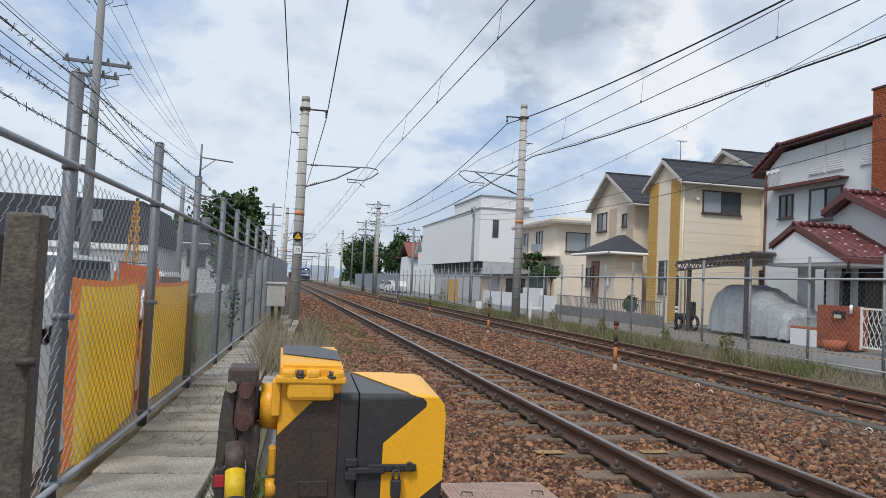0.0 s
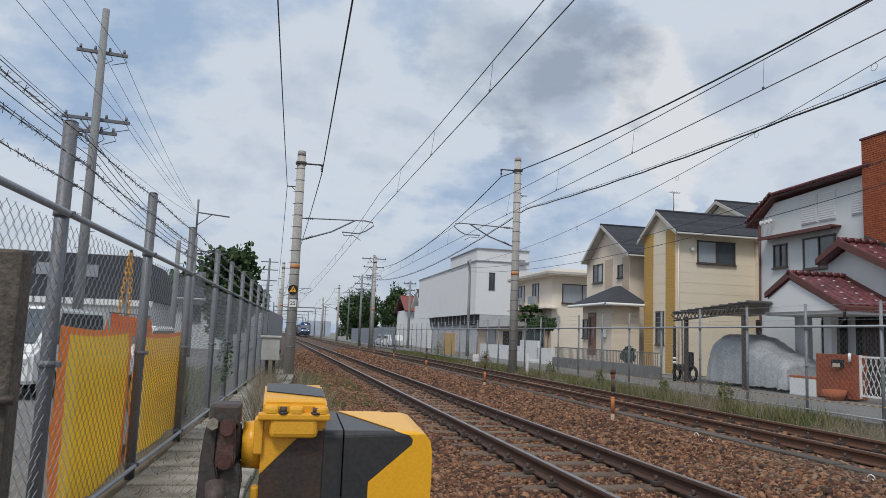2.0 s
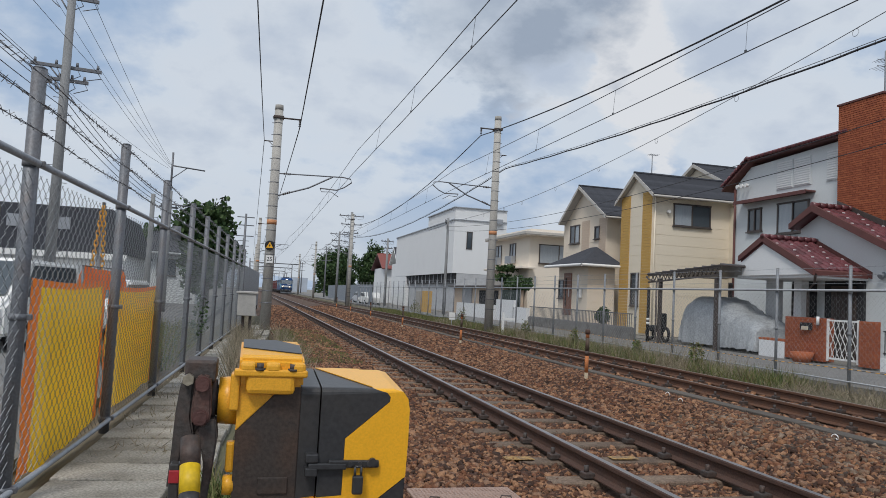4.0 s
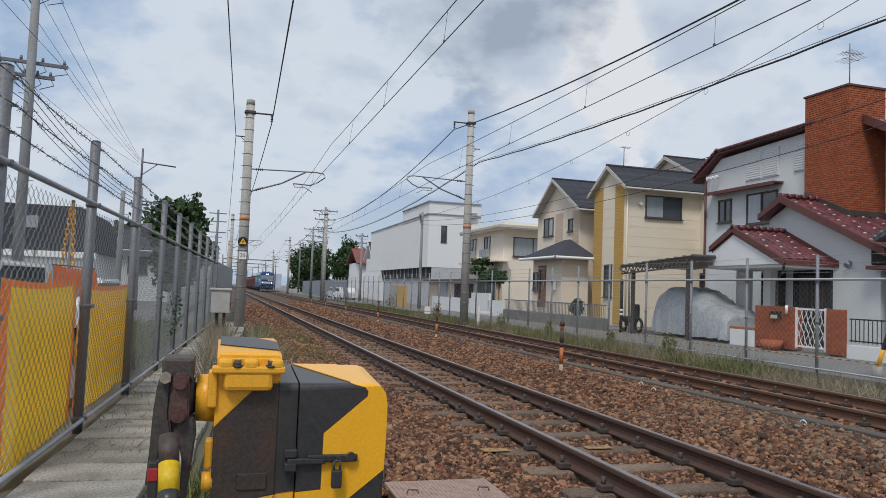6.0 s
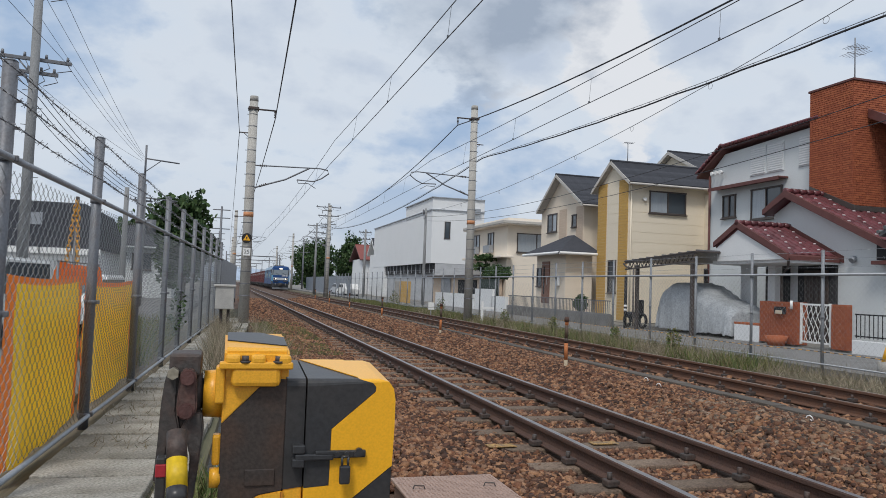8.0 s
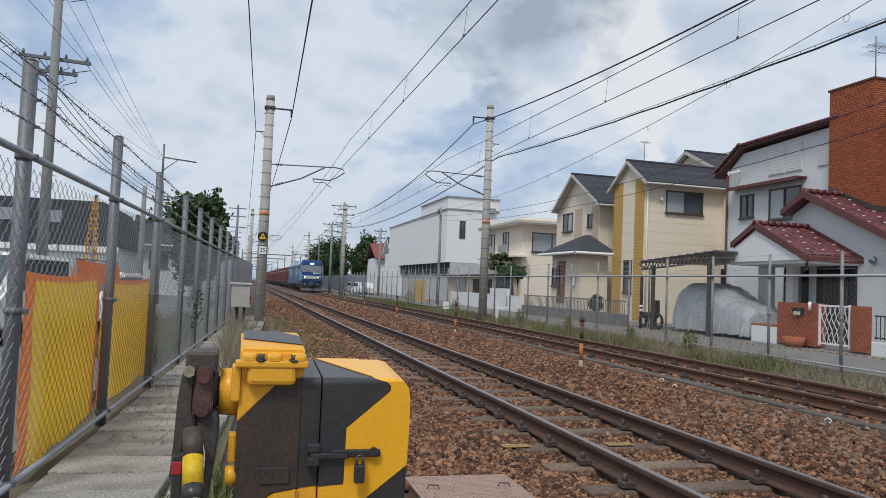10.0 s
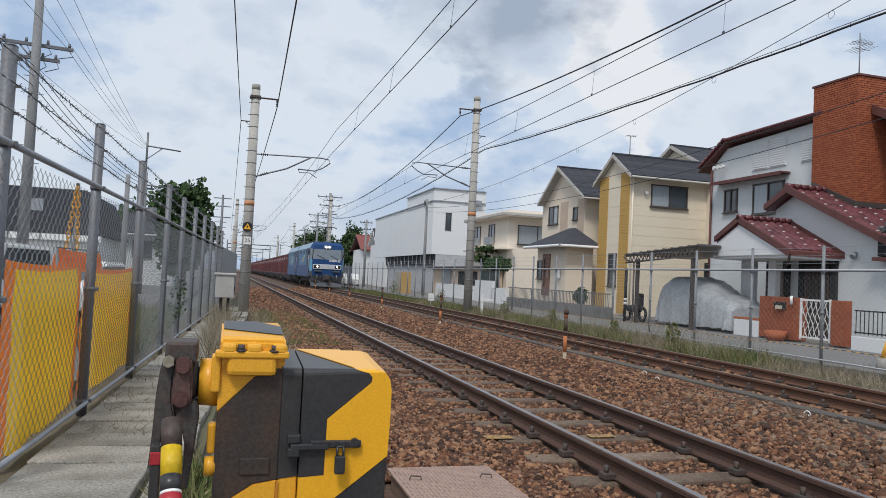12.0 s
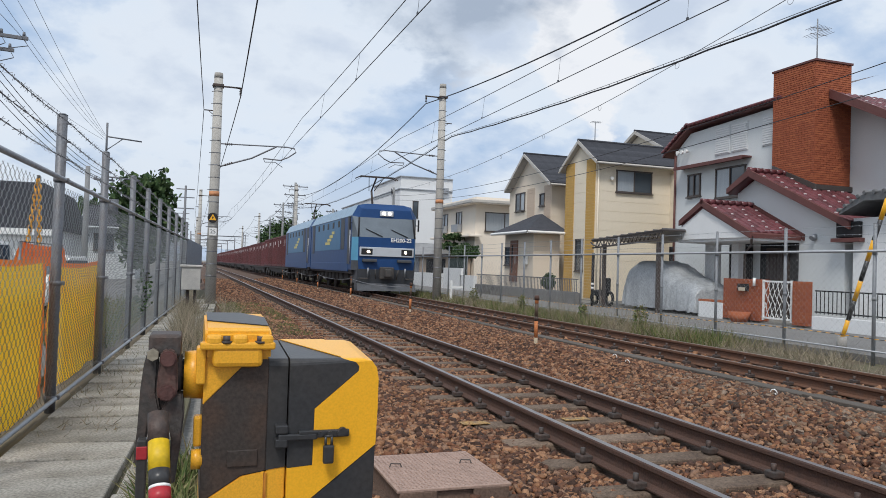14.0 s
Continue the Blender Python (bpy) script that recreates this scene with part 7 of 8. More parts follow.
# ---- far town ----
def build_far():
    t = thing("far_gantries", "thin far overhead line portals and poles", "gantry", kind="stuff")
    bm = bmesh.new()
    for y in (200, 240, 290, 350, 420):
        bm_tube(bm, (-0.5, y, 0), (-0.5, y, 8.6), 0.16, seg=6)
        bm_tube(bm, (12.5, y, -0.3), (12.5, y, 8.6), 0.16, seg=6)
        bm_tube(bm, (-0.5, y, 7.6), (12.5, y, 7.6), 0.12, seg=6)
        bm_tube(bm, (6, y, 7.6), (6, y, 9.4), 0.08, seg=5)
    for y, x in ((140, 13.5), (170, 14), (230, 15), (85, -0.9), (130, -1.6), (180, -2)):
        bm_tube(bm, (x, y, -0.4), (x, y, 9.3), 0.17, 0.11, seg=8)
        for z in (8.9, 8.0, 6.8):
            bm_box(bm, (x, y, z), (1.9, 0.1, 0.1))
    part("portal", bm, m_galv_d, t)
    f = thing("far_fence", "blue-grey slatted fence far along the lane", "fence")
    bm = bmesh.new()
    for k in range(120):
        bm_box(bm, (12.6 + 0.004 * k, 78 + k * 0.42, 0.95), (0.05, 0.36, 2.3))
    part("slat", bm, mat("blue_grey_steel", (0.22, 0.25, 0.29), 0.5, 0.3, 4, 0.05, metal=0.2), f)
    rng = random.Random(21)
    town = thing("far_town", "low houses and blocks of the distant town, haze painted into their colour", "buildings", kind="stuff")
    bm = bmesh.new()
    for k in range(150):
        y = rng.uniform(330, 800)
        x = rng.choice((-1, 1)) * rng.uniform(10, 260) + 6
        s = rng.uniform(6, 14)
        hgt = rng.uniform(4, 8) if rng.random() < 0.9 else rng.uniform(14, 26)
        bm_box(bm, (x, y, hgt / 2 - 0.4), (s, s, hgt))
    # distance haze is painted into the walls as a pale blue-grey
    part("block", bm, mat("haze_tinted_wall", (0.40, 0.44, 0.50), 0.9, 0.3, 0.05, 0.0, fine=0.2, c2=(0.30, 0.34, 0.41)), town)
    hl = thing("far_hills", "low hills on the horizon, blue haze painted into their colour", "hill", kind="stuff")
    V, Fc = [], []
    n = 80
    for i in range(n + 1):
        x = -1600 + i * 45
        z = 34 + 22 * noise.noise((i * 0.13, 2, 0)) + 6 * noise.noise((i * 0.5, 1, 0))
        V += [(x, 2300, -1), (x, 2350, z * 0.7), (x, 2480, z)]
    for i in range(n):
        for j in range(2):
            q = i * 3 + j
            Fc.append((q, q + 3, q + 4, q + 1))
    # the hills' blue is aerial haze put into the surface colour
    raw_mesh("ridge", V, Fc, mat("haze_tinted_hill", (0.36, 0.43, 0.53), 0.95, 0.2, 0.01, 0.0, fine=0.05), hl, True)
    c = build_car(13.0, 82, 5, "white car parked on the lane far off", m_white)
    build_car(13.4, 90, 5, "silver car parked on the lane far off", m_silver)


build_far()


# ---- train ----
def bogie(parent, y, mt=None):
    bm = bmesh.new()
    for s in (-1, 1):
        bm_box(bm, (s * 1.0, y, 0.62), (0.14, 3.0, 0.26), 0.03)
        for dy in (-1.1, 1.1):
            bm_box(bm, (s * 1.02, y + dy, 0.5), (0.2, 0.4, 0.36), 0.03)
        bm_box(bm, (s * 1.05, y, 0.75), (0.16, 0.7, 0.4), 0.03)
    bm_box(bm, (0, y, 0.65), (1.9, 0.6, 0.25), 0.02)
    b = part("bogie", bm, m_under, parent)
    for dy in (-1.1, 1.1):
        for s in (-1, 1):
            bm = bmesh.new()
            bm_tube(bm, (s * 0.5, y + dy, 0.43), (s * 0.63, y + dy, 0.43), 0.43, seg=24)
            part("wheel", bm, m_under, b)


def build_loco():
    """Two-section electric locomotive; its nose lies at the origin and looks to -y."""
    lo = thing("locomotive", "blue two-section electric freight locomotive with lit lamps", "locomotive")
    for sec in range(2):
        y0 = 0.0 if sec == 0 else 12.45
        W = 1.40
        # section of the body, seen along the track
        prof = [(-W, 0.95), (-W, 3.2), (-1.16, 3.66), (-0.8, 3.74), (0.8, 3.74), (1.16, 3.66), (W, 3.2), (W, 0.95)]
        bm = bmesh.new()
        if sec == 0:
            bm_prism(bm, prof, y0 + 0.55, y0 + 12.2, "y")
        else:
            bm_prism(bm, prof, y0, y0 + 12.2, "y")
        part("body", bm, m_loco, lo)
        bm = bmesh.new()
        for s in (-1, 1):
            bm_box(bm, (s * 1.385, y0 + 6.7, 1.05), (0.06, 10.8, 0.36), 0.01)
        part("sill_band", bm, m_loco, lo)
        bm = bmesh.new()
        bm_box(bm, (0, y0 + 6.4, 0.88), (2.7, 11.4, 0.2), 0.02)
        for k in range(5):
            bm_box(bm, (0, y0 + 4.2 + k * 1.0, 0.66), (2.3, 0.7, 0.4), 0.04)
        part("underframe", bm, m_under, lo)
        for yy in (2.8, 9.6):
            bogie(lo, y0 + yy)
        # side: grilles, door, light flash
        for s in (-1, 1):
            for k in range(5):
                box_part("grille", (s * 1.412, y0 + 3.6 + k * 1.45, 2.97), (0.02, 0.42, 0.28), m_under, lo, 0.005)
            for yy, zz, ww, hh in ((11.2, 2.45, 0.6, 1.5), (2.6, 2.5, 0.8, 1.35), (1.15, 2.2, 0.62, 2.0)):
                box_part("louvre_panel", (s * 1.407, y0 + yy, zz), (0.02, ww, hh), m_loco_g, lo, 0.005)
            tube_part("grab_rail", (s * 1.44, y0 + 0.75, 1.2), (s * 1.44, y0 + 0.75, 2.6), 0.018, m_silver, lo, seg=6)
            bm = bmesh.new()
            bm_prism(bm, [(s * 1.402, 3.2), (s * 1.163, 3.664), (s * 1.15, 3.69), (s * 1.415, 3.215)], y0 + 0.6, y0 + 12.2, "y")
            part("roof_edge", bm, mat("loco_roof_blue", (0.20, 0.31, 0.42), 0.35, 0.4, 3, 0.02, c2=(0.08, 0.15, 0.22)), lo)
            bm = bmesh.new()
            bm_box(bm, (s * 1.402, y0 + 6.9, 2.5), (0.014, 7.4, 1.35), 0.0)
            part("pale_panel", bm, mat("loco_mid_blue", (0.032, 0.14, 0.28), 0.42, 0.2, 3, 0.0, spec=0.3), lo)
            bm = bmesh.new()
            for k in range(4):
                bm_box(bm, (s * 1.414, y0 + 6.6 - k * 0.5, 2.15 + 0.16 * k), (0.008, 1.3 - 0.2 * k, 0.13), 0.0)
            part("emblem", bm, mat("emblem_gold", (0.6, 0.5, 0.12), 0.4), lo, "gold emblem of plain bars")
        # roof gear
        bm = bmesh.new()
        bm_box(bm, (0, y0 + 7.4, 3.77), (1.5, 7.6, 0.1), 0.02)
        for k in range(7):
            bm_box(bm, (0.3 * (-1) ** k, y0 + 4.2 + k * 1.0, 3.86), (0.5, 0.6, 0.14), 0.04)
            bm_tube(bm, (0.6 * (-1) ** k, y0 + 4.0 + k * 1.0, 3.8), (0.6 * (-1) ** k, y0 + 4.0 + k * 1.0, 3.98), 0.05, 0.04, seg=8)
        part("roof_gear", bm, m_loco_g, lo)
        yp = y0 + (2.7 if sec == 0 else 8.0)
        bm = bmesh.new()
        bm_box(bm, (0, yp, 3.78), (1.2, 1.2, 0.08), 0.02)
        bm_tube(bm, (0, yp + 0.3, 3.8), (0, yp + 0.65, 4.55), 0.05, seg=8)
        bm_tube(bm, (0, yp + 0.65, 4.55), (0, yp - 0.35, 5.08), 0.04, seg=8)
        for s in (-1, 1):
            bm_tube(bm, (s * 0.12, yp + 0.65, 4.55), (s * 0.35, yp - 0.35, 5.08), 0.018, seg=6)
        for dy in (-0.5, -0.2):
            bm_path(bm, [(-0.95, yp + dy, 4.98), (-0.75, yp + dy, 5.08), (0.75, yp + dy, 5.08), (0.95, yp + dy, 4.98)], 0.025, 6)
        part("pantograph", bm, m_iron, lo)
    # nose: slanted screen, lower face, chamfered cheeks
    def nose(name, pts_l, mt, label=""):
        bm = bmesh.new()
        for f in pts_l:
            bm.faces.new([bm.verts.new(p) for p in f])
        bmesh.ops.recalc_face_normals(bm, faces=bm.faces[:])
        return part(name, bm, mt, lo, label)
    a, b, c = 1.10, 1.40, 1.25
    # rings of the nose: lower edge, lamp line, screen foot, screen head, roof
    rl = [(0.0, 0.95, 1.18), (0.0, 1.35, 1.22), (0.03, 2.32, 1.22), (0.24, 3.14, 1.17), (0.29, 3.50, 1.06), (0.52, 3.735, 0.82)]
    # back ring on the body
    rb = [(0.55, 0.95, 1.4), (0.55, 1.35, 1.4), (0.55, 2.32, 1.4), (0.55, 3.2, 1.4), (0.55, 3.66, 1.16), (0.55, 3.74, 0.8)]
    nose("nose_face", [[(-x0, y0, z0), (x0, y0, z0), (x1, y1, z1), (-x1, y1, z1)] for (y0, z0, x0), (y1, z1, x1) in ((rl[0], rl[1]), (rl[1], rl[2]))], m_loco)
    nose("nose_roof", [[(-x0, y0, z0), (x0, y0, z0), (x1, y1, z1), (-x1, y1, z1)] for (y0, z0, x0), (y1, z1, x1) in ((rl[3], rl[4]), (rl[4], rl[5]))], m_loco)
    nose("windscreen", [[(-rl[2][2], rl[2][0], rl[2][1]), (rl[2][2], rl[2][0], rl[2][1]), (rl[3][2], rl[3][0], rl[3][1]), (-rl[3][2], rl[3][0], rl[3][1])]], mat("cab_glass", (0.16, 0.19, 0.22), 0.12, 0.3, 2, 0.0, spec=0.8), "large slanted cab windscreen")
    for s in (-1, 1):
        for nm, i, mt in (("cheek", 0, m_loco_g), ("cheek", 1, m_loco_l), ("corner_window", 2, mat("cab_glass", (0.16, 0.19, 0.22))), ("cheek", 3, m_loco), ("cheek", 4, m_loco)):
            (y0, z0, x0), (y1, z1, x1) = rl[i], rl[i + 1]
            (v0, w0, u0), (v1, w1, u1) = rb[i], rb[i + 1]
            nose(nm, [[(s * x0, y0, z0), (s * u0, v0, w0), (s * u1, v1, w1), (s * x1, y1, z1)]], mt)
    for s in (-1, 1):
        bm = bmesh.new()
        x0, x1 = 1.22 * s, 1.17 * s
        bm_tube(bm, (x0, 0.03, 2.32), (x1, 0.24, 3.14), 0.04, seg=6)
        part("screen_pillar", bm, m_dark, lo)
    for s in (-1, 1):
        bm = bmesh.new()
        bm_tube(bm, (s * 0.55 + 0.35, 0.0, 2.36), (s * 0.55 - 0.35, 0.10, 2.66), 0.018, seg=5)
        part("wiper", bm, m_dark, lo)
    bm = bmesh.new()
    bm_box(bm, (0, -0.03, 1.72), (2.34, 0.07, 0.38), 0.02)
    part("lamp_band", bm, m_silver, lo, "silver band that holds the head lamps")
    for s in (-1, 1):
        bm = bmesh.new()
        bm_box(bm, (s * 0.86, -0.065, 1.72), (0.48, 0.03, 0.25), 0.02)
        hl = part("lamp_housing", bm, m_dark, lo)
        bm = bmesh.new()
        bm_tube(bm, (s * 0.80, -0.10, 1.72), (s * 0.80, -0.075, 1.72), 0.058, seg=18)
        part("head_lamp", bm, m_lampglow, hl, "lit round head lamp")
    bm = bmesh.new()
    bm_box(bm, (0, 0.24, 3.33), (0.58, 0.12, 0.23), 0.02)
    hb = part("roof_lamp_box", bm, m_silver, lo)
    for s in (-1, 1):
        bm = bmesh.new()
        bm_tube(bm, (s * 0.125, 0.155, 3.33), (s * 0.125, 0.185, 3.33), 0.058, seg=16)
        part("roof_lamp", bm, m_lampglow, hb, "lit roof lamp")
    # number in white letters
    cu = bpy.data.curves.new("lettering", "FONT")
    cu.body, cu.size, cu.align_x, cu.align_y, cu.extrude, cu.offset = "EH200-22", 0.225, "CENTER", "CENTER", 0.002, 0.006
    t = new("lettering", cu)
    cu.materials.append(m_white)
    t.parent = lo
    t.matrix_basis = pose(0.62, 0.012, 2.22, 90, 0, 0)
    tagged(t, "white class number")
    # skirt, coupler, plough, steps
    bm = bmesh.new()
    bm_prism(bm, [(-0.02, 1.0), (0.16, 0.42), (1.3, 0.42), (1.3, 1.0)][::-1], -1.24, 1.24, "x")
    part("skirt", bm, m_loco_g, lo)
    bm = bmesh.new()
    bm_prism(bm, [(-0.25, 0.12), (-0.05, 0.42), (0.5, 0.42), (0.5, 0.12)], -1.25, 1.25, "x")
    part("plough", bm, m_loco_g, lo, "grey steel rail guard")
    bm = bmesh.new()
    bm_box(bm, (0, -0.25, 0.85), (0.28, 0.55, 0.34), 0.05)
    bm_box(bm, (0, -0.1, 0.85), (0.6, 0.2, 0.5), 0.04)
    part("coupler", bm, m_under, lo)
    for s in (-1, 1):
        bm = bmesh.new()
        bm_box(bm, (s * 0.75, -0.1, 1.36), (0.6, 0.2, 0.12), 0.02)
        part("step", bm, m_loco_g, lo)
        tube_part("hose", (s * 0.8, -0.12, 1.05), (s * 0.8, -0.02, 0.7), 0.035, m_galv, lo, seg=8)
        tube_part("hose", (s * 0.5, -0.14, 1.0), (s * 0.44, -0.02, 0.6), 0.03, m_under, lo, seg=8)
        box_part("foot_step", (s * 1.0, -0.12, 0.62), (0.34, 0.2, 0.05), m_under, lo, 0.01)
        bm = bmesh.new()
        bm_box(bm, (s * 1.5, 0.5, 2.9), (0.06, 0.1, 0.5), 0.02)
        bm_tube(bm, (s * 1.38, 0.58, 2.9), (s * 1.5, 0.52, 2.9), 0.02, seg=5)
        part("mirror", bm, m_dark, lo)
    bm = bmesh.new()
    bm_box(bm, (0, 12.32, 2.3), (2.3, 0.3, 2.5), 0.02)
    part("gangway", bm, m_dark, lo)
    return lo


def build_wagon():
    """Flat wagon 20.4 m long with five maroon containers; its front end lies at the origin."""
    w = thing("container_wagon", "flat freight wagon loaded with maroon containers", "wagon", group="wagons of the train")
    bm = bmesh.new()
    bm_box(bm, (0, 10.2, 0.93), (2.4, 19.6, 0.18), 0.02)
    for s in (-1, 1):
        bm_prism(bm, [(1.2, 0.84), (19.2, 0.84), (14, 0.5), (6.4, 0.5)], s * 0.95 - 0.05, s * 0.95 + 0.05, "x")
    bm_box(bm, (0, 10.2, 0.62), (1.6, 3.0, 0.5), 0.05)
    bm_box(bm, (0, 0.1, 0.85), (0.3, 0.7, 0.3), 0.03)
    part("underframe", bm, m_under, w)
    for y in (3.1, 17.3):
        bogie(w, y)
    first = None
    for k in range(5):
        if first is None:
            bm = bmesh.new()
            bm_box(bm, (0, 0, 1.27), (2.42, 3.68, 2.46), 0.02)
            for s in (-1, 1):
                for i in range(11):
                    bm_box(bm, (s * 1.225, -1.6 + i * 0.32, 1.27), (0.05, 0.1, 2.2), 0.0)
            for z in (0.06, 2.46):
                bm_box(bm, (0, 0, z), (2.5, 3.72, 0.12), 0.01)
            for i in range(5):
                bm_box(bm, (-1.0 + i * 0.5, -1.86, 1.27), (0.1, 0.05, 2.2), 0.0)
            o = first = part("container", bm, m_cont, w)
            bm = bmesh.new()
            for s in (-1, 1):
                bm_box(bm, (s * 1.257, -0.6, 2.0), (0.006, 0.8, 0.28))
                bm_box(bm, (s * 1.257, 0.9, 1.9), (0.006, 0.25, 0.5))
            part("marking", bm, mat("faded_white_marking", (0.5, 0.42, 0.42)), o, "faded white marking bars")
            o.matrix_basis = pose(0, 2.15, 1.02)
        else:
            q = copy_thing(first, pose(0, 2.15 + k * 4.02, 1.02))
            q.parent = w
    return w


loco = build_loco()
loco.scale = (1.045, 1.0, 1.06)
wagons = [build_wagon()]
for i in range(13):
    wagons.append(copy_thing(wagons[0], pose(0, 0, 0)))


# ---- plants ----
def blades(name, label, area, n, h, seed, mt, lean=0.5, width=0.008, cat="grass"):
    """Tufts of narrow blades on a patch: area = x0, x1, y0, y1, z."""
    t = thing(name, label, cat, kind="stuff")
    rng = np.random.default_rng(seed)
    x0, x1, y0, y1, z = area
    P = np.stack([rng.uniform(x0, x1, n), rng.uniform(y0, y1, n), np.full(n, z)], 1)
    keep = np.array([noise.noise(Vector((p[0] * 0.9, p[1] * 0.6, seed))) > -0.12 for p in P])
    P = P[keep]
    n = len(P)
    s = rng.uniform(0.45, 1.2, n) * h
    R = rand_rot(rng, n, lean) * s[:, None, None]
    w = width / h
    v0 = [(-w, 0, 0), (w, 0, 0), (w * 0.8, 0.10, 0.45), (-w * 0.8, 0.10, 0.45), (0, 0.3, 1.0)]
    sw = swarm("blade", v0, [(0, 1, 2), (0, 2, 3), (3, 2, 4)], (P, R), mt, t)
    return t


def build_plants():
    blades("weeds", "green weeds along the foot of the lane fence", (9.75, 11.2, 12, 60, -0.2), 26000, 0.34, 1, m_grass, 0.6, 0.007)
    blades("weeds", "dry grassy weeds by the fence", (9.8, 11.3, 5, 40, -0.2), 17000, 0.32, 2, m_dry, 0.8, 0.004)
    blades("weeds", "tall rank weeds at the fence", (10.1, 11.0, 12.5, 30, -0.2), 2600, 0.62, 3, m_dry, 0.45, 0.004)
    blades("weeds", "green moss and low grass on the ballast edge", (0.9, 2.4, 14.5, 26, -0.22), 34000, 0.10, 4, m_grass, 0.8)
    blades("dry_brush", "tangled dry grey stalks beside the path", (-0.2, 1.05, 10.5, 25.5, -0.35), 10500, 0.62, 5, m_dry, 0.6, 0.006, "brush")
    blades("weeds", "green weeds among the dry stalks", (-0.1, 0.9, 12, 22, -0.35), 2400, 0.28, 6, m_grass, 0.8, 0.006)
    blades("weeds", "leafy weeds at the gate machine's foot", (-0.16, 0.14, 2.6, 5.5, -0.3), 2600, 0.30, 7, m_grass, 0.9, 0.011)
    blades("weeds", "dry twiggy tuft in the path joint", (-0.62, -0.2, 4.5, 5.5, -0.24), 800, 0.22, 8, m_dry, 0.9, 0.004)
    blades("weeds", "dry litter at the foot of the fence", (-1.1, -0.5, 6.5, 14.5, -0.24), 1000, 0.12, 9, m_dry, 1.25, 0.004)
    blades("weeds", "green weeds behind the fence", (-2.4, -1.1, 12, 22, -0.2), 2600, 0.5, 10, m_grass, 0.5, 0.012)
    for y, r, n, sd in ((15.6, 0.28, 420, 51), (18.4, 0.2, 260, 52), (22.5, 0.25, 300, 53), (27.0, 0.3, 340, 54), (36.0, 0.4, 420, 55), (47.0, 0.5, 480, 56)):
        c = thing("weed_clump", "leafy green weed clump at the lane fence", "weed", group="weeds at the lane fence")
        tube_part("stem", (10.55, y, -0.25), (10.55, y, r * 1.3), 0.012, m_bark, c, seg=5)
        leaf_ball(c, (10.55, y, r * 0.6), (r * 0.6, r * 0.8, r * 1.1), n, 0.026, sd, "leaf", m_grass)
    v = thing("vine", "leafy climber on the fence mesh", "climber")
    leaf_ball(v, (-0.85, 15.5, 0.6), (0.15, 0.6, 0.5), 200, 0.032, 42, "leaf")


build_plants()


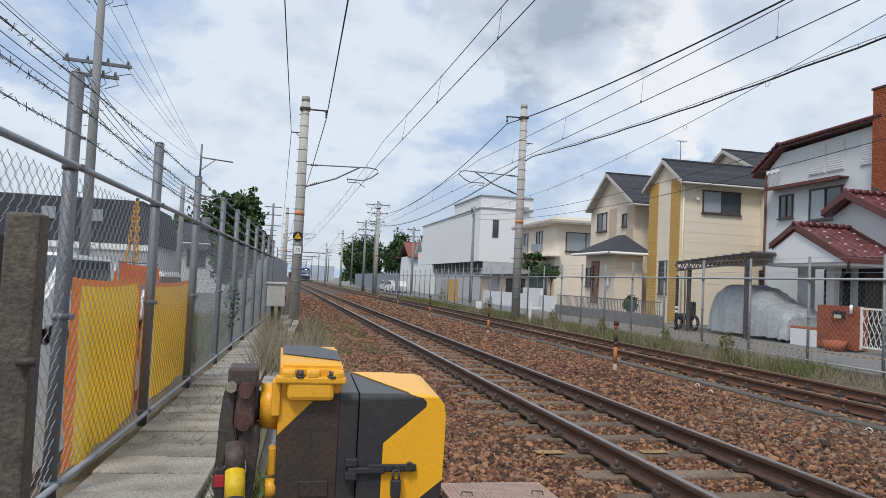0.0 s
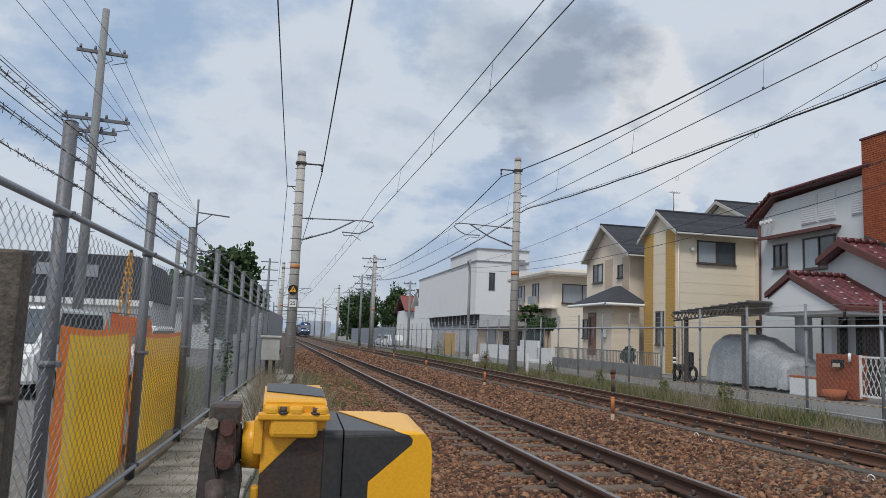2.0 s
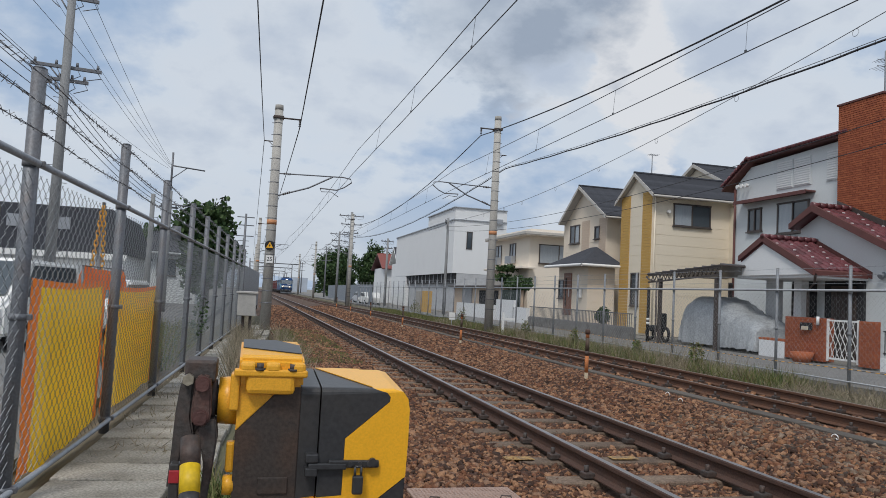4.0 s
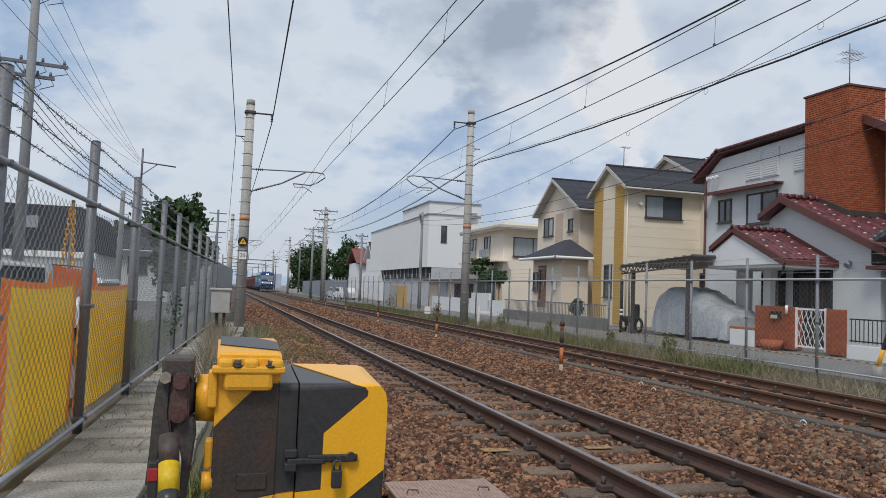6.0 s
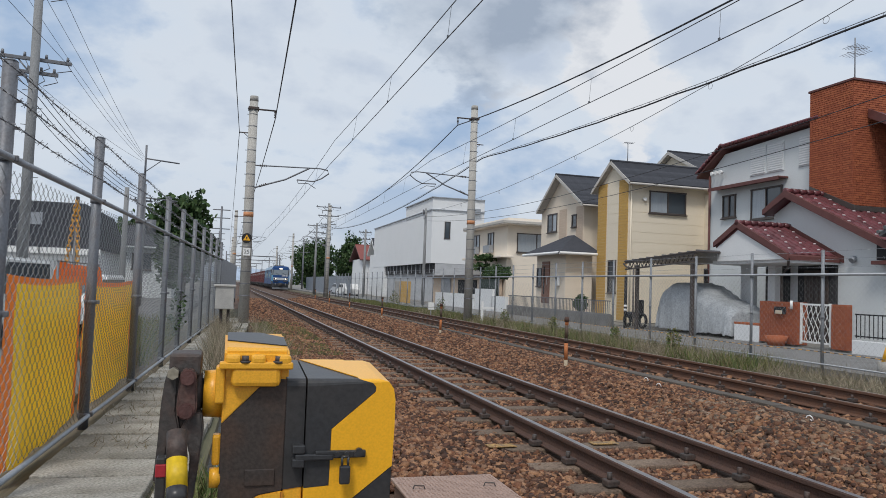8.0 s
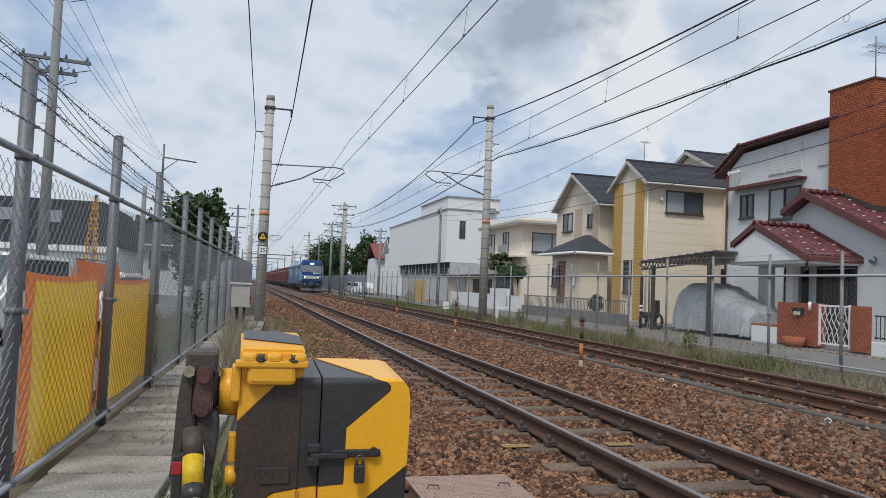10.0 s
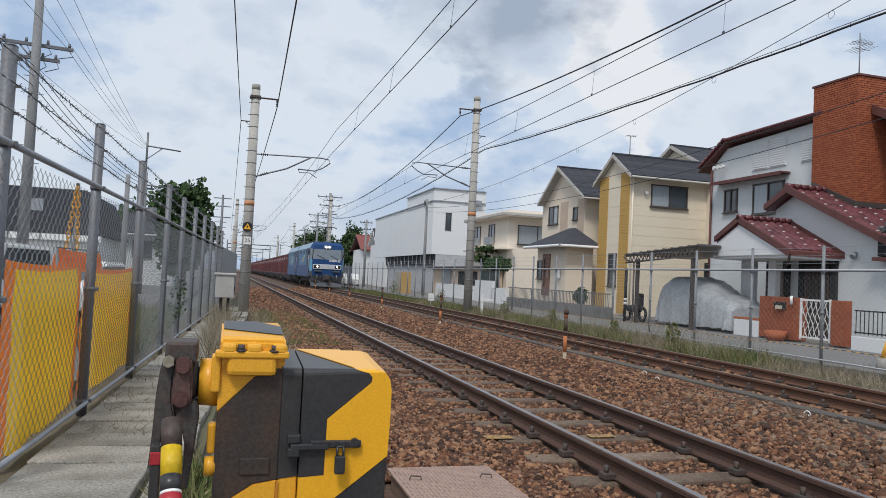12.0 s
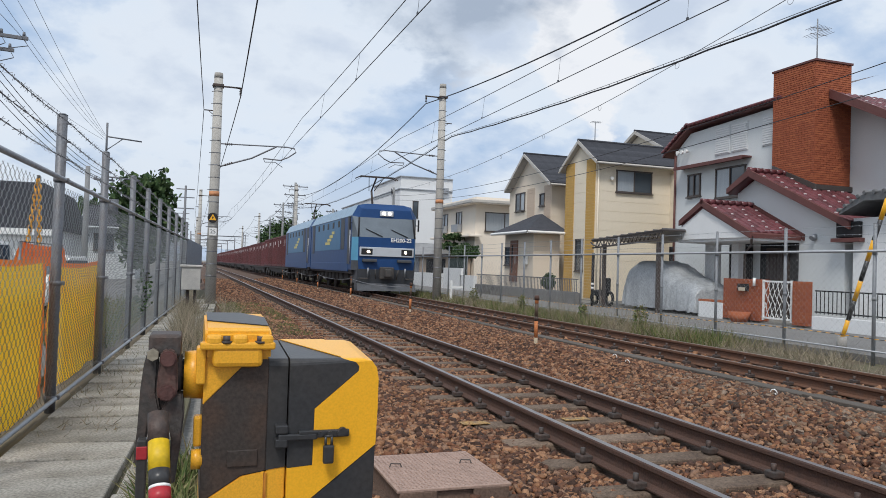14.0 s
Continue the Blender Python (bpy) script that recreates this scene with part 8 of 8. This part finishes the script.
def build_stones():
    """Crushed stones: the nearest lie singly in the mesh, farther off they thin out."""
    t = thing("ballast", "loose rust-brown crushed stones", "ballast", kind="stuff")
    ico = [(x, y, z) for z in (-1, 1) for y in (-1, 1) for x in (-1, 1)]
    fc = [(0, 2, 3), (0, 3, 1), (4, 5, 7), (4, 7, 6), (0, 1, 5), (0, 5, 4), (2, 6, 7), (2, 7, 3), (0, 4, 6), (0, 6, 2), (1, 3, 7), (1, 7, 5)]
    prof_x = [0.55, 1.0, 1.7, XA - 0.3, XB + 0.3, 4.9, 5.6, 6.2, 6.75, 7.2, 9.0, 9.6, 10.2]
    prof_z = [-0.40, -0.24, -0.18, -0.205, -0.205, -0.14, -0.02, -0.06, -0.13, -0.165, -0.165, -0.2, -0.25]
    rng = np.random.default_rng(17)
    for (x0, x1, y0, y1, dens, size, mt, shp) in (
            (0.75, 6.6, 2.2, 9.0, 1250, 0.0245, m_stone, 0), (0.75, 6.6, 2.2, 9.0, 170, 0.034, m_stone, 1), (4.6, 6.6, 2.2, 8.0, 380, 0.034, m_stone_grey, 2),
            (0.8, 6.6, 9.0, 17.0, 800, 0.029, m_stone, 1), (0.9, 6.6, 17.0, 32.0, 330, 0.040, m_stone, 2), (0.9, 6.6, 32.0, 60.0, 80, 0.06, m_stone, 0),
            (6.9, 9.8, 5.0, 24.0, 130, 0.045, m_stone, 1), (0.75, 6.6, -5.0, 2.2, 300, 0.042, m_stone, 2), (6.9, 9.8, -5.0, 5.0, 130, 0.045, m_stone, 1)):
        n = int((x1 - x0) * (y1 - y0) * dens)
        x, y = rng.uniform(x0, x1, n), rng.uniform(y0, y1, n)
        hard = np.minimum(np.abs(x - XA), np.abs(x - XB)) < 0.11
        hard |= np.minimum(np.abs(x - 7.535), np.abs(x - 8.665)) < 0.11
        ph = (y + 4.26) % 0.695
        on_tie = ((ph < 0.14) | (ph > 0.555)) & (((x > XL - 0.8) & (x < XL + 0.72)) | ((x > 7.35) & (x < 8.85))) & (rng.uniform(0, 1, n) < np.clip(0.86 - (y - 6) * 0.02, 0.45, 0.86))
        pit = (np.abs(x - 1.62) < 0.44) & (np.abs(y - 4.58) < 0.48)
        k = ~(hard | on_tie | pit)
        if mt is m_stone_grey:
            k &= rng.uniform(0, 1, n) < np.clip((x - 4.6) / 1.4, 0, 1)
        x, y = x[k], y[k]
        n = len(x)
        z = np.interp(x, prof_x, prof_z) + rng.uniform(-0.01, 0.02, n)
        s = size * rng.uniform(0.55, 1.35, n)
        D = np.stack([s * rng.uniform(0.8, 1.3, n), s * rng.uniform(0.7, 1.1, n), s * rng.uniform(0.5, 0.85, n)], 1)
        R = rand_rot(rng, n, 0.7) * D[:, None, :]
        r2 = np.random.default_rng(40 + shp)
        P = np.stack([x, y, z], 1)
        for v in range(4):
            v0 = np.array(ico) * 0.78 * r2.uniform(0.5, 1.3, (8, 3))
            swarm("stone", v0, fc, (P[v::4], R[v::4]), mt, t)


build_stones()


# ---- motion of the train ----
def motions():
    front = [(0.0, 241.0), (3.5, 192.5), (6.0, 155.5), (8.5, 118.0), (11.0, 79.3), (12.5, 55.8), (14.0, 31.4)]

    def at(t):
        for (ta, a), (tb, b) in zip(front, front[1:]):
            if t <= tb:
                return a + (b - a) * (t - ta) / (tb - ta)
        return front[-1][1]

    ts = [0, 1, 2, 3.5, 5, 6, 7, 8.5, 10, 11, 12, 12.5, 13.25, 14]
    walk(loco, [(t, pose(x_right(at(t) + 12), at(t), z_right(at(t)))) for t in ts])
    for i, w in enumerate(wagons):
        o = 25.3 + i * 20.6
        walk(w, [(t, pose(x_right(at(t) + o + 10), at(t) + o, z_right(at(t) + o + 10))) for t in ts])


motions()
